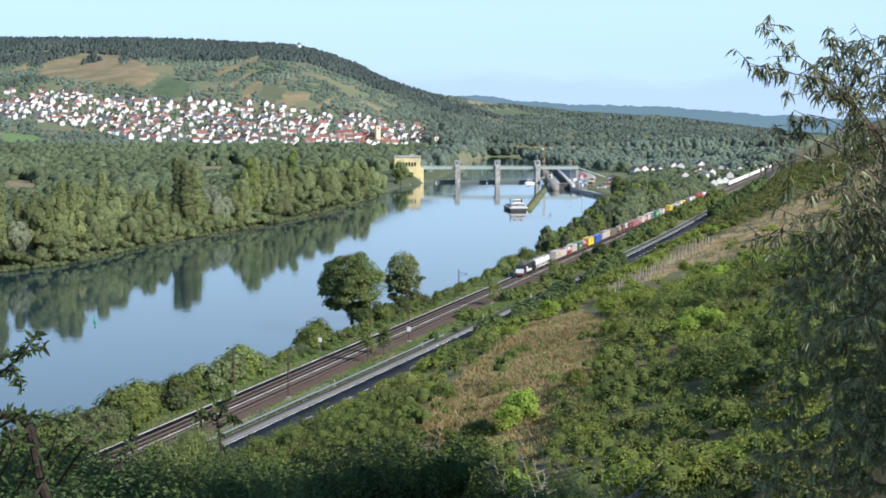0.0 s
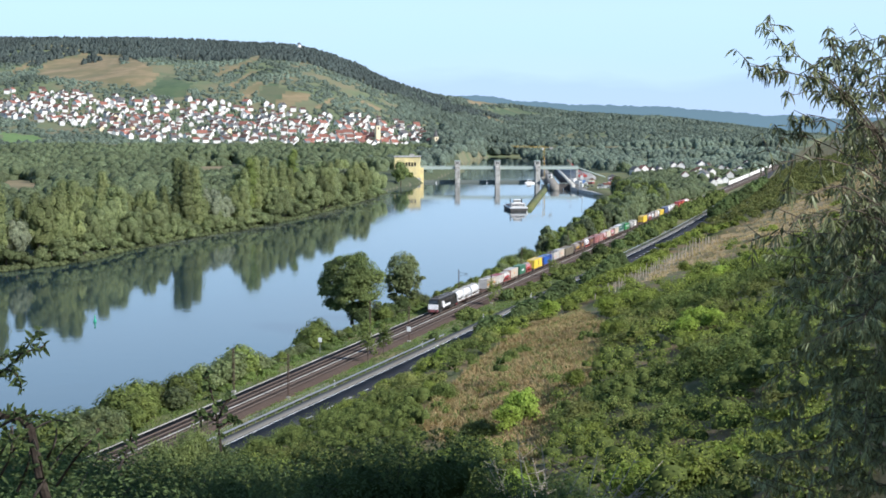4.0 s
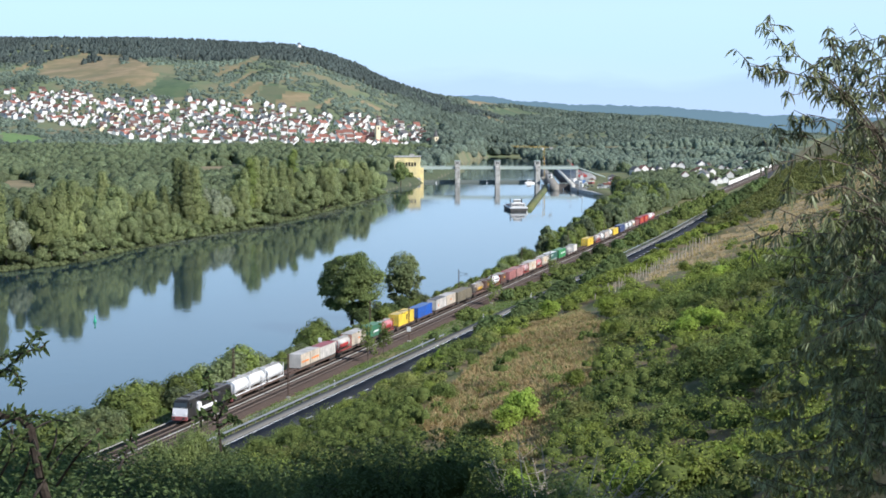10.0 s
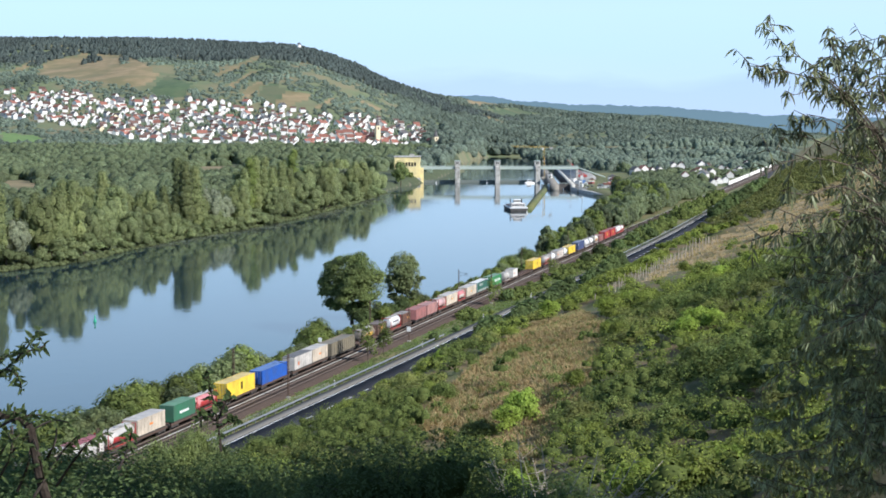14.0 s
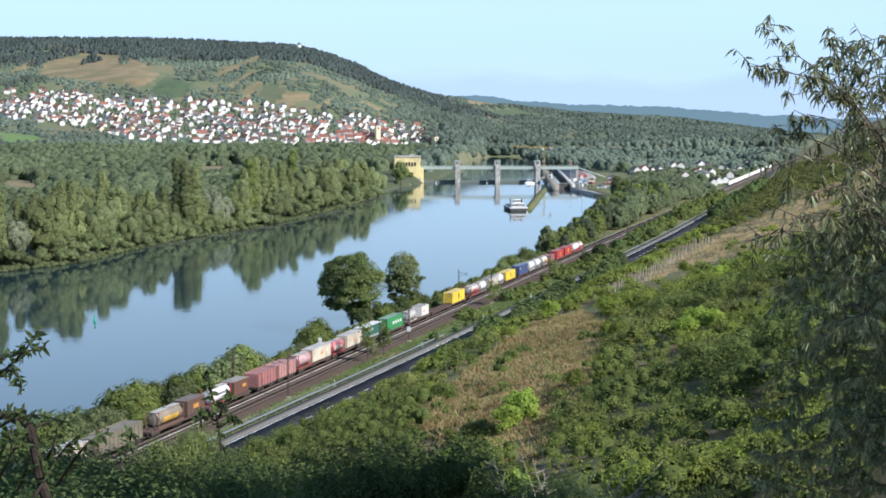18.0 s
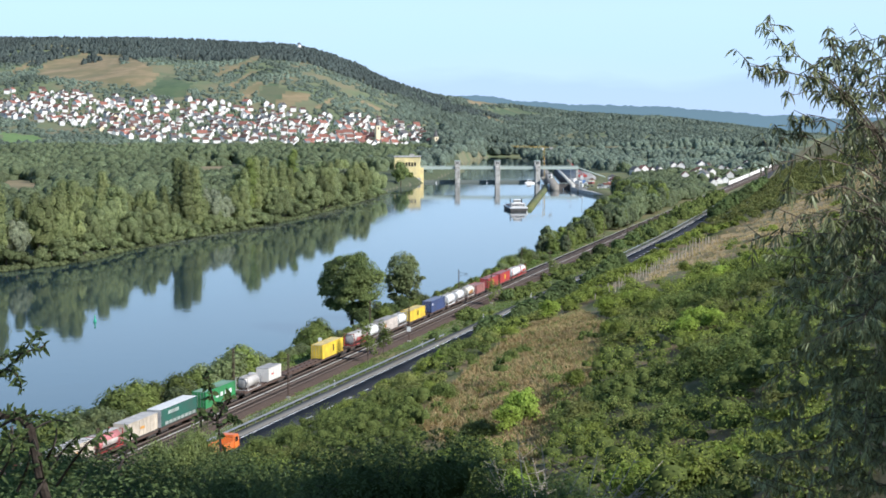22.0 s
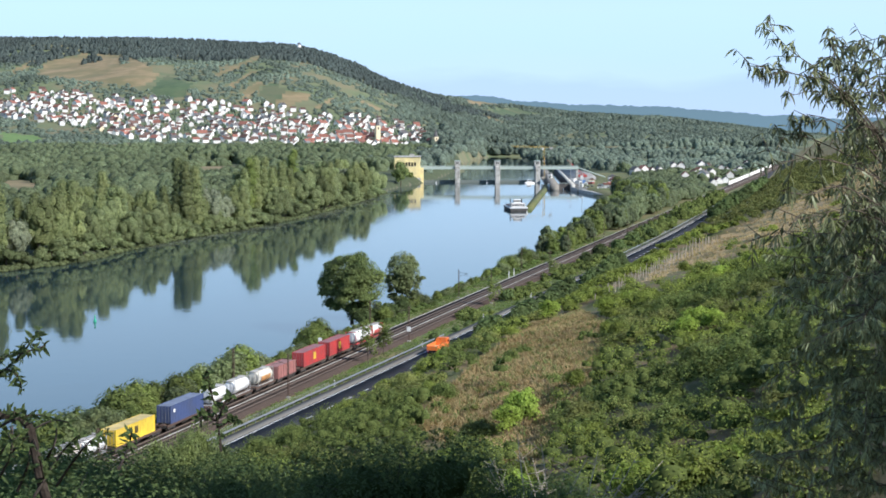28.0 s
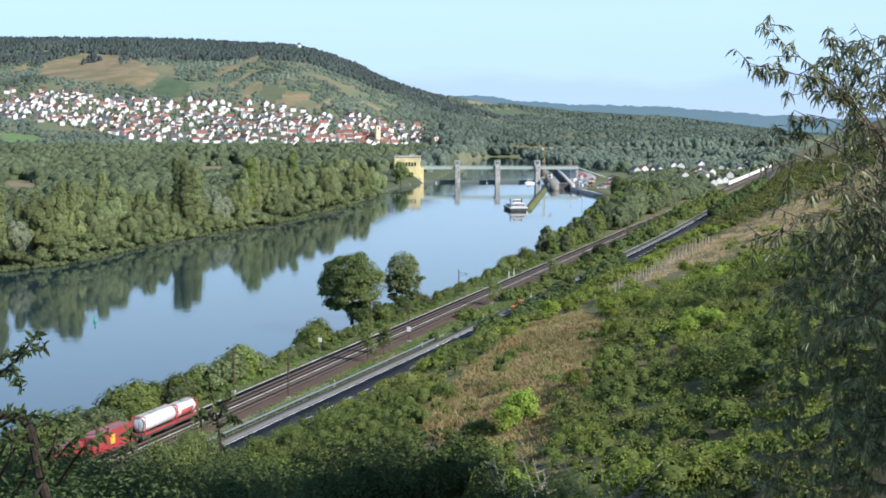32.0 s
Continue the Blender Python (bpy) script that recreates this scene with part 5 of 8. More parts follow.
x, y, z, t, dense = x[keep], y[keep], z[keep], t[keep], dense[keep]
pine = dense > 0.66
h = np.where(pine, rng.uniform(13, 20, len(x)), rng.uniform(4, 11, len(x)))
w = np.where(pine, rng.uniform(9, 14, len(x)), rng.uniform(7, 13, len(x)))
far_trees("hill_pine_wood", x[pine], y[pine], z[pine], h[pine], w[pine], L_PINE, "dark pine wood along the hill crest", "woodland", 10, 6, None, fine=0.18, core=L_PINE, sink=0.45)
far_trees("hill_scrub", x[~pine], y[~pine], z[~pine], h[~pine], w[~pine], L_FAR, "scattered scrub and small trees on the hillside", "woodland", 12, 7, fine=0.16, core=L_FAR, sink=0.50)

# the valley and hill beyond the weir, and the trees round the right-hand settlement
x, y, rng = scatter(15000, 1380, 4150, -0.05, 0.32, 63)
z = height(x, y)
u, v = x * DIR[0] + y * DIR[1], x * NRM[0] + y * NRM[1]
SETTLE = [(1110, 282), (1215, 280), (1320, 282), (1340, 318), (1290, 340), (1255, 335), (1190, 312), (1115, 302)]
keep = (v < -118) & (z > 1) & ((v > right_shore(u) + 4) | (y > 2400) | (left_shore_x(y) - x > 6))
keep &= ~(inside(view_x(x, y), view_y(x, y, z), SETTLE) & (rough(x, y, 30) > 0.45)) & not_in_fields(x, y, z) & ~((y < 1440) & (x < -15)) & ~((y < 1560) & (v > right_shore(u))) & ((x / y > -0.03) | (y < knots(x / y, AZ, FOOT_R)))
x, y, z = x[keep], y[keep], z[keep]
low = inside(view_x(x, y), view_y(x, y, z), SETTLE)
town = np.zeros(len(x), bool)
for lift_ in (0, 8, 16, 24):
    town |= inside(view_x(x, y), view_y(x, y, z) - lift_, VILLAGE)
near_ = (y < 2480) & (rng.rand(len(x)) < 0.62) & ~inside(view_x(x, y), view_y(x, y, z), VILLAGE)
tall_ = rng.uniform(13, 22, len(x)) * (0.65 + 0.7 * rough(x + 40, y, 110)) * np.where(low, 0.16, np.where(town, 0.3, 1.0))
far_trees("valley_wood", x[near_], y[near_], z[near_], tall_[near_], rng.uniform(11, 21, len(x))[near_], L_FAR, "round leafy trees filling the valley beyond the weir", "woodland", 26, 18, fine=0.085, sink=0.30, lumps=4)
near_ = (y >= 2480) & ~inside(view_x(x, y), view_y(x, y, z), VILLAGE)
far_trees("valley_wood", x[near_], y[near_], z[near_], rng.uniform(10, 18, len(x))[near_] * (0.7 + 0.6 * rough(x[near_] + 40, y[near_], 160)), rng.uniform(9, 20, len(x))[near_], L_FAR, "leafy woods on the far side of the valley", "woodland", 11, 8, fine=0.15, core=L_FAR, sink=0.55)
# the trees at the end of the open water, behind the weir
x, y, rng = scatter(520, 2120, 2620, -0.012, 0.055, 67)
z = height(x, y)
keep = z > 1.5
x, y, z = x[keep], y[keep], z[keep]
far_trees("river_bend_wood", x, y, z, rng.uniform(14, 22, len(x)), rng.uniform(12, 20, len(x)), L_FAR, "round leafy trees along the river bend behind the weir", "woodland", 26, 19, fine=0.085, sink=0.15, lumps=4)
x, y, rng = scatter(5200, 680, 1560, 0.06, 0.26, 64)
u, v = x * DIR[0] + y * DIR[1], x * NRM[0] + y * NRM[1]
keep = (v < -117) & (v > right_shore(u) + 20) & ~((u > 1020) & (v < right_shore(u) + 40)) & ~(inside(view_x(x, y), view_y(x, y, x * 0 + 5), SETTLE) & (rough(x, y, 25) > 0.35)) & ~((y > 1120) & (view_x(x, y) > 1200) & (view_x(x, y) < 1345) & (rough(x, y, 25) > 0.45))
x, y = x[keep], y[keep]
some = rng.rand(len(x)) < 0.55
x, y = x[some], y[some]
far_trees("bank_wood", x, y, height(x, y), rng.uniform(8, 13, len(x)) * (0.75 + 0.5 * rough(x, y, 60)) * np.where((view_x(x, y) > 1105) & (view_x(x, y) < 1335), np.where(y > 1150, 0.20, np.where(y > 1000, 0.40, 0.9)), np.where(y > 1000, 0.8, 1.0)), rng.uniform(8, 14, len(x)), L_CANOPY, "leafy wood between railway and lock", "woodland", 70, 9, fine=0.08, sink=0.12, lumps=5)

# unseen tall trees added on the ridge to shade the ground below the lookout
SHADE = plant("poplar_tree", "unseen poplar added on the ridge to shade the foreground", "tree", "poplar", 120, 18, 6.5, 3000, 0.55, L_TREE, r=0.25, group="trees on the ridge")
spread_plants(SHADE, [(x, y, ground_z(x, y) - 0.3, 1.0, s) for x, y, s in ((12.7, 9.2, 1.15), (13.5, 13.2, 1.2), (14.5, 18, 1.25), (12, 25, 0.95), (14, 29, 1.0), (16, 33.5, 0.95), (18, 38, 0.75), (23, 49, 1.1))])

# unseen tree, added with its crown raised to shade the near shrubs
SIDE = plant("tree", "unseen added tree, crown raised to shade the near shrubs", "tree", "high", 121, 19.8, 6.5, 3200, 0.5, L_TREE, r=0.25, low=0.66)
SIDE.matrix_basis = pose(10.5, 5.5, ground_z(10.5, 5.5) - 0.3)

# ---- the near slope ----
SL = [plant("shrub", "bright green shrub on the sunny slope", "shrub", "shrub", 71, 3.2, 4.2, 2000, 0.21, L_SHRUB, r=0.06, group="shrubs on the slope"),
      plant("shrub", "olive-green shrub on the sunny slope", "shrub", "shrub", 72, 2.8, 4.0, 2000, 0.21, L_OLIVE, r=0.06, group="shrubs on the slope"),
      plant("shrub", "dark green shrub on the slope", "shrub", "shrub", 73, 3.6, 4.4, 2000, 0.21, L_TREE, r=0.06, group="shrubs on the slope"),
      plant("shrub", "tall bright shrub on the slope", "shrub", "broad", 74, 4.6, 4.0, 2200, 0.19, L_SAPLING, r=0.07, low=0.15, group="shrubs on the slope")]
def sight_cap(u, v):
    """Bush height fitted to the camera's road view: low above the cutting, taller beside."""
    d = v - road_v(u)
    return np.where(np.asarray(u) < 540, np.where(u > 275, 0.3, 1.1) + np.where(d > 24, 0.7 + 0.34 * (d - 24), 0.7 + 0.22 * (24 - d)), 1.0 + 0.25 * np.abs(d - 24))


BAND = [(1130, 510), (1190, 455), (1290, 410), (1560, 285), (1568, 350), (1400, 425), (1240, 470)]


def over(px, py, poly, lifts):
    """Whether a bush whose foot is seen at a place stands in, or in front of, a patch of land."""
    res = np.zeros(np.shape(px), bool)
    for q in lifts:
        res |= inside(np.asarray(px), np.asarray(py) - q, poly)
    return res


slots = [[] for _ in SL]
count = 0
for _ in range(4000):
    if count >= 160:
        break
    u = RNG.uniform(60, 430)
    v = RNG.uniform(-82, -4)
    x, y = xy(u, v)
    z = ground_z(x, y)
    px, py = float(view_x(x, y)), float(view_y(x, y, z))
    if not (250 < px < 1500 and py < 960) or v < float(road_v(u)) + 26:
        continue
    if inside(np.array(px), np.array(py - 8), KNOLL) and RNG.rand() < 0.96 or over(px, py, BAND, (0, 14, 28, 42)) and RNG.rand() < 0.95:
        continue
    if 285 < u < 495 and 32 < v - float(road_v(u)) < 51:
        continue
    tone = rough(x, y, 30)
    k = (3 if RNG.rand() < 0.3 else 0) if tone > 0.55 else (1 if tone > 0.38 else 2)
    s = min(RNG.uniform(0.55, 1.15), float(sight_cap(u, v)) / 3.6)
    slots[k].append((x, y, z - 0.3, s, s * RNG.uniform(0.8, 1.15)))
    count += 1
for u, v, k, s in ((158, -37, 3, 1.0), (154, -35.5, 3, 1.1), (150, -36.5, 3, 0.9), (163, -38, 3, 0.7), (179, -35, 0, 0.8), (186, -58, 1, 0.8), (190, -56, 0, 0.9), (214, -36, 0, 1.0), (222, -38, 3, 0.9), (205, -33, 0, 1.0), (165, -44, 1, 0.6)):
    x, y = xy(u, v)
    slots[k].append((x, y, ground_z(x, y) - 0.3, s, s * 1.1))
for b, p in zip(SL, slots):
    spread_plants(b, p)


def undergrowth(name, n, u0, u1, leaf, label, per, size, seed, low, high, tone):
    rng = np.random.RandomState(seed)
    u = rng.uniform(u0, u1, n)
    v = rng.uniform(-85, 0, n)
    x, y = u * DIR[0] + v * NRM[0], u * DIR[1] + v * NRM[1]
    z = height(x, y)
    px, py = view_x(x, y), view_y(x, y, z)
    t = rough(x, y, 30)
    keep = (t > tone[0]) & (t <= tone[1]) & (v > road_v(u) + np.where(u < 420, 11.5, 12.5)) & (px > 150) & (px < 1600)
    keep &= ~(inside(px, py, KNOLL) & (rng.rand(n) < 0.965)) & ~(over(px, py, BAND, (0, 12, 24)) & (rng.rand(n) < 0.985))
    vines = (v > road_v(u) + 33) & (v < road_v(u) + 49) & (u > 290) & (u < 490)
    keep &= ~(vines & (rng.rand(n) < 0.9))
    x, y, z, v, u = x[keep], y[keep], z[keep], v[keep], u[keep]
    h = np.minimum(rng.uniform(low, high, len(x)), sight_cap(u, v))
    w = np.maximum(h, 0.8) * rng.uniform(1.4, 2.2, len(x))
    # every bush is a cluster of rounded lumps, and its leaves lie on them
    m = 4
    own = np.repeat(np.arange(len(x)), m)
    g = rng.normal(size=(len(own), 3))
    g /= np.linalg.norm(g, axis=1, keepdims=True)
    g[:, 2] = np.abs(g[:, 2])
    c = np.stack([x[own] + g[:, 0] * w[own] * 0.30, y[own] + g[:, 1] * w[own] * 0.30, z[own] + h[own] * (0.30 + 0.38 * g[:, 2])], 1)
    q = w[own] * rng.uniform(0.17, 0.28, len(own))
    r = np.stack([q, q, np.minimum(q, h[own] * 0.34)], 1)
    k = np.repeat(np.arange(len(own)), per // m)
    d = rng.normal(size=(len(k), 3))
    d /= np.linalg.norm(d, axis=1, keepdims=True)
    d[:, 2] = np.where(d[:, 2] < -0.2, -d[:, 2], d[:, 2])
    p = c[k] + d * r[k] * rng.uniform(0.5, 1.25, (len(k), 1))
    nrm = d * 0.9 + rng.normal(size=d.shape) * 0.42 + np.array([0, 0, 0.25])
    nrm /= np.linalg.norm(nrm, axis=1, keepdims=True)
    vv, f = leaves(p, nrm, np.clip(size * (u[own][k] / 220.0), size * 0.75, size * 2.0), 0.6, rng, 0.12)
    # dark cores under the leaves stand in for shade between them
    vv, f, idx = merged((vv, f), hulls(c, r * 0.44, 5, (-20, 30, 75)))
    tagged(new(name, mesh_of(name, vv, f, [leaf, M_CORESHADE], idx, soft=idx == 1)), label, "undergrowth", kind="stuff")


undergrowth("undergrowth", 3700, 45, 520, L_SHRUB, "bright green bushes covering the slope", 280, 0.20, 81, 1.2, 4.2, (0.52, 2))
undergrowth("undergrowth", 3700, 45, 520, L_OLIVE, "olive-green bushes covering the slope", 280, 0.20, 82, 1.0, 2.8, (0.36, 0.52))
undergrowth("undergrowth", 3700, 45, 520, L_TREE, "dark green bushes covering the slope", 280, 0.20, 83, 1.2, 4.0, (-1, 0.36))
undergrowth("undergrowth", 1100, 45, 190, L_TREE, "dark green bushes in the hollow of the slope", 280, 0.20, 85, 1.0, 2.6, (-1, 0.6))
undergrowth("undergrowth", 3600, 520, 1400, L_OLIVE, "green bushes covering the farther slope", 45, 0.40, 84, 1.5, 4.0, (-1, 2))


def tufts(name, n, place, leaf, label, tall, seed, per=7, wide=0.05):
    """Grass: upright thin blades in tufts."""
    rng = np.random.RandomState(seed)
    x, y = place(rng, n)
    z = height(x, y)
    k = np.repeat(np.arange(len(x)), per)
    m = len(k)
    a = rng.uniform(0, 6.28, m)
    bx, by = x[k] + rng.normal(0, 0.22, m), y[k] + rng.normal(0, 0.22, m)
    hh = tall * rng.uniform(0.5, 1.3, m)
    lx, ly = rng.normal(0, 0.6, m) * hh, rng.normal(0, 0.6, m) * hh
    dx, dy = np.cos(a) * wide, np.sin(a) * wide
    zz = z[k] - 0.05
    v = np.stack([np.stack([bx - dx, by - dy, zz], 1), np.stack([bx + dx, by + dy, zz], 1),
                  np.stack([bx + lx + dx * 0.4, by + ly + dy * 0.4, zz + hh], 1), np.stack([bx + lx - dx * 0.4, by + ly - dy * 0.4, zz + hh], 1)], 1).reshape(-1, 3)
    tagged(new(name, mesh_of(name, v, np.arange(4 * m).reshape(m, 4), leaf)), label, "grass", kind="stuff")


def on_knoll(rng, n):
    u, v = rng.uniform(120, 330, n * 3), rng.uniform(-72, -22, n * 3)
    x, y = u * DIR[0] + v * NRM[0], u * DIR[1] + v * NRM[1]
    z = height(x, y)
    ok = inside(view_x(x, y), view_y(x, y, z), KNOLL)
    return x[ok], y[ok]


def on_band(rng, n):
    u, v = rng.uniform(200, 950, n * 4), rng.uniform(-70, 14, n * 4)
    x, y = u * DIR[0] + v * NRM[0], u * DIR[1] + v * NRM[1]
    z = height(x, y)
    ok = inside(view_x(x, y), view_y(x, y, z), BAND)
    return x[ok], y[ok]


def on_verge(rng, n):
    u = rng.uniform(190, 640, n)
    left = rng.rand(n) < 0.6
    v = np.where(left, rng.uniform(-120, -112.2, n), rng.uniform(-101.4, -97.5, n))
    v = np.where(left, v, -101.4 + (v + 101.4) / 3.9 * np.maximum(0.5, road_v(u) - 3.2 + 101.4))
    return u * DIR[0] + v * NRM[0], u * DIR[1] + v * NRM[1]


tufts("green_weeds", 1300, on_knoll, L_WEED, "green weeds among the dry grass", 0.6, 90, 8, 0.08)
tufts("dry_grass", 9000, on_knoll, L_STRAW, "tall dry straw-coloured grass on the knoll", 0.55, 91, 8, 0.045)
tufts("brown_grass", 4200, on_knoll, L_RUSSET, "russet brown dead grass on the knoll", 0.50, 94, 7, 0.05)
tufts("dry_grass", 3500, on_band, L_STRAW, "dry straw-coloured grass on the slope", 0.6, 92, 6, 0.09)
tufts("verge_grass", 8000, on_verge, L_WEED, "green grass and weeds beside the railway", 0.40, 93, 6, 0.07)

# scrub between railway and road
rng = np.random.RandomState(96)
u = rng.uniform(360, 1000, 900)
v = -101.0 + rng.uniform(0, 1, 900) * np.maximum(0.5, road_v(u) - 3.6 + 101.0)
keep = (rough(u, v, 16) > 0.36) & ((v < road_v(u) - 5.5) | (rng.rand(900) < 0.3))
u, v = u[keep], v[keep]
x, y = u * DIR[0] + v * NRM[0], u * DIR[1] + v * NRM[1]
far_trees("verge_scrub", x, y, np.full(len(x), 3.5), rng.uniform(0.5, 2.6, len(x)) * (1 + 1.6 * smooth(590, 760, u)), rng.uniform(1.4, 3.6, len(x)) * (1 + 0.9 * smooth(590, 760, u)), L_TREE, "dark scrub on the strip between railway and road", "scrub", 46, 16, fine=0.14, core=M_CORESHADE)

# reeds along the far shore, and weed floating before it
rng = np.random.RandomState(95)
y = rng.uniform(500, 1150, 1500)
x = left_shore_x(y) - rng.uniform(-3.5, 4, 1500)
far_trees("reeds", x, y, np.full(1500, -0.2), rng.uniform(0.8, 2.4, 1500), rng.uniform(2.0, 4.5, 1500), L_BANK, "low green reeds and weeds along the far shore", "reeds", 14, 15, fine=0.16, core=L_BANK)
y = rng.uniform(640, 1130, 2600)
x = left_shore_x(y) + 2.0 + np.abs(rng.normal(0, 1, 2600)) * 9 * smooth(0.35, 0.7, rough(y, y * 0, 45))
v, f = leaves(np.stack([x, y, np.full(2600, 0.03)], 1), np.tile((0.0, 0.0, 1.0), (2600, 1)), 1.6, 0.6, rng, 0.0, True)
tagged(new("pondweed", mesh_of("pondweed", v, f, L_GREY)), "pale green weed floating along the far shore", "water weed", kind="stuff")

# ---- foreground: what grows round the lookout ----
def view_spot(a, b, d):
    """A place d metres ahead on the camera's sight line through picture position a, b."""
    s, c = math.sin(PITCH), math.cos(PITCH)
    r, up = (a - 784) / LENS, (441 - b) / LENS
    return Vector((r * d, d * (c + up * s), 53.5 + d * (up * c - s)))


def stem(bm, pts, r0, r1, sides=6):
    n = len(pts)
    for i in range(n - 1):
        rod(bm, pts[i], pts[i + 1] + (pts[i + 1] - pts[i]) * 0.03, r0 + (r1 - r0) * i / (n - 1), r0 + (r1 - r0) * (i + 1) / (n - 1), sides)


def curve_pts(pts, n=8):
    """More points along a bent line."""
    out = []
    p = [pts[0]] + list(pts) + [pts[-1]]
    for i in range(1, len(p) - 2):
        for k in range(n):
            t = k / n
            a, b, c, d = p[i - 1], p[i], p[i + 1], p[i + 2]
            out.append(0.5 * ((2 * b) + (c - a) * t + (2 * a - 5 * b + 4 * c - d) * t * t + (3 * b - a - 3 * c + d) * t**3))
    out.append(p[-2])
    return out


def blade_leaves(places, ways, length, width, rng, fold=0.25, droop=0.25):
    """Leaves with a folded midrib and a bent tip: six corners each."""
    v, f = [], []
    for p, w in zip(places, ways):
        w = w.normalized()
        side = w.cross(Vector(rng.normal(size=3))).normalized()
        up = side.cross(w)
        L, W = length * rng.uniform(0.65, 1.25), width * rng.uniform(0.8, 1.2)
        mid, tip = p + w * L * 0.5 + up * L * 0.06, p + w * L - Vector((0, 0, 1)) * L * droop
        i = len(v)
        v += [p, p + w * L * 0.3 + side * W * 0.5 + up * W * fold, mid + (tip - mid) * 0.35 + side * W * 0.4 + up * W * fold, tip,
              mid + (tip - mid) * 0.35 - side * W * 0.4 + up * W * fold, p + w * L * 0.3 - side * W * 0.5 + up * W * fold, mid]
        f += [(i, i + 1, i + 6), (i + 1, i + 2, i + 6), (i + 2, i + 3, i + 6), (i + 3, i + 4, i + 6), (i + 4, i + 5, i + 6), (i + 5, i, i + 6)]
    return np.array([tuple(q) for q in v]), np.array(f)


M_DARKBARK = mat("dark_bark", (0.022, 0.017, 0.014), (0.055, 0.045, 0.036), 1.0, 22.0, bump=0.03, spec=0.1)


def lance_tree():
    """The tree at the edge of the lookout, with long narrow drooping leaves."""
    rng = np.random.RandomState(5)
    ob = thing("fruit_tree", "tree with long narrow drooping leaves beside the lookout", "tree")
    trunk = bmesh.new()
    foot = Vector((3.7, 9.3, ground_z(3.7, 9.3) - 0.3))
    crook = view_spot(1690, 600, 9.6)
    stem(trunk, curve_pts([foot, foot.lerp(crook, 0.5) + Vector((0.1, 0, 0)), crook]), 0.11, 0.08, 8)
    part("trunk", trunk, M_BARK, ob)
    base = [(1690, 600), (1640, 420)]
    # each branch: its bend in picture positions, how many twigs, how leafy, how long
    lines = [
        ([(1690, 600), (1640, 420), (1570, 260), (1483, 156), (1431, 114), (1403, 85), (1370, 60), (1356, 30)], 20, 12, 0.6),
        ([(1600, 320), (1530, 215), (1470, 150), (1431, 137), (1403, 128), (1360, 123), (1324, 114)], 20, 16, 0.6),
        ([(1570, 260), (1520, 190), (1470, 168), (1436, 166), (1396, 168)], 9, 10, 0.6),
        ([(1640, 420), (1570, 260), (1510, 190), (1483, 122), (1472, 90), (1462, 60)], 22, 18, 0.7),
        ([(1570, 260), (1535, 170), (1515, 125), (1505, 88)], 18, 16, 0.7),
        ([(1600, 330), (1570, 200), (1550, 120), (1537, 70)], 18, 18, 0.8),
        ([(1640, 400), (1600, 200), (1580, 120), (1572, 80)], 18, 18, 0.8),
        ([(1600, 330), (1540, 230), (1500, 180), (1455, 160)], 16, 13, 0.8),
        ([(1600, 340), (1520, 250), (1450, 212), (1402, 208)], 15, 13, 0.8),
        ([(1600, 330), (1560, 250), (1530, 230), (1490, 235)], 14, 12, 0.9),
        ([(1640, 420), (1600, 290), (1560, 250), (1520, 270)], 14, 12, 0.9),
        ([(1600, 360), (1520, 290), (1440, 250), (1395, 240), (1372, 244)], 14, 12, 0.7),
        ([(1640, 450), (1560, 330), (1470, 285), (1410, 282), (1362, 304)], 14, 12, 0.7),
        ([(1660, 480), (1580, 380), (1500, 335), (1440, 340), (1388, 334)], 14, 12, 0.7),
        ([(1660, 500), (1580, 410), (1500, 370), (1440, 385), (1388, 392)], 14, 12, 0.7),
        ([(1660, 520), (1560, 430), (1450, 415), (1380, 410), (1325, 428)], 14, 12, 0.7),
        ([(1660, 520), (1560, 390), (1520, 340), (1490, 330)], 14, 14, 1.0),
        ([(1660, 520), (1570, 440), (1490, 420), (1440, 430)], 18, 20, 1.0),
        ([(1680, 560), (1580, 470), (1490, 450), (1410, 455)], 26, 34, 1.2),
        ([(1690, 600), (1590, 510), (1500, 490), (1400, 510)], 28, 40, 1.3),
        ([(1690, 620), (1590, 550), (1500, 540), (1420, 570)], 28, 40, 1.3),
        ([(1690, 640), (1590, 600), (1490, 600), (1410, 640)], 28, 42, 1.4),
        ([(1690, 660), (1590, 650), (1480, 660), (1400, 700)], 28, 42, 1.4),
        ([(1690, 680), (1590, 690), (1480, 720), (1390, 760)], 28, 42, 1.4),
        ([(1690, 720), (1590, 740), (1480, 780), (1380, 820)], 28, 42, 1.4),
        ([(1690, 760), (1590, 800), (1500, 840), (1390, 870)], 28, 42, 1.4),
        ([(1690, 800), (1600, 850), (1520, 880), (1440, 910)], 28, 42, 1.4),
        ([(1660, 520), (1610, 430), (1550, 395), (1475, 400)], 24, 34, 1.3),
        ([(1680, 560), (1610, 470), (1540, 430), (1455, 435)], 26, 40, 1.4),
        ([(1680, 560), (1620, 500), (1560, 480), (1490, 500)], 26, 40, 1.4),
        ([(1640, 420), (1610, 370), (1575, 360), (1540, 385)], 22, 30, 1.2),
        ([(1690, 640), (1640, 560), (1570, 520), (1530, 560)], 28, 40, 1.4),
        ([(1690, 700), (1620, 640), (1560, 640), (1530, 690)], 28, 40, 1.4),
        ([(1690, 780), (1620, 740), (1560, 740), (1530, 800)], 28, 40, 1.4),
        ([(1640, 420), (1610, 360), (1570, 340), (1530, 350)], 14, 14, 1.0),
    ]
    places, ways, low_places, low_ways = [], [], [], []
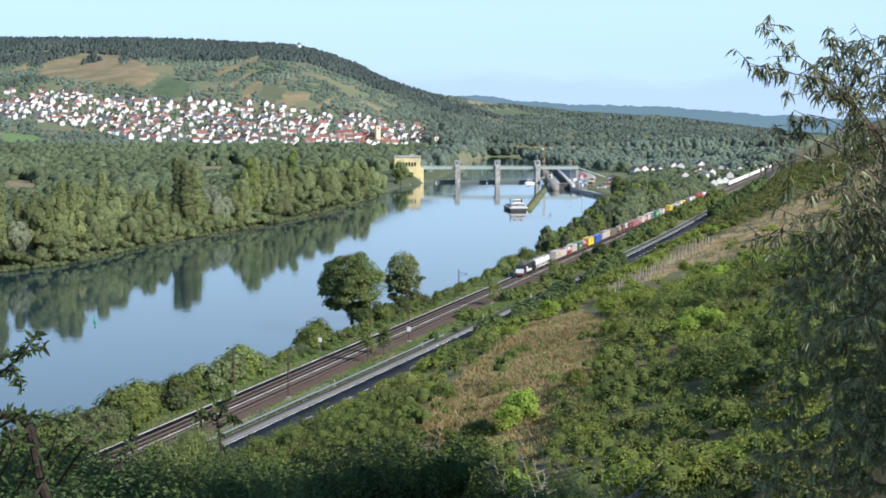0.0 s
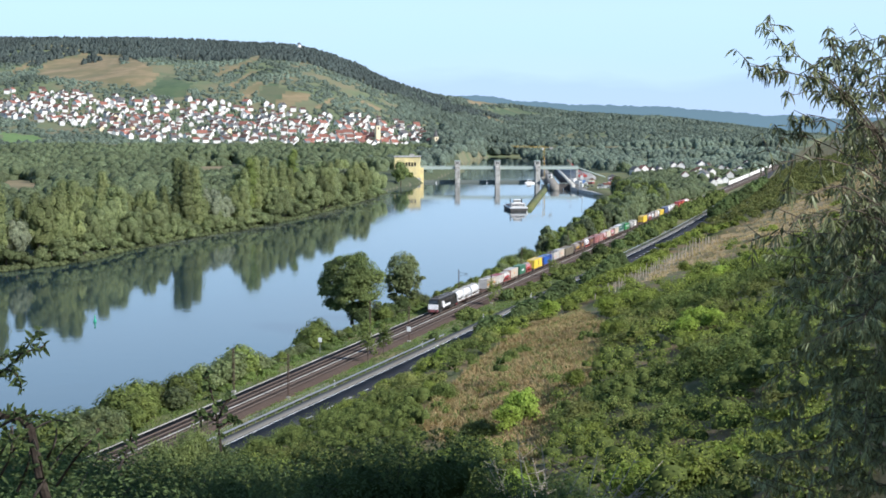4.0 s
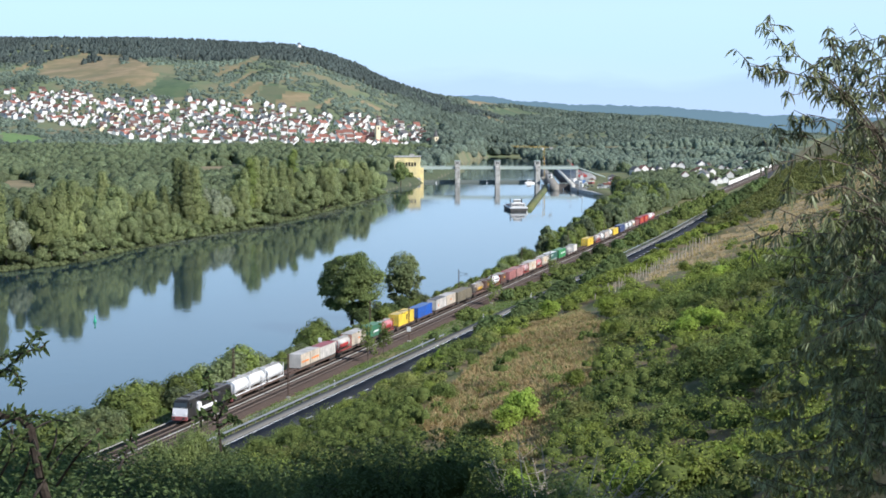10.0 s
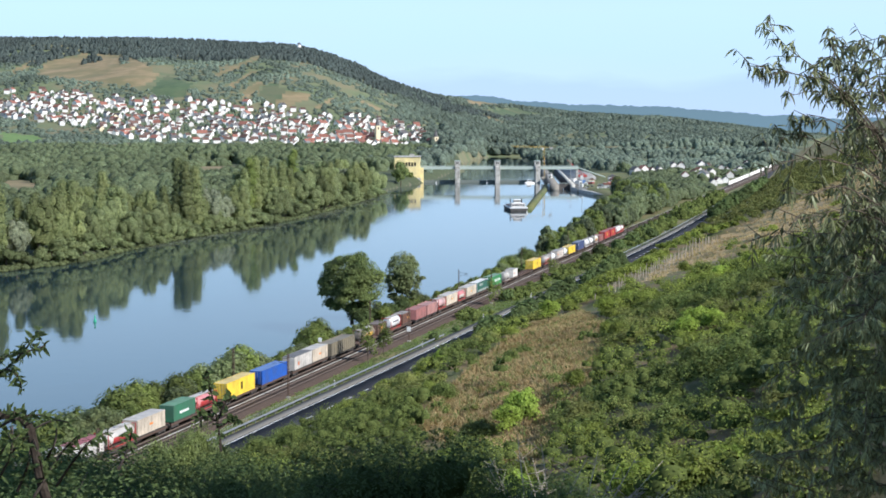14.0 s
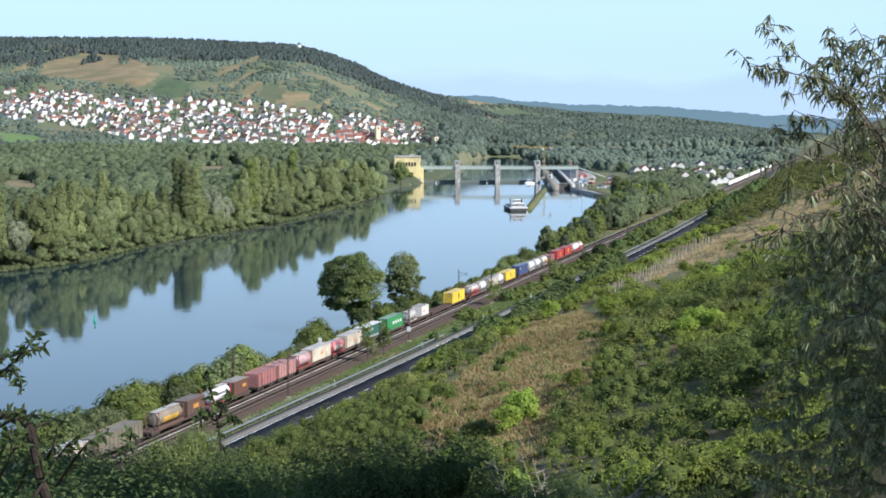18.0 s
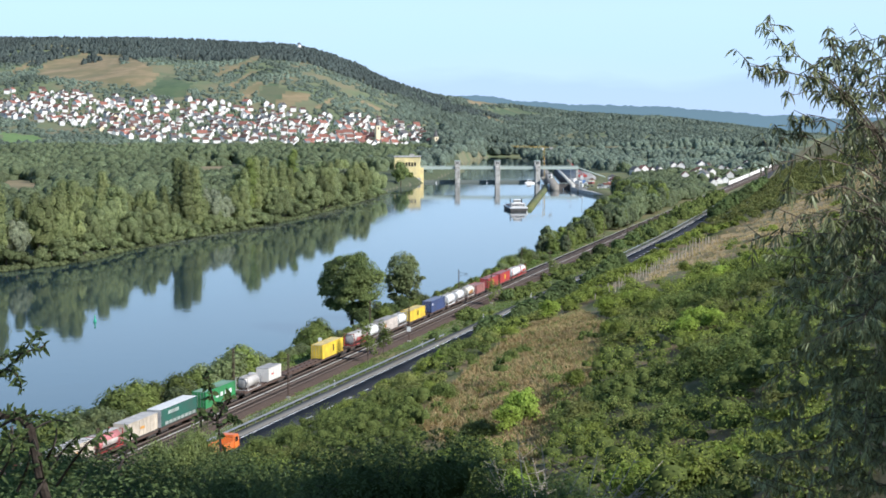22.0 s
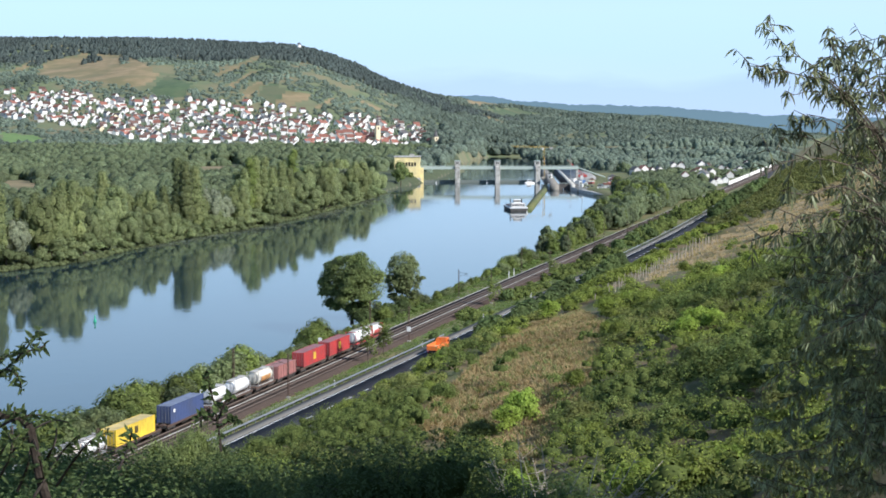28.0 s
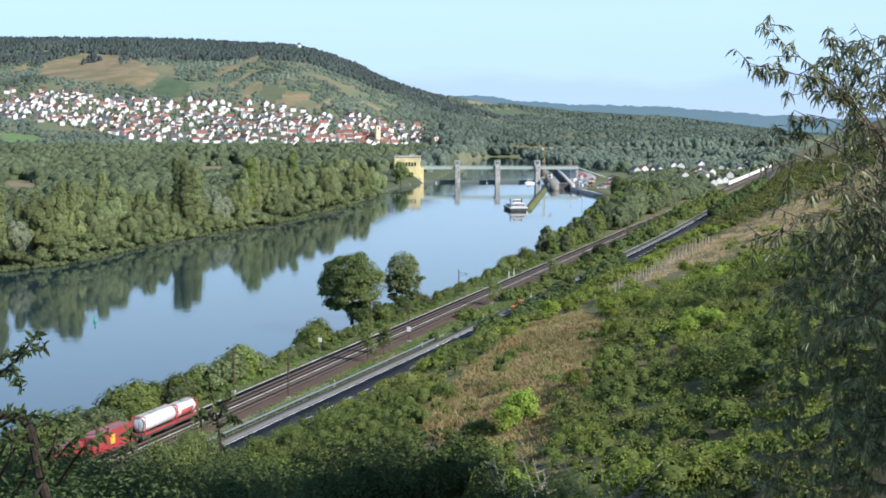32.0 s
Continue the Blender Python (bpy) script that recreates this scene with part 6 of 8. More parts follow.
    for line, twigs, leafy, long_ in lines:
        low = line[0][1] > 550
        d0, d1 = 9.6, 9.6 + rng.uniform(-1.1, 1.0)
        pts = [view_spot(a + (0 if i == 0 else rng.uniform(-6, 6)), b + rng.uniform(-5, 5), d0 + (d1 - d0) * i / (len(line) - 1)) for i, (a, b) in enumerate(line)]
        pts = curve_pts(pts, 5)
        bm = bmesh.new()
        stem(bm, pts, 0.006, 0.0016, 5)
        for k in range(twigs):
            t = 0.25 + 0.75 * k / (twigs - 1)
            p = pts[min(len(pts) - 1, int(t * (len(pts) - 1)))]
            way = Vector((rng.normal(-0.15, 0.7), rng.normal(0, 0.7), rng.normal(-0.1 if low else 0.1, 0.5)))
            e = p + way.normalized() * rng.uniform(0.08, 0.30) * long_
            rod(bm, p, e, 0.0035, 0.0018, 4)
            for q in range(int(rng.uniform(0.7, 1.3) * leafy * (1.0 if low else 0.62))):
                (low_places if low else places).append(p.lerp(e, rng.uniform(0.1, 1.05)))
                (low_ways if low else ways).append(way.normalized() * 0.35 + Vector((rng.normal(0, 0.5), rng.normal(0, 0.5), rng.normal(-0.75, 0.35))))
        part("branch", bm, M_BARK, ob)
    v, f = blade_leaves(places, ways, 0.078, 0.0145, rng)
    part("crown", mesh_of("crown", v, f, L_PEACH), None, ob)
    v, f = blade_leaves(low_places, low_ways, 0.056, 0.0115, rng)
    part("crown", mesh_of("crown", v, f, L_PEACH), None, ob)
    # unseen leaf masses added on the sunny side to shade the lower crown
    for shade_mass, size, count in ((Vector((5.3, 7.9, 53.0)), (1.7, 1.7, 1.3), 11000), (Vector((6.3, 7.0, 54.5)), (1.4, 1.4, 1.1), 7000)):
        bm = bmesh.new()
        for k in range(6):
            tip = shade_mass + Vector((rng.normal(0, 0.8), rng.normal(0, 0.8), rng.normal(0.1, 0.6)))
            stem(bm, curve_pts([crook, crook.lerp(tip, 0.5) + Vector((0.2, 0, 0.25)), tip], 5), 0.035, 0.008, 6)
        part("branch", bm, M_BARK, ob)
        d = rng.normal(size=(count, 3))
        d /= np.linalg.norm(d, axis=1, keepdims=True)
        p = np.array(shade_mass) + d * np.array(size) * np.cbrt(rng.uniform(0.05, 1.1, (count, 1)))
        v, f = leaves(p, d, 0.10, 0.35, rng, 0.1, True)
        part("crown", mesh_of("crown", v, f, L_PEACH), None, ob)


lance_tree()


def near_branches():
    """Dark branches and shoots that reach in beside the lookout, placed by picture position."""
    rng = np.random.RandomState(8)
    ob = thing("foreground_shrub", "dark leafy shrub with an arching branch beside the lookout", "shrub")
    bm = bmesh.new()
    stem(bm, curve_pts([view_spot(a, b, 7.0) for a, b in ((-60, 790), (-20, 745), (20, 735), (48, 752), (62, 800), (72, 850), (92, 920))]), 0.019, 0.025, 8)
    part("arching_branch", bm, M_DARKBARK, ob, "bent dark arching branch")
    places, ways = [], []
    shoots = [[(-30, 720), (0, 665), (30, 635), (55, 605), (68, 585)], [(-20, 690), (5, 655), (30, 665), (38, 690)], [(-20, 640), (10, 632), (40, 625), (80, 612)],
              [(-10, 760), (20, 745), (55, 735), (85, 738)], [(20, 800), (60, 760), (95, 745), (120, 748)], [(100, 860), (150, 790), (190, 765)], [(210, 830), (228, 790), (232, 765)],
              [(-10, 860), (20, 800), (10, 760)], [(60, 880), (110, 800), (140, 770)], [(-40, 770), (-10, 742), (25, 730), (52, 745)], [(48, 752), (66, 800), (78, 850)], [(-20, 830), (10, 790), (34, 770)], [(70, 830), (95, 790), (100, 760)], [(30, 870), (50, 820), (52, 780)]]
    for line in shoots:
        pts = curve_pts([view_spot(a, b, 7.0 + rng.uniform(-0.3, 0.6)) for a, b in line], 5)
        bm = bmesh.new()
        stem(bm, pts, 0.008, 0.003, 5)
        part("shoot", bm, M_DARKBARK, ob)
        for p in pts[2:]:
            for q in range(3):
                places.append(p)
                ways.append(Vector((rng.normal(0, 0.8), rng.normal(0, 0.8), rng.normal(0.1, 0.6))))
    v, f = blade_leaves(places, ways, 0.060, 0.020, rng, 0.2, 0.1)
    part("foliage", mesh_of("foliage", v, f, L_SHRUB_DARK), None, ob)
    ob = thing("tall_shoot", "dark upright leafy shoot in front of the railway", "shrub")
    places, ways = [], []
    for line in ([(391, 800), (388, 770), (380, 720), (372, 690), (366, 655)], [(384, 745), (400, 712), (408, 702)], [(386, 760), (405, 745), (418, 745)], [(382, 745), (365, 738), (352, 742)], [(374, 695), (368, 680), (362, 668)]):
        pts = curve_pts([view_spot(a, b, 9.0) for a, b in line], 5)
        bm = bmesh.new()
        stem(bm, pts, 0.009, 0.004, 5)
        part("shoot", bm, M_DARKBARK, ob)
        for p in pts[3:]:
            for q in range(2):
                places.append(p)
                ways.append(Vector((rng.normal(0, 0.8), rng.normal(0, 0.8), rng.normal(0.2, 0.6))))
    v, f = blade_leaves(places, ways, 0.06, 0.032, rng, 0.2, 0.1)
    part("foliage", mesh_of("foliage", v, f, L_SHRUB_DARK), None, ob)


near_branches()

NEAR = [plant("leafy_shrub", "dense dark shrub below the lookout", "shrub", "shrub", 101, 3.4, 4.2, 6500, 0.062, L_SHRUB_DARK, aspect=0.5, r=0.05, group="shrubs below the lookout"),
        plant("leafy_shrub", "dense green shrub below the lookout", "shrub", "shrub", 102, 3.2, 4.0, 6500, 0.062, L_TREE, aspect=0.5, r=0.05, group="shrubs below the lookout"),
        plant("leafy_shrub", "pale yellow-green shrub below the lookout", "shrub", "broad", 103, 3.8, 3.0, 6500, 0.062, L_LIME, aspect=0.5, r=0.05, low=0.1, group="shrubs below the lookout")]
NEAR.append(plant("leafy_shrub", "dark fine-leaved shrub close below the lookout", "shrub", "shrub", 104, 3.3, 4.1, 16000, 0.052, L_SHRUB_DARK, r=0.05, aspect=0.42, group="shrubs below the lookout"))
slots = [[], [], [], []]
for d, a0, a1, step in ((15, -60, 260, 120), (20, -60, 330, 120), (28, 60, 480, 120), (38, -60, 800, 110), (52, 150, 1200, 105), (66, 400, 1480, 100)):
    for a in np.arange(a0, a1, step):
        aa, dd = a + RNG.uniform(-25, 25), d * RNG.uniform(0.93, 1.07)
        x, y = (aa - 784) / LENS * dd, dd
        z = ground_z(x, y)
        want = 53.5 - dd * (np.interp(aa, (-60, 60, 120, 185, 234, 262, 370, 400, 460, 520, 600, 680, 740, 790, 860, 920, 1100, 1500), (735, 738, 745, 775, 800, 852, 852, 782, 794, 786, 778, 742, 730, 750, 800, 838, 856, 866)) + RNG.uniform(0, 22) - 218) / LENS
        s = max(0.35, min(1.9, (want - z + 0.3) / 3.3))
        k = 3 if d < 25 else 0 if RNG.rand() < 0.6 else 1
        slots[k].append((x, y, z - 0.3, max(s, 0.8), s))
for aa, dd in ((335, 76), (285, 74), (372, 78), (312, 70), (262, 77), (395, 73)):
    x, y = (aa - 784) / LENS * dd, dd
    z = ground_z(x, y)
    s = (53.5 - dd * (np.interp(aa, (260, 285, 312, 335, 372, 395), (790, 775, 765, 742, 772, 790)) - 218) / LENS - z + 0.3) / 3.6
    slots[2].append((x, y, z - 0.3, max(0.6, min(s * 0.7, 1.3)), s))
for b, p in zip(NEAR, slots):
    spread_plants(b, p)

# bare grey dead shrubs on the slope
def dead_shrub(x, y, h, seed):
    rng = random.Random(seed)
    ob = thing("dead_shrub", "bare grey dead shrub among the bushes", "shrub", "dead shrubs on the slope", m=pose(x, y, ground_z(x, y) - 0.2))
    bm = bmesh.new()
    for k in range(22):
        a, q = rng.uniform(0, 6.28), rng.uniform(0.3, 1.5)
        m_ = Vector((math.cos(a) * q * h * 0.5, math.sin(a) * q * h * 0.5, h * (0.62 - 0.22 * q)))
        e = m_ * 1.0 + Vector((math.cos(a) * q * h * 0.35, math.sin(a) * q * h * 0.35, h * rng.uniform(0.05, 0.4)))
        rod(bm, (0, 0, 0), m_, 0.045, 0.03, 5)
        rod(bm, m_, e, 0.03, 0.012, 4)
        for j in range(6):
            s = m_.lerp(e, rng.uniform(0.1, 0.9))
            rod(bm, s, s + Vector((rng.uniform(-.7, .7), rng.uniform(-.7, .7), rng.uniform(-0.1, 0.5))), 0.017, 0.008, 4)
    part("brushwood", bm, M_PALEBARK, ob)


for k, (a, d, h) in enumerate(((870, 75, 3.6), (985, 82, 3.8), (905, 88, 3.2), (840, 100, 3.0), (880, 120, 3.0), (1010, 78, 3.0), (815, 92, 3.0), (930, 78, 3.4), (860, 96, 2.6), (800, 104, 2.4), (785, 112, 2.2), (830, 82, 3.4), (905, 70, 3.4))):
    dead_shrub((a - 784) / LENS * d, d, h, k)
for k, (a, b, d) in enumerate(((950, 792, 60), (1000, 800, 57))):
    x, y = (a - 784) / LENS * d, d
    dead_shrub(x, y, 1.1 * max(1.5, 53.5 - d * (b - 218) / LENS - ground_z(x, y)), 20 + k)

# ---- lineside ----
def mast(u, v, side, board=False):
    ob = thing("catenary_mast", "dark steel catenary mast beside the railway", "mast", "catenary masts", m=pose(*xy(u, v), 3.7, 0, 0, math.degrees(math.atan2(DIR[1], DIR[0])) - 90))
    part("foundation", boxed(-0.35, 0.35, -0.35, 0.35, -0.4, 0.35, bevel=0.03), M_CONCRETE, ob)
    bm = bmesh.new()
    for x in (-0.13, 0.13):
        box(bm, x - 0.035, x + 0.035, -0.11, 0.11, 0.3, 8.2)
    for k in range(10):
        rod(bm, (-0.12, 0, 0.6 + k * 0.75), (0.12, 0, 1.0 + k * 0.75), 0.025, sides=4)
    part("post", bm, M_RUST, ob)
    bm = bmesh.new()
    rod(bm, (0, 0, 7.4), (side * 2.7, 0, 7.0), 0.045, sides=6)
    rod(bm, (0, 0, 6.2), (side * 2.7, 0, 7.0), 0.035, sides=6)
    rod(bm, (side * 1.2, 0, 6.6), (side * 3.2, 0, 6.2), 0.025, sides=6)
    part("cantilever", bm, M_DARK, ob)
    if board:
        part("sign_board", boxed(-0.45, 0.45, -0.20, -0.15, 2.4, 3.5, bevel=0.01), M_WHITE, ob, "small white sign board")


for u in (-40, 30, 105, 178, 252, 330, 408, 487, 566, 646, 726):
    mast(u, -113.3, 1)
for u in (-32, 40, 112, 180, 249, 322, 398, 476, 556, 636, 716):
    mast(u, -101.2, -1, u == 322)
ob = thing("kilometre_board", "white board on a post by the bank", "sign", m=pose(*xy(300, -114.5), 3.6, 0, 0, -16))
part("post", rodded((0, 0, -0.3), (0, 0, 3.2), 0.06), M_STEEL, ob)
part("board", boxed(-0.4, 0.4, -0.05, 0.05, 2.6, 3.6, bevel=0.02), M_WHITE, ob)
for u in (466, 473):
    ob = thing("lineside_post", "white marker post beside the railway", "sign", m=pose(*xy(u, -112.6), 3.7))
    part("post", boxed(-0.12, 0.12, -0.12, 0.12, -0.2, 2.2, bevel=0.02), M_WHITE, ob)

# guard rail, delineators and fence
def guard_rail(u0, u1):
    us = np.arange(u0, u1 + 1, 4.0)
    ob = thing("guard_rail", "galvanised steel guard rail along the road", "guard rail")
    r = road_v(us) - 2.9
    for a, b, c, d in ((-0.03, 0.03, 4.42, 4.53), (-0.02, 0.05, 4.53, 4.60), (-0.03, 0.03, 4.60, 4.72)):
        part("beam", strip("beam", us, r + a, r + b, c, d, M_STEEL), None, ob)
    me = None
    for u, v in zip(us, r):
        if me is None:
            bm = boxed(-0.05, 0.05, -0.04, 0.04, -0.4, 0.86)
            me = bpy.data.meshes.new("post")
            bm.to_mesh(me)
            bm.free()
            me.materials.append(M_STEEL)
        part("post", me, None, ob, at=pose(*xy(u, v - 0.09), 3.8))


guard_rail(150, 330), guard_rail(560, 1000)
DELIN = None
for u in (212, 262, 315, 365, 415, 620, 670):
    if DELIN is None:
        DELIN = thing("delineator_post", "white plastic roadside delineator with a black band", "road post", "delineator posts")
        part("post", boxed(-0.09, 0.09, -0.06, 0.06, -0.3, 1.15, bevel=0.03), M_WHITE, DELIN)
        part("black_band", boxed(-0.095, 0.095, -0.065, 0.065, 0.75, 0.98), M_DARK, DELIN)
        ob = DELIN
        ob.matrix_basis = pose(*xy(u, float(road_v(u)) - 3.3), 3.9)
    else:
        copy_thing(DELIN, pose(*xy(u, float(road_v(u)) - 3.3), 3.9))
fence = thing("slat_fence", "low fence of thin pale upright slats on the verge", "fence")
SLAT = bpy.data.meshes.new("slat")
b_ = boxed(-0.03, 0.03, -0.03, 0.03, -0.2, 1.1)
b_.to_mesh(SLAT), b_.free()
SLAT.materials.append(mat("weathered_slat", (0.30, 0.33, 0.24), (0.42, 0.44, 0.34), 0.9, 6.0))
for u in np.arange(200, 262, 0.9):
    part("slat", SLAT, None, fence, at=pose(*xy(u, float(road_v(u)) - 4.2), 3.75))
for z in (4.1, 4.7):
    us = np.arange(200, 263, 3.0)
    part("wire", strip("wire", us, road_v(us) - 4.21, road_v(us) - 4.19, z, z + 0.02, M_STEEL), None, fence)
for u in np.arange(150, 700, 9.0):
    us = np.array([u, u + 3.0])
    tagged(new("lane_dash", strip("lane_dash", us, road_v(us) + 3.85, road_v(us) + 4.0, 3.9, 4.012, M_WHITE)), "white lane dash on the road", "road marking", kind="structure")
us = np.arange(180, 700, 0.62)
v = []
for u in us:
    for c_ in (-108.6, -104.6):
        for dv in (-1.25, 1.25):
            for du in (-0.13, 0.13):
                v.append((*xy(u + du, c_ + dv), 4.11))
q = np.arange(0, len(v), 4)
tagged(new("sleepers", mesh_of("sleepers", np.array(v), np.stack([q, q + 2, q + 3, q + 1], 1), M_SLEEPER)), "concrete and wooden sleepers of both tracks", "railway sleepers", kind="stuff")

# vineyard posts on the slope
POST = None
for row in range(3):
    for k in range(24):
        u = 312 + k * 7.2 + row * 2.5
        v_ = float(road_v(u)) + 36 + row * 2.6
        x, y = xy(u, v_)
        m_ = pose(x, y, ground_z(x, y) - 0.2, RNG.uniform(-5, 5), RNG.uniform(-5, 5))
        if POST is None:
            POST = thing("vineyard_post", "grey weathered wooden vineyard post", "post", "vineyard posts")
            part("stake", rodded((0, 0, 0), (0, 0, 2.6), 0.11, 0.09, sides=6), M_PALEBARK, POST)
            POST.matrix_basis = m_
        else:
            copy_thing(POST, m_)

# ---- weir, power house, lock ----
M_YELLOW = mat("yellow_render", (0.70, 0.57, 0.26), (0.78, 0.66, 0.33), 0.9, 0.6, patch=4, third=(0.62, 0.52, 0.27))
M_PIER = mat("pale_concrete", (0.38, 0.37, 0.34), (0.52, 0.50, 0.46), 0.9, 0.8, patch=3, third=(0.28, 0.27, 0.24))
M_BRIDGE = mat("grey_green_paint", (0.32, 0.38, 0.34), (0.42, 0.48, 0.43), 0.6, 1.0)
M_GATE = mat("weir_gate", (0.10, 0.12, 0.11), (0.17, 0.19, 0.17), 0.7, 1.0)
# dark tone for steel and for the lock chamber's painted shade
M_WALLDARK = mat("dark_steel_and_shade", (0.07, 0.065, 0.06), (0.13, 0.12, 0.11), 0.9, 0.7)
WY = 1345.0


def power_house():
    ob = thing("power_house", "yellow rendered river power house with a flat grey roof", "building", m=pose(0, WY, 0))
    body = part("wall", boxed(-43.5, -20.5, -7, 16, -2, 23.0, bevel=0.1), M_YELLOW, ob)
    part("roof", boxed(-44.2, -19.8, -7.7, 16.7, 23.0, 24.0, bevel=0.1), M_PIER, ob, "flat grey roof with a low kerb")
    part("annex", boxed(-24.0, -17.5, -5, 10, -2, 13.5, bevel=0.1), M_YELLOW, ob)
    part("base", boxed(-44.0, -20.0, -7.6, 16.4, -2, 4.5, bevel=0.1), M_PIER, ob, "pale concrete base in the water")
    for k in range(7):
        x = -41.2 + k * 2.55
        w = part("window", boxed(x, x + 1.7, -7.12, -6.9, 15.2, 18.4), M_GLASSDARK, ob)
        part("window_sill", boxed(x - 0.1, x + 1.8, -7.25, -6.95, 14.9, 15.2), M_PIER, w)
    for k in range(4):
        y = -4 + k * 4.5
        part("window", boxed(-20.6, -20.38, y, y + 2.4, 15.2, 18.4), M_GLASSDARK, ob)
    part("roof_vent", boxed(-30, -26, 2, 6, 24.0, 25.6, bevel=0.1), M_PIER, ob)


power_house()


def weir():
    ob = thing("weir", "river weir with pale concrete piers and a service bridge", "weir", m=pose(0, WY, 0))
    for x in (13.0, 49.0, 85.0):
        p = part("pier", boxed(x - 2.2, x + 2.2, -9, 9, -3, 15.0, bevel=0.3), M_PIER, ob)
        part("hoist_house", boxed(x - 2.6, x + 2.6, -3, 4, 15.0, 19.5, bevel=0.15), M_PIER, p)
        part("hoist_roof", boxed(x - 2.9, x + 2.9, -3.4, 4.4, 19.5, 19.9, bevel=0.05), M_BRIDGE, p)
        part("hoist_window", boxed(x - 1.2, x + 1.2, -3.06, -2.9, 16.6, 18.4), M_GLASSDARK, p)
        part("hoist_leg", boxed(x - 0.4, x + 0.4, -7.5, -6.5, 15.0, 18.0), M_PIER, p)
    for x0, x1 in ((-17.5, 10.8), (15.2, 46.8), (51.2, 82.8)):
        part("gate", boxed(x0, x1, 1.0, 2.2, -2, 2.2, bevel=0.05), M_GATE, ob, "dark steel weir gate")
        part("apron", boxed(x0, x1, 2.6, 3.4, -2, 1.0), M_PIER, ob)
    part("bridge_deck", boxed(-20, 122, -1.6, 1.6, 12.6, 14.0, bevel=0.05), M_BRIDGE, ob, "grey-green steel service bridge")
    for y in (-1.7, 1.7):
        part("girder", boxed(-20, 122, y - 0.15, y + 0.15, 12.0, 14.6), M_BRIDGE, ob)
        bm = bmesh.new()
        box(bm, -20, 122, y - 0.04, y + 0.04, 15.4, 15.5)
        for k in range(48):
            box(bm, -20 + k * 3.0 - 0.05, -20 + k * 3.0 + 0.05, y - 0.04, y + 0.04, 14.6, 15.4)
        part("handrail", bm, M_BRIDGE, ob)


weir()


def ribbon(name, pts, half, z0, z1, material, label, category):
    """A wall or dam along a bent line, in plan."""
    v, n = [], len(pts)
    for i, (x, y) in enumerate(pts):
        a, b = pts[max(0, i - 1)], pts[min(n - 1, i + 1)]
        d = Vector((b[0] - a[0], b[1] - a[1])).normalized()
        for s, z in ((-half, z0), (-half * 0.8, z1), (half * 0.8, z1), (half, z0)):
            v.append((x + d.y * s, y - d.x * s, z))
    f = [(4 * i + k, 4 * i + (k + 1) % 4, 4 * i + 4 + (k + 1) % 4, 4 * i + 4 + k) for i in range(n - 1) for k in range(4)]
    f += [(0, 3, 2, 1), (4 * n - 4, 4 * n - 3, 4 * n - 2, 4 * n - 1)]
    return tagged(new(name, mesh_of(name, np.array(v), np.array(f), material)), label, category, kind="structure")


ribbon("guide_dam", [(52, 912), (62, 1010), (73, 1115), (82, 1200), (88, 1270)], 2.6, -2.5, 1.5, M_GRASS, "narrow grassy dam between river and lock approach", "dam")


def block(name, x0, x1, y0, y1, z0, z1, material, label, category):
    """A slab of the lock, aligned with its chamber."""
    lean = lambda x, y: (x + (y - 1290.0) * 0.045, y)
    c = [lean(x0, y0), lean(x1, y0), lean(x1, y1), lean(x0, y1)]
    v = np.array([(*p, z) for z in (z0, z1) for p in c])
    f = np.array([(0, 3, 2, 1), (4, 5, 6, 7), (0, 1, 5, 4), (1, 2, 6, 5), (2, 3, 7, 6), (3, 0, 4, 7)])
    return tagged(new(name, mesh_of(name, v, f, material)), label, category, kind="structure")


block("lock_wall", 90.5, 97, 1185, 1640, -2.5, 4.6, mat("weathered_concrete", (0.19, 0.175, 0.15), (0.29, 0.27, 0.235), 0.9, 0.8, patch=4, third=(0.14, 0.13, 0.11)), "pale concrete lock wall beside the weir", "lock wall")
ribbon("quay", [(103.5, 1190), (106, 1155), (112.5, 1106), (120, 1046)], 2.2, -2.5, 2.4, M_PIER, "low pale concrete approach quay", "quay")
block("lock_wall", 106.6, 110, 1190, 1640, -2.5, 4.6, M_PIER, "pale concrete lock wall beside the yard", "lock wall")
# dark sheets over the chamber walls stand in for their shade
block("lock_wall", 97.05, 97.5, 1192, 1640, -2.5, 4.2, M_WALLDARK, "dark lining that paints the shade inside the lock chamber", "lock wall")
block("lock_wall", 106.1, 106.55, 1196, 1640, -2.5, 4.2, M_WALLDARK, "dark lining that paints the shade inside the lock chamber", "lock wall")
block("lock_yard", 110.05, 152, 1150, 1640, -1.0, 2.8, M_CONCRETE, "pale paved lock yard", "yard")
block("landing_stage", 84, 92, 1195, 1245, -1.0, 1.4, M_PIER, "low pale concrete landing stage", "landing")
ob = thing("lock_gate", "tall dark steel lock gate between concrete walls", "lock gate", m=pose(98.2, 1215, 0, 0, 0, -2.6))
for sx in (-1, 1):
    part("gate_leaf", boxed(sx * 2.2 - 2.15, sx * 2.2 + 2.15, -0.5, 0.5, -2, 4.3, bevel=0.05), M_WALLDARK, ob)
part("gate_bridge", boxed(-4.6, 4.6, -0.9, 0.9, 4.6, 4.9, bevel=0.05), M_BRIDGE, ob)
ob = thing("bridge_ramp", "grey steel ramp from the weir bridge to the yard", "ramp", m=pose(0, WY, 0))
for y in (-1.5, 1.5):
    part("girder", rodded((121, y, 13.6), (146, y, 5.0), 0.5, sides=4), M_BRIDGE, ob)
bm = boxed(-13.3, 13.3, -1.5, 1.5, -0.15, 0.15)
part("deck", bm, M_BRIDGE, ob, at=pose(133.5, 0, 9.4, 0, 19, 0))
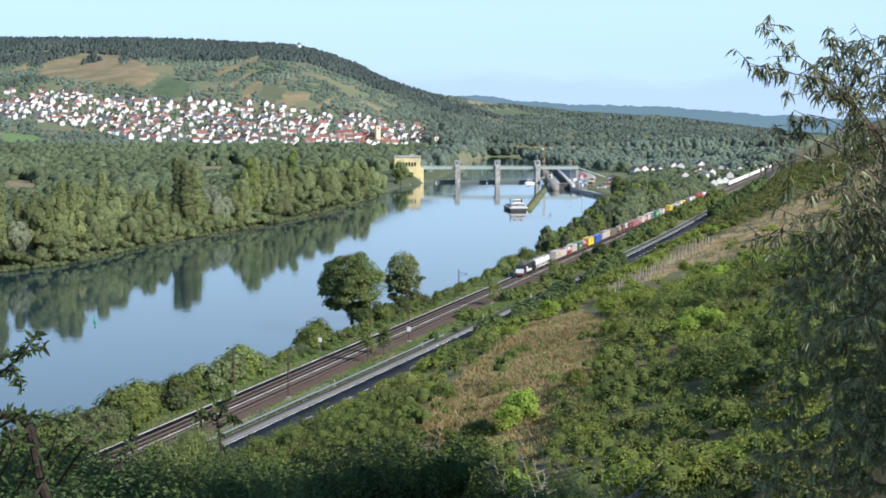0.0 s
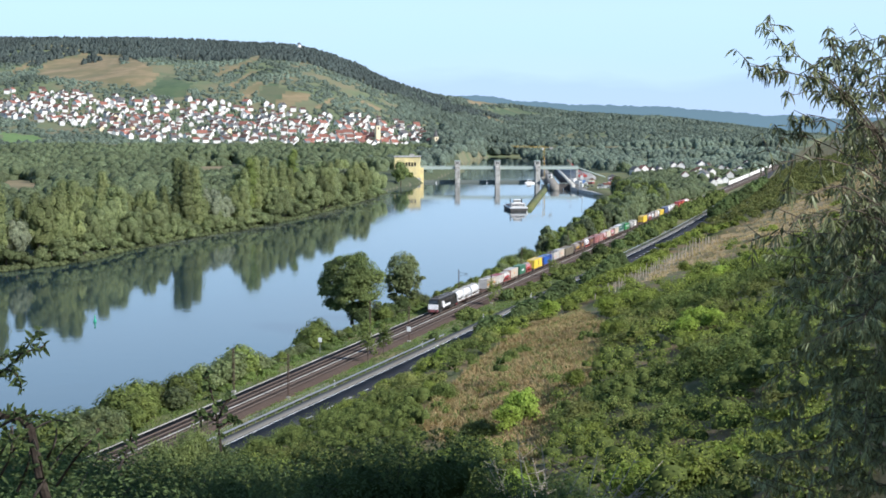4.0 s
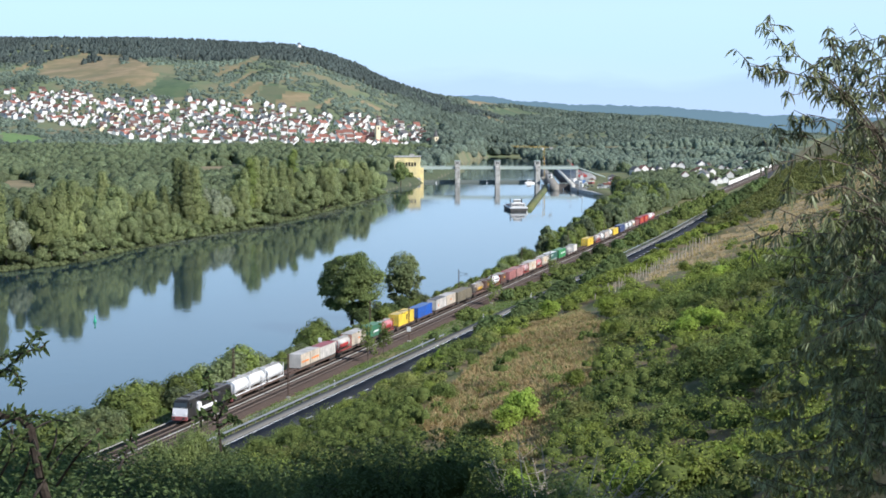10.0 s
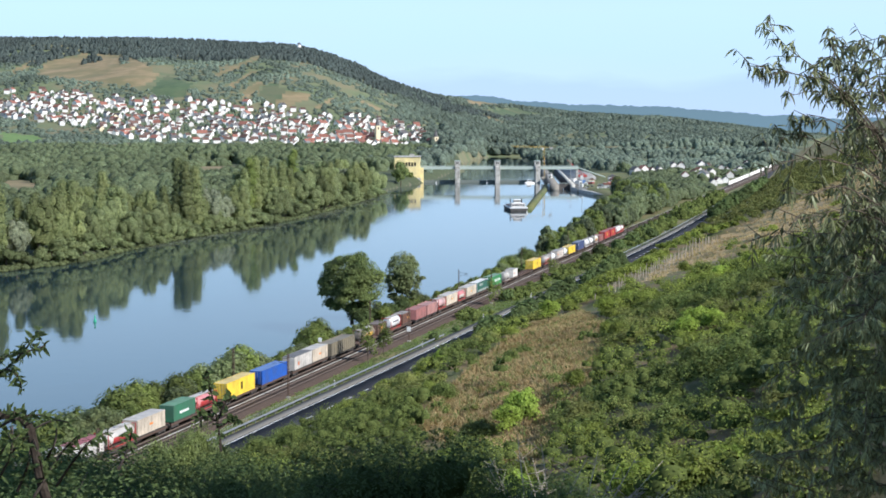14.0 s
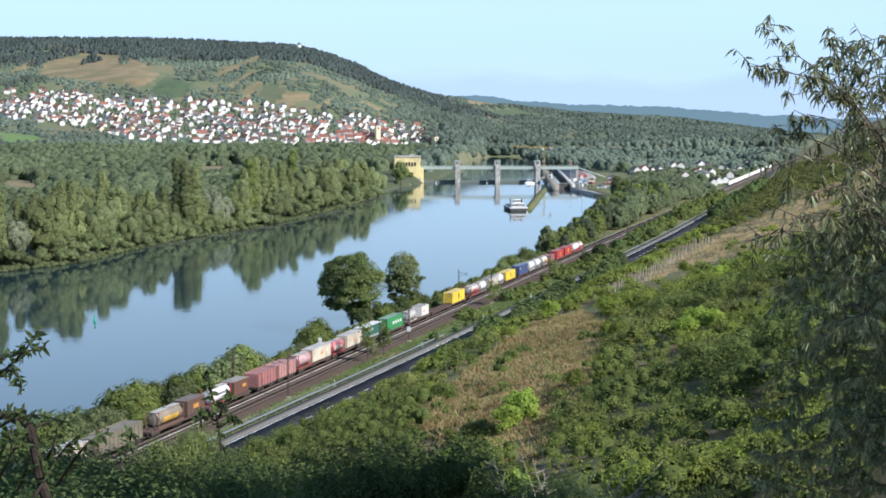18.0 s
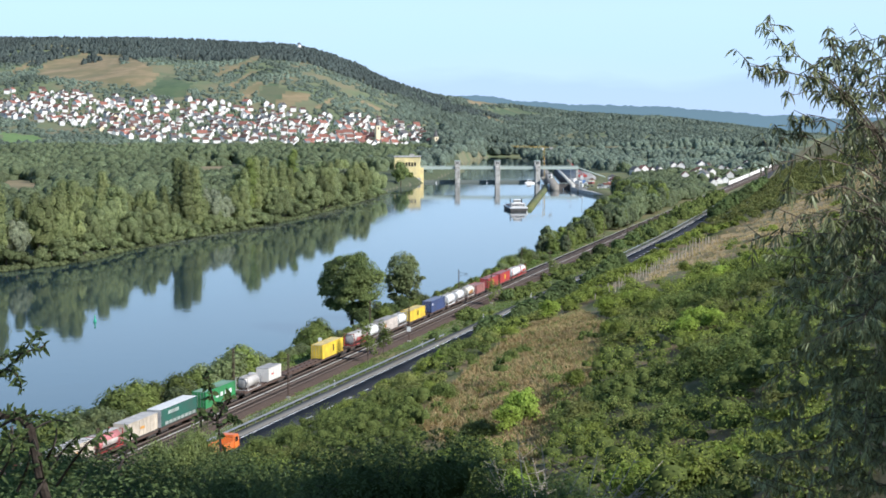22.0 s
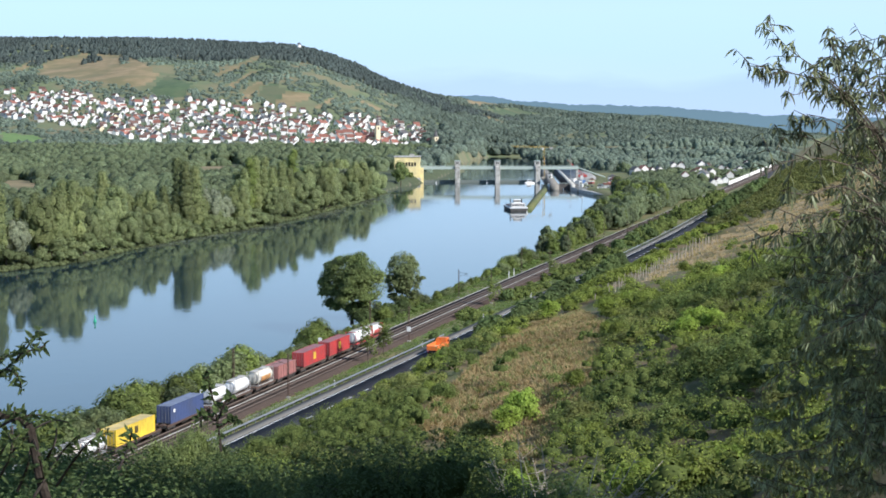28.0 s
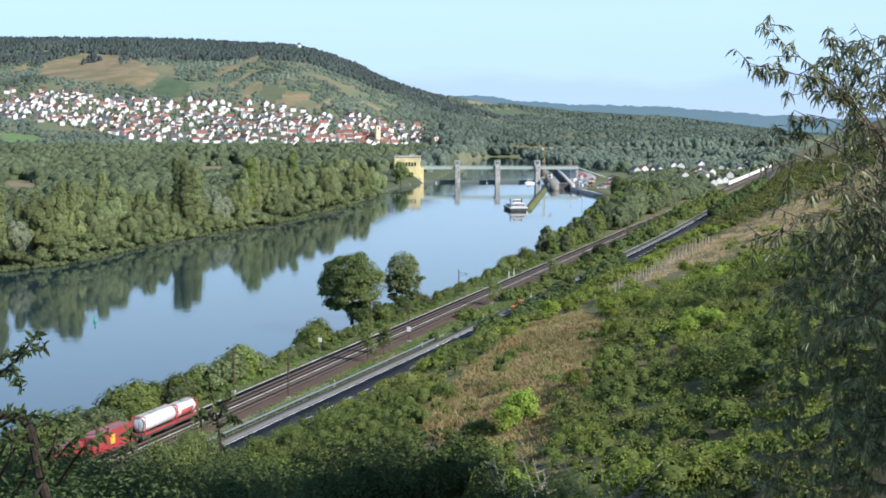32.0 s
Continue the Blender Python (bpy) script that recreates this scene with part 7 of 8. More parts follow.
part("support", boxed(120.2, 121.8, -1.2, 1.2, 2, 13.0), M_PIER, ob)

# lock yard: small buildings, vehicles, masts
def yard_hut(x, y, w, d, h, wall, roof, label, pitched=True):
    ob = thing("hut", label, "building", "small buildings at the lock", m=pose(x, y, 1.5 if x < 92 else 4.6 if x < 100 else 2.8, 0, 0, random.uniform(-20, 10)))
    part("wall", boxed(-w / 2, w / 2, -d / 2, d / 2, -0.5, h), wall, ob)
    if pitched:
        bm = bmesh.new()
        q = [bm.verts.new(c) for c in ((-w / 2 - .3, -d / 2 - .3, h - 0.1), (w / 2 + .3, -d / 2 - .3, h - 0.1), (w / 2 + .3, d / 2 + .3, h - 0.1), (-w / 2 - .3, d / 2 + .3, h - 0.1), (0, -d / 2 - .3, h + w * 0.3), (0, d / 2 + .3, h + w * 0.3))]
        for f in ((0, 1, 4), (1, 2, 5, 4), (2, 3, 5), (3, 0, 4, 5), (0, 3, 2, 1)):
            bm.faces.new([q[i] for i in f])
        part("roof", bm, roof, ob)
    else:
        part("roof", boxed(-w / 2 - .2, w / 2 + .2, -d / 2 - .2, d / 2 + .2, h, h + 0.3), roof, ob)
    part("door", boxed(-0.6, 0.6, -d / 2 - 0.06, -d / 2 + 0.02, 0, 2.1), M_GATE, ob)
    part("window", boxed(w * 0.22, w * 0.40, -d / 2 - 0.05, -d / 2 + 0.02, 1.0, 2.0), M_GLASSDARK, ob)


M_TILE = mat("red_tiles", (0.20, 0.085, 0.06), (0.29, 0.125, 0.09), 0.85, 2.0, by_object=0.35)
M_TILEDARK = mat("brown_tiles", (0.085, 0.05, 0.04), (0.135, 0.08, 0.062), 0.85, 2.0, by_object=0.4)
M_TILEGREY = mat("grey_roofing", (0.075, 0.072, 0.075), (0.13, 0.125, 0.125), 0.8, 2.0, by_object=0.3)
M_RENDER = mat("white_render", (0.60, 0.585, 0.55), (0.74, 0.72, 0.69), 0.9, 0.6, by_object=0.22)
M_CREAM = mat("cream_render", (0.62, 0.52, 0.33), (0.70, 0.60, 0.42), 0.9, 0.6, by_object=0.15)
for a in ((128, 1150, 7, 9, 3.5, M_RENDER, M_TILE, "white hut with a red roof at the lock"), (136, 1190, 6, 8, 3.2, M_RENDER, M_TILEGREY, "white hut with a grey roof at the lock"),
          (142, 1235, 8, 10, 4, M_RENDER, M_TILE, "white lock house with a red roof"), (126, 1262, 5, 6, 3, M_CREAM, M_TILEDARK, "small cream hut at the lock"), (148, 1300, 8, 9, 4, M_RENDER, M_TILEGREY, "white lock house with a grey roof"),
          (120, 1140, 4, 5, 2.8, M_RENDER, M_TILEGREY, "white site cabin on the quay"), (95.5, 1330, 3.2, 5, 4, M_RENDER, M_TILEGREY, "white control house on the weir")):
    yard_hut(*a)
yard_hut(88, 1222, 4, 9, 2.4, M_RENDER, M_PIER, "white flat-roofed cabin on the guide dam", False)


def small_car(x, y, turn, c, label, z):
    ob = thing("parked_car", label, "car", "vehicles parked at the lock", m=pose(x, y, z, 0, 0, turn))
    bm = boxed(-0.88, 0.88, -2.1, 2.1, 0.3, 0.85, bevel=0.12)
    part("body", bm, paint(c, 0.3), ob)
    bm = boxed(-0.75, 0.75, -1.2, 1.0, 0.85, 1.42)
    for q in bm.verts:
        if q.co.z > 1:
            q.co.y *= 0.7
            q.co.x *= 0.85
    part("cabin", bm, M_GLASSDARK, ob)
    for sx in (-0.8, 0.8):
        for yy_ in (-1.3, 1.3):
            part("wheel", rodded((sx - 0.1, yy_, 0.32), (sx + 0.1, yy_, 0.32), 0.32, sides=10), M_DARK, ob)


for k, (x, y, c) in enumerate(((113, 1165, (.7, .7, .7)), (117, 1172, (.05, .05, .06)), (114, 1200, (.4, .04, .04)), (118, 1185, (.75, .75, .75)), (120, 1215, (.1, .15, .3)), (114, 1230, (.7, .7, .68)))):
    small_car(x, y, 70 + 20 * (k % 3), c, ("white", "black", "red", "white", "blue", "white")[k] + " car parked in the lock yard", 2.8)


for x, y, w, d, h, c in ((116, 1208, 2.5, 6, 2.7, "white"), (121, 1222, 2.5, 6, 2.7, "red"), (113, 1246, 2.5, 6, 2.7, "white"), (118, 1262, 2.5, 8, 2.9, "blue"), (126, 1180, 2.5, 6, 2.7, "white"), (131, 1202, 2.5, 6, 2.7, "red"), (113, 1290, 3, 9, 3, "white"), (121, 1300, 2.5, 6, 5.2, "white"), (110, 1184, 2.5, 5, 2.6, "white"), (124, 1240, 2.5, 6, 2.7, "white"), (133, 1165, 2.5, 6, 2.7, "red")):
    ob = thing("site_container", c + " steel site container in the lock yard", "container", "site containers at the lock", m=pose(x, y, 2.8, 0, 0, random.uniform(-30, 60)))
    part("body", boxed(-w / 2, w / 2, -d / 2, d / 2, 0.0, h, bevel=0.06), paint({"white": (0.66, 0.66, 0.64), "red": (0.42, 0.07, 0.05), "blue": (0.08, 0.16, 0.34)}[c]), ob)
    part("door", boxed(-0.5, 0.5, -d / 2 - 0.05, -d / 2 + 0.02, 0.1, 2.1), M_GATE, ob)
    part("roof", boxed(-w / 2 - 0.05, w / 2 + 0.05, -d / 2 - 0.05, d / 2 + 0.05, h, h + 0.12), M_PIER, ob)
ob = thing("control_cabin", "white control cabin on the weir pier", "cabin", m=pose(83.4, 1345, 15.0))
part("wall", boxed(-1.3, 1.3, -1.5, 1.5, 0, 4.2, bevel=0.08), M_RENDER, ob)
part("window", boxed(-1.0, 1.0, -1.56, -1.46, 2.2, 3.4), M_GLASSDARK, ob)
part("roof", boxed(-1.6, 1.6, -1.8, 1.8, 4.2, 4.6, bevel=0.05), M_PIER, ob)


def tower_crane(x, y):
    ob = thing("tower_crane", "yellow tower crane at the lock building site", "crane", m=pose(x, y, 4.0))
    yel = paint((0.62, 0.40, 0.05))
    bm = bmesh.new()
    for a, b in ((-0.7, -0.7), (0.7, -0.7), (0.7, 0.7), (-0.7, 0.7)):
        rod(bm, (a, b, 0), (a, b, 27), 0.14, sides=4)
    for k in range(14):
        rod(bm, (-0.7, -0.7, k * 1.9), (0.7, -0.7, k * 1.9 + 1.9), 0.09, sides=4)
        rod(bm, (0.7, 0.7, k * 1.9), (0.7, -0.7, k * 1.9 + 1.9), 0.09, sides=4)
    part("mast", bm, yel, ob)
    bm = bmesh.new()
    for z, y_ in ((27.2, -0.6), (27.2, 0.6), (28.4, 0)):
        rod(bm, (6, y_, z), (-30, y_, z + 0.6), 0.11, sides=4)
    for k in range(18):
        rod(bm, (-k * 1.65, -0.6, 27.3), (-k * 1.65 - 0.8, 0, 28.6), 0.06, sides=4)
    part("jib", bm, yel, ob)
    part("counterweight", boxed(5, 8, -0.9, 0.9, 25.6, 27.6, bevel=0.1), M_CONCRETE, ob)
    part("operator_cab", boxed(-1.6, -0.2, -1.0, 0.8, 25.2, 27.0, bevel=0.1), M_RENDER, ob)
    part("base", boxed(-2.2, 2.2, -2.2, 2.2, -1.5, 0.6, bevel=0.1), M_CONCRETE, ob)


tower_crane(92, 1362)
for x, y, h in ((93, 1362, 19), (118, 1380, 20), (112, 1200, 13), (90, 1342, 16)):
    ob = thing("lamp_mast", "tall thin grey mast at the lock", "mast", "masts at the lock", m=pose(x, y, 4))
    part("pole", rodded((0, 0, -2.5), (0, 0, h), 0.22, 0.12), M_PIER, ob)
    part("lamp_head", boxed(-0.9, 0.9, -0.3, 0.3, h - 0.2, h + 0.2, bevel=0.05), M_STEEL, ob)
ob = thing("mobile_crane", "red crane boom leaning over the lock", "crane", m=pose(128, 1400, 2.8))
bm = bmesh.new()
for s in (-0.5, 0.5):
    rod(bm, (3, s, 2), (-11, s, 16), 0.22, sides=5)
    rod(bm, (6, s, 2), (-8, s, 12), 0.16, sides=5)
for k in range(8):
    rod(bm, (2 - k * 1.7, -0.5, 3 + k * 1.7), (2 - k * 1.7, 0.5, 4 + k * 1.6), 0.12, sides=4)
part("boom", bm, paint((0.45, 0.07, 0.06)), ob)
part("carrier", boxed(-1, 7, -1.4, 1.4, 0.2, 2.6, bevel=0.15), paint((0.45, 0.07, 0.06)), ob)


def work_ship():
    ob = thing("work_ship", "white work ship with a dark hull moored at the guide dam", "ship", m=pose(45.5, 918, 0, 0, 0, 4))
    bm = boxed(-5.6, 5.6, -11, 24, -0.8, 1.7)
    for q in bm.verts:
        if q.co.z < 0:
            q.co.x *= 0.9
            q.co.y *= 0.94
    bmesh.ops.bevel(bm, geom=bm.edges[:], offset=0.35, segments=2, affect="EDGES")
    part("hull", bm, M_WALLDARK, ob, "dark steel hull")
    part("bulwark", boxed(-5.7, 5.7, -11.1, 24.1, 1.5, 2.2, bevel=0.1), paint((0.62, 0.62, 0.62)), ob)
    part("deck_house", boxed(-4.2, 4.2, -8, 2, 2.2, 4.6, bevel=0.1), M_RENDER, ob)
    for k in range(5):
        part("window", boxed(-3.7 + k * 1.6, -2.7 + k * 1.6, -8.06, -7.94, 3.1, 4.0), M_GLASSDARK, ob)
    part("wheel_house", boxed(-2.2, 2.2, -3, 1, 4.6, 6.6, bevel=0.1), M_RENDER, ob)
    part("wheel_house_glazing", boxed(-2.25, 2.25, -3.06, 0.6, 5.4, 6.2), M_GLASSDARK, ob)
    part("hold_cover", boxed(-4.4, 4.4, 5, 22, 2.0, 2.9, bevel=0.1), M_TILEGREY, ob)
    for x in (-3.6, 3.4):
        part("pile_post", rodded((x, 3.5, -1), (x, 3.5, 7.0), 0.3), M_DARK, ob)
    for x in (-4.6, 0.4, 4.6):
        part("mast", rodded((x, -9, 2), (x, -9, 5.8), 0.1), M_PIER, ob)


work_ship()
ob = thing("motor_boat", "small white boat moored beside the weir pier", "boat", m=pose(77, 1326, 0, 0, 0, 10))
bm = boxed(-4.5, 4.5, -1.7, 1.7, -0.5, 1.3, bevel=0.4)
part("hull", bm, M_RENDER, ob)
part("cabin", boxed(-2.4, 1.6, -1.2, 1.2, 1.2, 3.2, bevel=0.2), M_RENDER, ob)
part("cabin_window", boxed(-2.0, 1.2, -1.24, -1.18, 2.0, 2.8), M_GLASSDARK, ob)
for x, y, c, h in ((-94, 399.6, (0.03, 0.42, 0.24), 2.0), (-6, 1322, (0.75, 0.75, 0.72), 2.6), (39, 1330, (0.75, 0.75, 0.72), 2.4), (50, 886, (0.75, 0.75, 0.72), 1.6), (-137, 617, (0.5, 0.55, 0.05), 1.6)):
    ob = thing("buoy", ("green" if c[0] < 0.1 else "yellow" if c[2] < 0.1 else "white") + " navigation buoy floating on the river", "buoy", "river buoys", m=pose(x, y, 0))
    h *= 0.7
    bm = rodded((0, 0, -0.4), (0, 0, 0.4), 0.5, 0.42, sides=14)
    rod(bm, (0, 0, 0.4), (0, 0, h), 0.34, 0.10, sides=12)
    part("float", bm, paint(c), ob)
    part("topmark", boxed(-0.25, 0.25, -0.25, 0.25, h, h + 0.4, bevel=0.08), paint(tuple(q * 0.8 + 0.1 for q in c)), ob)

# bank by the power house
ribbon("landing", [(-62, 1205), (-50, 1240), (-44, 1290), (-42, 1338)], 9.0, -1.5, 2.6, M_SAND, "pale earth landing below the power house", "landing")
yard_hut(-70, 1330, 9, 12, 6, M_RENDER, M_TILEGREY, "white house behind the power house")
yard_hut(-58, 1290, 7, 7, 3, M_RENDER, M_TILEGREY, "white shed behind the power house")
tb = plant("tree", "dense dark tree in front of the power house", "tree", "willow", 111, 13, 11, 900, 0.9, L_TREE, r=0.3, low=0.2)
spread_plants(tb, [(-35.5, 1318, 1.5, 1.0, 1.0), (-41, 1324, 1.5, 0.8, 0.8), (-29.5, 1322, 0.8, 0.75, 0.75)])

# the willow and the sandy landing beside the power house
w_ = plant("willow_tree", "round dark willow in front of the power house", "tree", "tall", 61, 21, 19, 2600, 0.5, L_BIG, r=0.4, low=0.2)
w_.matrix_basis = pose(-35.5, 1248, 1.0)
bm = bmesh.new()
bmesh.ops.create_icosphere(bm, subdivisions=3, radius=1.0)
for v in bm.verts:
    v.co = (v.co.x * 12 * (1 + 0.2 * math.sin(5 * v.co.y)), v.co.y * 26, v.co.z * 1.6)
ob = tagged(new("sand_bank", bpy.data.meshes.new("sand_bank")), "pale sandy landing at the river edge", "sand bank", kind="structure")
bm.to_mesh(ob.data), bm.free()
ob.data.materials.append(mat("pale_sand", (0.36, 0.29, 0.19), (0.48, 0.40, 0.28), 0.95, 0.6, patch=6, third=(0.22, 0.2, 0.12)))
ob.matrix_basis = pose(-47, 1262, 0.3, 0, 0, -9)

# ---- houses ----
def house_pattern(w, d, h, wall, roof, label):
    """A gabled house: walls, two roof slopes with eaves, chimney, door and windows."""
    ob = thing("house", label, "house", "houses of the village")
    rise = w * 0.42
    bm = bmesh.new()
    c = [(-w / 2, -d / 2), (w / 2, -d / 2), (w / 2, d / 2), (-w / 2, d / 2)]
    lo = [bm.verts.new((x, y, -3)) for x, y in c]
    hi = [bm.verts.new((x, y, h)) for x, y in c]
    g0, g1 = bm.verts.new((0, -d / 2, h + rise)), bm.verts.new((0, d / 2, h + rise))
    for f in ((lo[0], lo[1], hi[1], g0, hi[0]), (lo[2], lo[3], hi[3], g1, hi[2]), (lo[1], lo[2], hi[2], hi[1]), (lo[3], lo[0], hi[0], hi[3])):
        bm.faces.new(f)
    part("wall", bm, wall, ob)
    bm = bmesh.new()
    for s in (-1, 1):
        e = w / 2 + 0.6
        z = h - 0.6 * 0.84
        q = [bm.verts.new(p) for p in ((0, -d / 2 - .5, h + rise + .12), (s * e, -d / 2 - .5, z + .12), (s * e, d / 2 + .5, z + .12), (0, d / 2 + .5, h + rise + .12),
                                       (0, -d / 2 - .5, h + rise + .4), (s * e, -d / 2 - .5, z + .4), (s * e, d / 2 + .5, z + .4), (0, d / 2 + .5, h + rise + .4))]
        for f in ((0, 1, 2, 3), (4, 7, 6, 5), (0, 4, 5, 1), (1, 5, 6, 2), (2, 6, 7, 3)):
            bm.faces.new([q[i] for i in f])
    part("roof", bm, roof, ob)
    part("chimney", boxed(w * 0.12, w * 0.12 + 0.9, d * 0.1, d * 0.1 + 0.9, h + rise * 0.4, h + rise + 1.2), M_TILEDARK, ob)
    return ob


PATTERNS = [house_pattern(9.5, 12, 5.5, M_RENDER, M_TILEDARK, "white rendered house with a brown tiled roof"),
            house_pattern(10.5, 11, 6, M_RENDER, M_TILE, "white rendered house with a red tiled roof"),
            house_pattern(9.5, 13, 6, M_RENDER, M_TILEGREY, "white rendered house with a dark grey roof"),
            house_pattern(10, 12, 5.5, M_CREAM, M_TILEDARK, "cream rendered house with a brown tiled roof"),
            house_pattern(12, 16, 6.5, M_RENDER, M_TILE, "large white house with a red tiled roof")]


def village():
    rng = np.random.RandomState(17)
    slots, spots, tries = [[] for _ in PATTERNS], [], 0
    while len(spots) < 296 and tries < 30000:
        tries += 1
        y = math.sqrt(rng.uniform(1930**2, 2620**2))
        x = y * rng.uniform(-0.325, 0.02)
        z = ground_z(x, y)
        px, py = float(view_x(x, y)), float(view_y(x, y, z))
        if not inside(np.array(px), np.array(py), VILLAGE):
            continue
        if any((x - a)**2 + (y - b)**2 < 13.5**2 for a, b in spots):
            continue
        spots.append((x, y))
        old = 520 < px < 700 and py > 222
        q = rng.rand()
        k = (1 if q < 0.6 else 4) if old else (0 if q < 0.50 else 2 if q < 0.78 else 1 if q < 0.86 else 3 if q < 0.88 else 4)
        slots[k].append((x, y, z, rng.uniform(0.66, 0.95), rng.choice((20, 50, 110, -30)) + rng.uniform(-15, 15)))
    for p, places in zip(PATTERNS, slots):
        for i, (x, y, z, s, turn) in enumerate(places):
            if i == 0:
                p.matrix_basis, p.scale = pose(x, y, z, 0, 0, turn), (s, s, s)
            else:
                o = copy_thing(p, pose(x, y, z, 0, 0, turn))
                o.scale = (s, s, s)
    # houses on the near side of the valley
    for a, b, k, turn, s in ((1262, 1190, 2, 30, 0.5), (1270, 1230, 0, 40, 0.55), (1284, 1250, 2, 20, 0.5), (1212, 1330, 1, 30, 0.55), (1245, 1340, 2, 100, 0.75), (1228, 1400, 0, 95, 0.6), (1258, 1420, 2, 40, 0.6), (1236, 1460, 4, 95, 0.5),
                             (1124, 1440, 2, 95, 0.7), (1138, 1470, 1, 95, 0.7), (1152, 1475, 0, 95, 0.6), (1166, 1480, 2, 90, 0.6), (1205, 1590, 0, 20, 0.8), (1190, 1600, 2, 90, 0.7), (1240, 1640, 2, 30, 0.8), (1252, 1600, 0, 50, 0.7), (1286, 1480, 0, 30, 0.6),
                             (1300, 1420, 2, 10, 0.6), (1308, 1500, 2, 80, 0.6), (1276, 1560, 0, 70, 0.6), (1292, 1360, 1, 70, 0.55), (1320, 1700, 0, 30, 0.7), (1330, 1760, 2, 30, 0.7), (690, 1480, 0, 30, 0.8), (676, 1500, 2, 10, 0.8)):
        x = (a - 784) / LENS * b
        o = copy_thing(PATTERNS[k], pose(x, b, ground_z(x, b), 0, 0, turn % 50 - 25))
        o.scale = (s * 1.1, s * 1.1, s * 1.1)
        o["group"] = "houses near the lock"
    # the many small houses between them, too many to tell apart
    v, f, idx, n = [], [], [], 0
    tries, extra = 0, 0
    while extra < 260 and tries < 20000:
        tries += 1
        y = math.sqrt(rng.uniform(1930**2, 2640**2))
        x = y * rng.uniform(-0.325, 0.02)
        z = ground_z(x, y)
        if not inside(view_x(x, y), view_y(x, y, z), VILLAGE) or any((x - a)**2 + (y - b)**2 < 10.5**2 for a, b in spots):
            continue
        spots.append((x, y))
        extra += 1
        w, d, h = rng.uniform(5, 7.5), rng.uniform(6, 10), rng.uniform(3.5, 5.5)
        a = math.radians(rng.choice((20, 50, 110, -30)) + rng.uniform(-15, 15))
        rise, e = w * 0.42, w / 2 + 0.4
        for px_, py_, pz in ((-w / 2, -d / 2, -3), (w / 2, -d / 2, -3), (w / 2, d / 2, -3), (-w / 2, d / 2, -3), (-w / 2, -d / 2, h), (w / 2, -d / 2, h), (w / 2, d / 2, h), (-w / 2, d / 2, h),
                             (0, -d / 2, h + rise), (0, d / 2, h + rise), (-e, -d / 2 - .4, h - .1), (-e, d / 2 + .4, h - .1), (e, -d / 2 - .4, h - .1), (e, d / 2 + .4, h - .1), (0, -d / 2 - .4, h + rise + .3), (0, d / 2 + .4, h + rise + .3)):
            v.append((x + px_ * math.cos(a) - py_ * math.sin(a), y + px_ * math.sin(a) + py_ * math.cos(a), z + pz))
        for q in ((0, 1, 5, 8, 4), (2, 3, 7, 9, 6), (1, 2, 6, 5), (3, 0, 4, 7)):
            f.append(tuple(n + i for i in q)), idx.append(0)
        roof_ = 2 if rng.rand() < 0.2 else 1
        for q in ((10, 14, 15, 11), (14, 12, 13, 15)):
            f.append(tuple(n + i for i in q)), idx.append(roof_)
        n += 16
    tagged(new("village_outbuildings", mesh_of("village_outbuildings", np.array(v), f, [M_RENDER, M_TILEDARK, M_TILE], idx)), "many small white houses and sheds with brown roofs", "houses", kind="stuff")
    # gardens
    x, y, rng2 = scatter(4200, 1930, 2640, -0.335, 0.03, 71)
    z = height(x, y)
    keep = inside(view_x(x, y), view_y(x, y, z), VILLAGE)
    x, y, z = x[keep], y[keep], z[keep]
    near = np.array([min((a - c)**2 + (b - d)**2 for c, d in spots) for a, b in zip(x, y)])
    keep = near > 8**2
    x, y, z = x[keep], y[keep], z[keep]
    far_trees("garden_trees", x, y, z, rng2.uniform(3, 7, len(x)), rng2.uniform(3, 6.5, len(x)), L_FAR, "small garden trees between the village houses", "garden trees", 10, 12)


village()


def church(x, y, tall, label):
    z = ground_z(x, y)
    ob = thing("church", label, "church", m=pose(x, y, z, 0, 0, 25))
    part("nave", boxed(-6, 6, 0, 24, -3, 10), M_CREAM, ob)
    bm = bmesh.new()
    q = [bm.verts.new(p) for p in ((-6.6, -0.5, 9.8), (6.6, -0.5, 9.8), (6.6, 24.5, 9.8), (-6.6, 24.5, 9.8), (0, -0.5, 17), (0, 24.5, 17))]
    for f in ((0, 1, 4), (1, 2, 5, 4), (2, 3, 5), (3, 0, 4, 5)):
        bm.faces.new([q[i] for i in f])
    part("roof", bm, M_TILE, ob)
    t = part("tower", boxed(-3.2, 3.2, -6.5, 0, -3, tall * 0.62), M_CREAM, ob)
    part("spire", rodded((0, -3.2, tall * 0.62), (0, -3.2, tall), 3.6, 0.1, sides=8), M_TILEGREY, t)
    part("belfry_opening", boxed(-0.8, 0.8, -6.56, -6.4, tall * 0.48, tall * 0.57), M_GLASSDARK, t)


church(-94, 2120, 42, "cream village church with a tall slate spire")
church(-12, 2150, 30, "small cream church with a pointed spire")
ob = thing("hilltop_tower", "small white tower among the pines on the hill", "tower", m=pose(-300, 3130, ground_z(-300, 3130)))
part("wall", rodded((0, 0, -3), (0, 0, 15), 5.0, 4.0, sides=12), M_RENDER, ob)
part("roof", rodded((0, 0, 15), (0, 0, 20), 5.2, 0.2, sides=12), M_TILEGREY, ob)

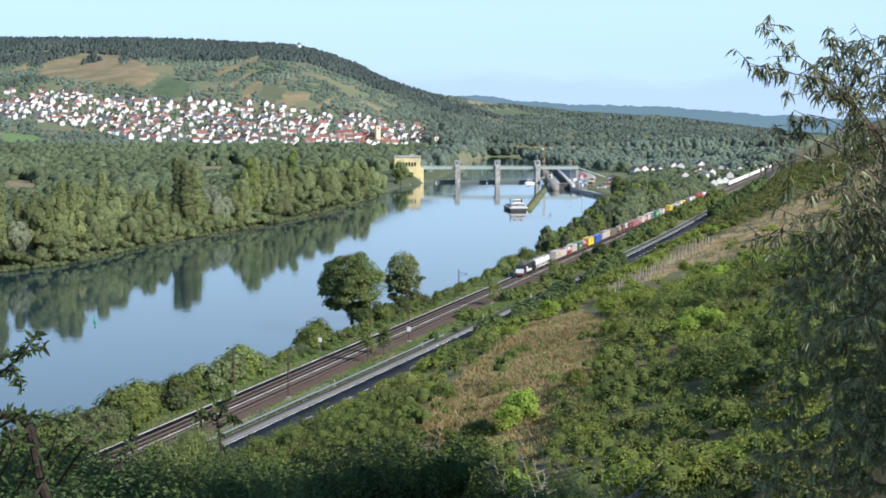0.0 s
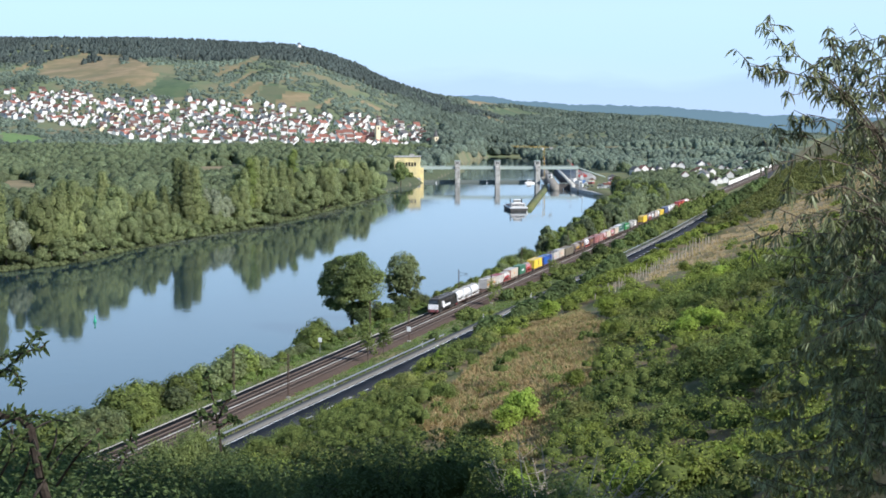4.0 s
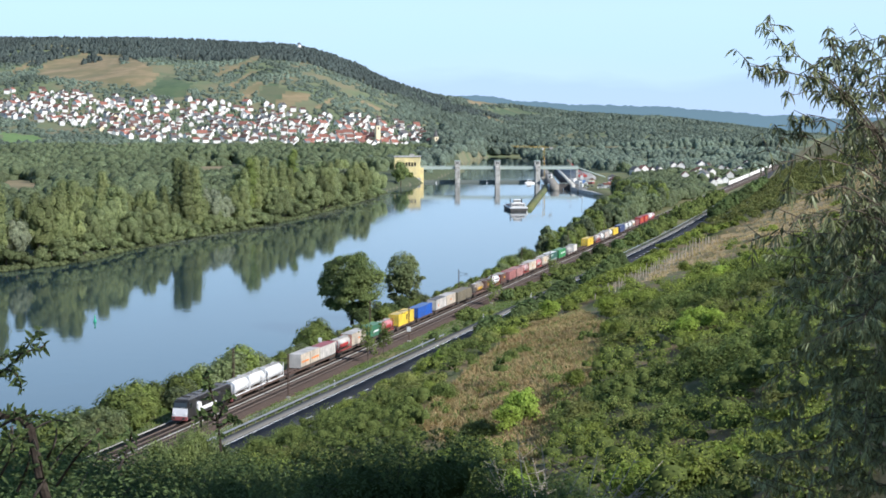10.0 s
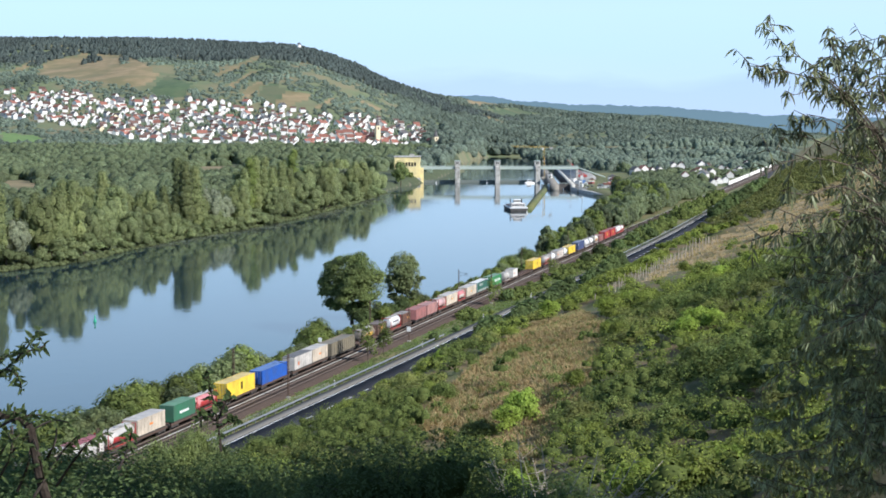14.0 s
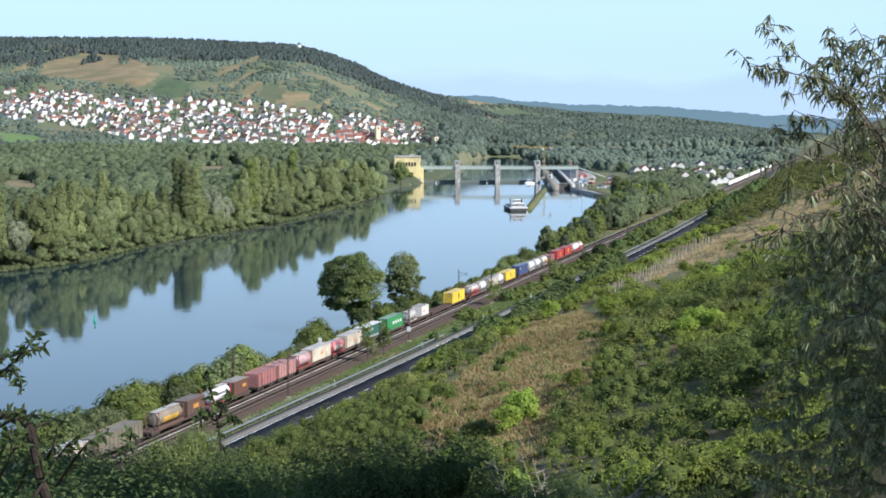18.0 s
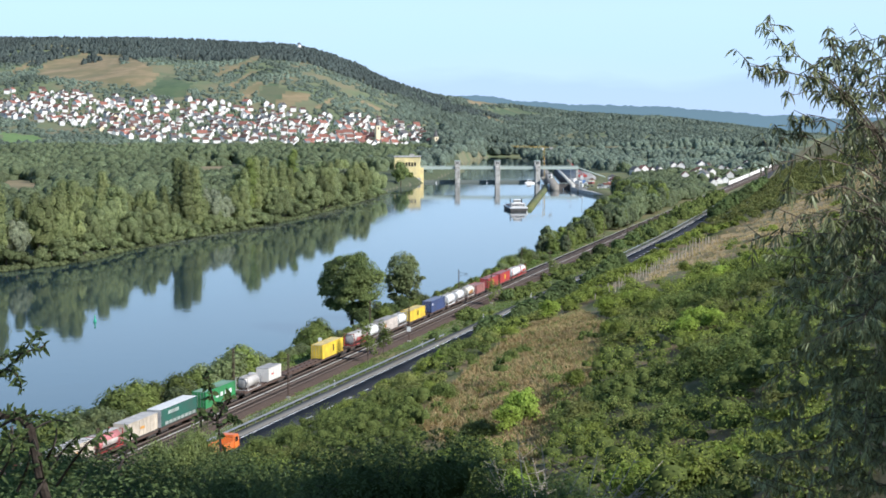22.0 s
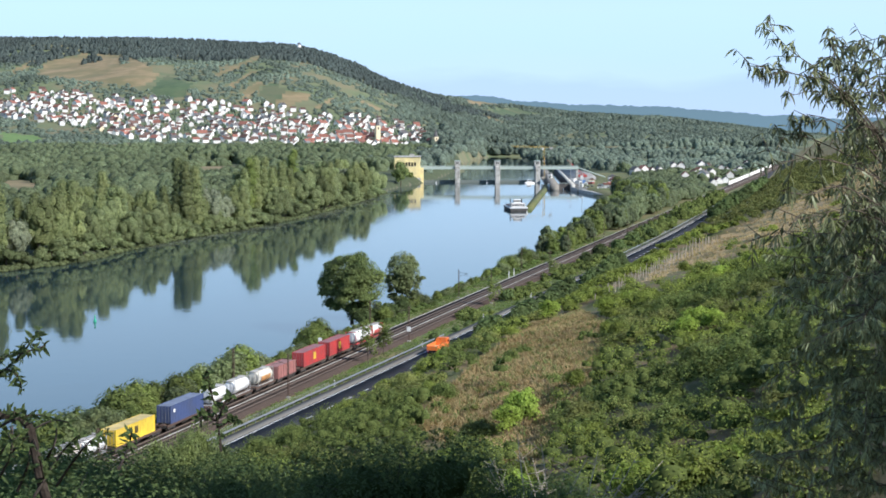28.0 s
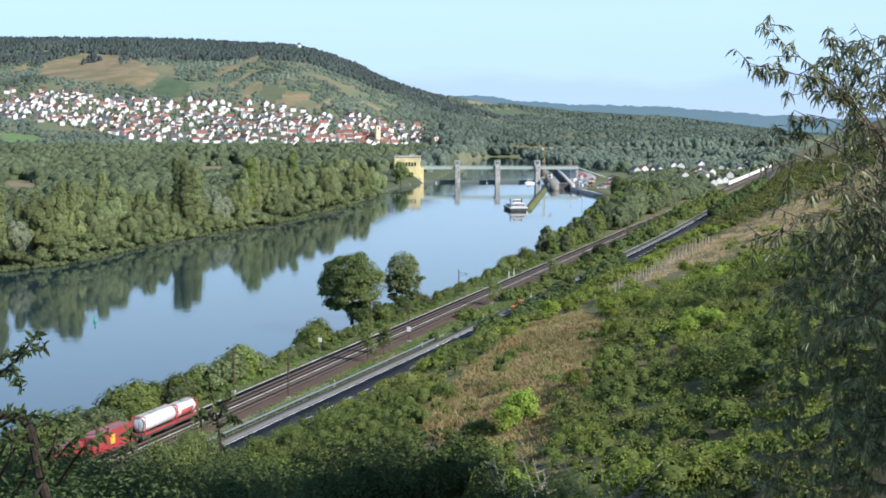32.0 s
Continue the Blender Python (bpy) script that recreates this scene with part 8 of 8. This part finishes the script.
# trailers on the dry field behind the bank trees
for k, (x, y, c, label) in enumerate(((-250, 1612, (0.5, 0.06, 0.05), "red farm trailer on the dry field"), (-244, 1618, (0.5, 0.06, 0.05), "red farm trailer on the dry field"), (-256, 1608, (0.75, 0.74, 0.72), "white van on the dry field"))):
    ob = thing("farm_trailer" if k < 2 else "van", label, "vehicle", m=pose(x, y, ground_z(x, y), 0, 0, 80))
    part("body", boxed(-1.3, 1.3, -3.0, 3.0, 0.8, 3.2, bevel=0.15), paint(c), ob)
    for sx in (-1.1, 1.1):
        for yy_ in (-2, 2):
            part("wheel", rodded((sx - 0.15, yy_, 0.5), (sx + 0.15, yy_, 0.5), 0.5, sides=12), M_DARK, ob)

# the pale wall beside the railway, far up the valley
us = np.arange(1215, 1740, 7.0)
wall = thing("noise_barrier", "long pale noise barrier beside the railway", "wall")
for u in us:
    part("panel", strip("panel", np.array([u, u + 6.8]), -112.6, -112.3, 3.4, 6.8, M_RENDER), None, wall)
    part("post", strip("post", np.array([u + 6.8, u + 7.0]), -112.7, -112.2, 3.4, 7.0, M_PIER), None, wall)

# the ridge on the horizon; its blue glow stands in for haze
AR = np.linspace(-0.02, 0.45, 240)
top = 53.5 + knots(AR, (-0.02, 0.01, 0.05, 0.082, 0.12, 0.158, 0.196, 0.234, 0.298, 0.45), (38, 45, 41, 35, 29, 25, 19, 12, 6, 0)) * 4880 / LENS
v = np.concatenate([np.stack([AR * 4880, np.full(240, 4880.0), np.full(240, 0.0)], 1), np.stack([AR * 4880, np.full(240, 4880.0), top + (rough(AR * 700, AR * 0, 1.0) - 0.5) * 5 + (rough(AR * 60, AR * 0 + 3, 1.0) - 0.5) * 12], 1)])
i = np.arange(239)
m_, n_, l_, b_ = tree_of("hazed_ridge_glow")
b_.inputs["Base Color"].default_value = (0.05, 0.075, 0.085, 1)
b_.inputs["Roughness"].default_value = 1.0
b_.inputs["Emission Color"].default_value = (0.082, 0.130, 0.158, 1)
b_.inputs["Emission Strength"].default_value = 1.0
tagged(new("backdrop", mesh_of("backdrop", v, np.stack([i, i + 1, i + 241, i + 240], 1), m_)), "distant wooded ridge, haze put in as blue glow", "backdrop", kind="structure")

motions()
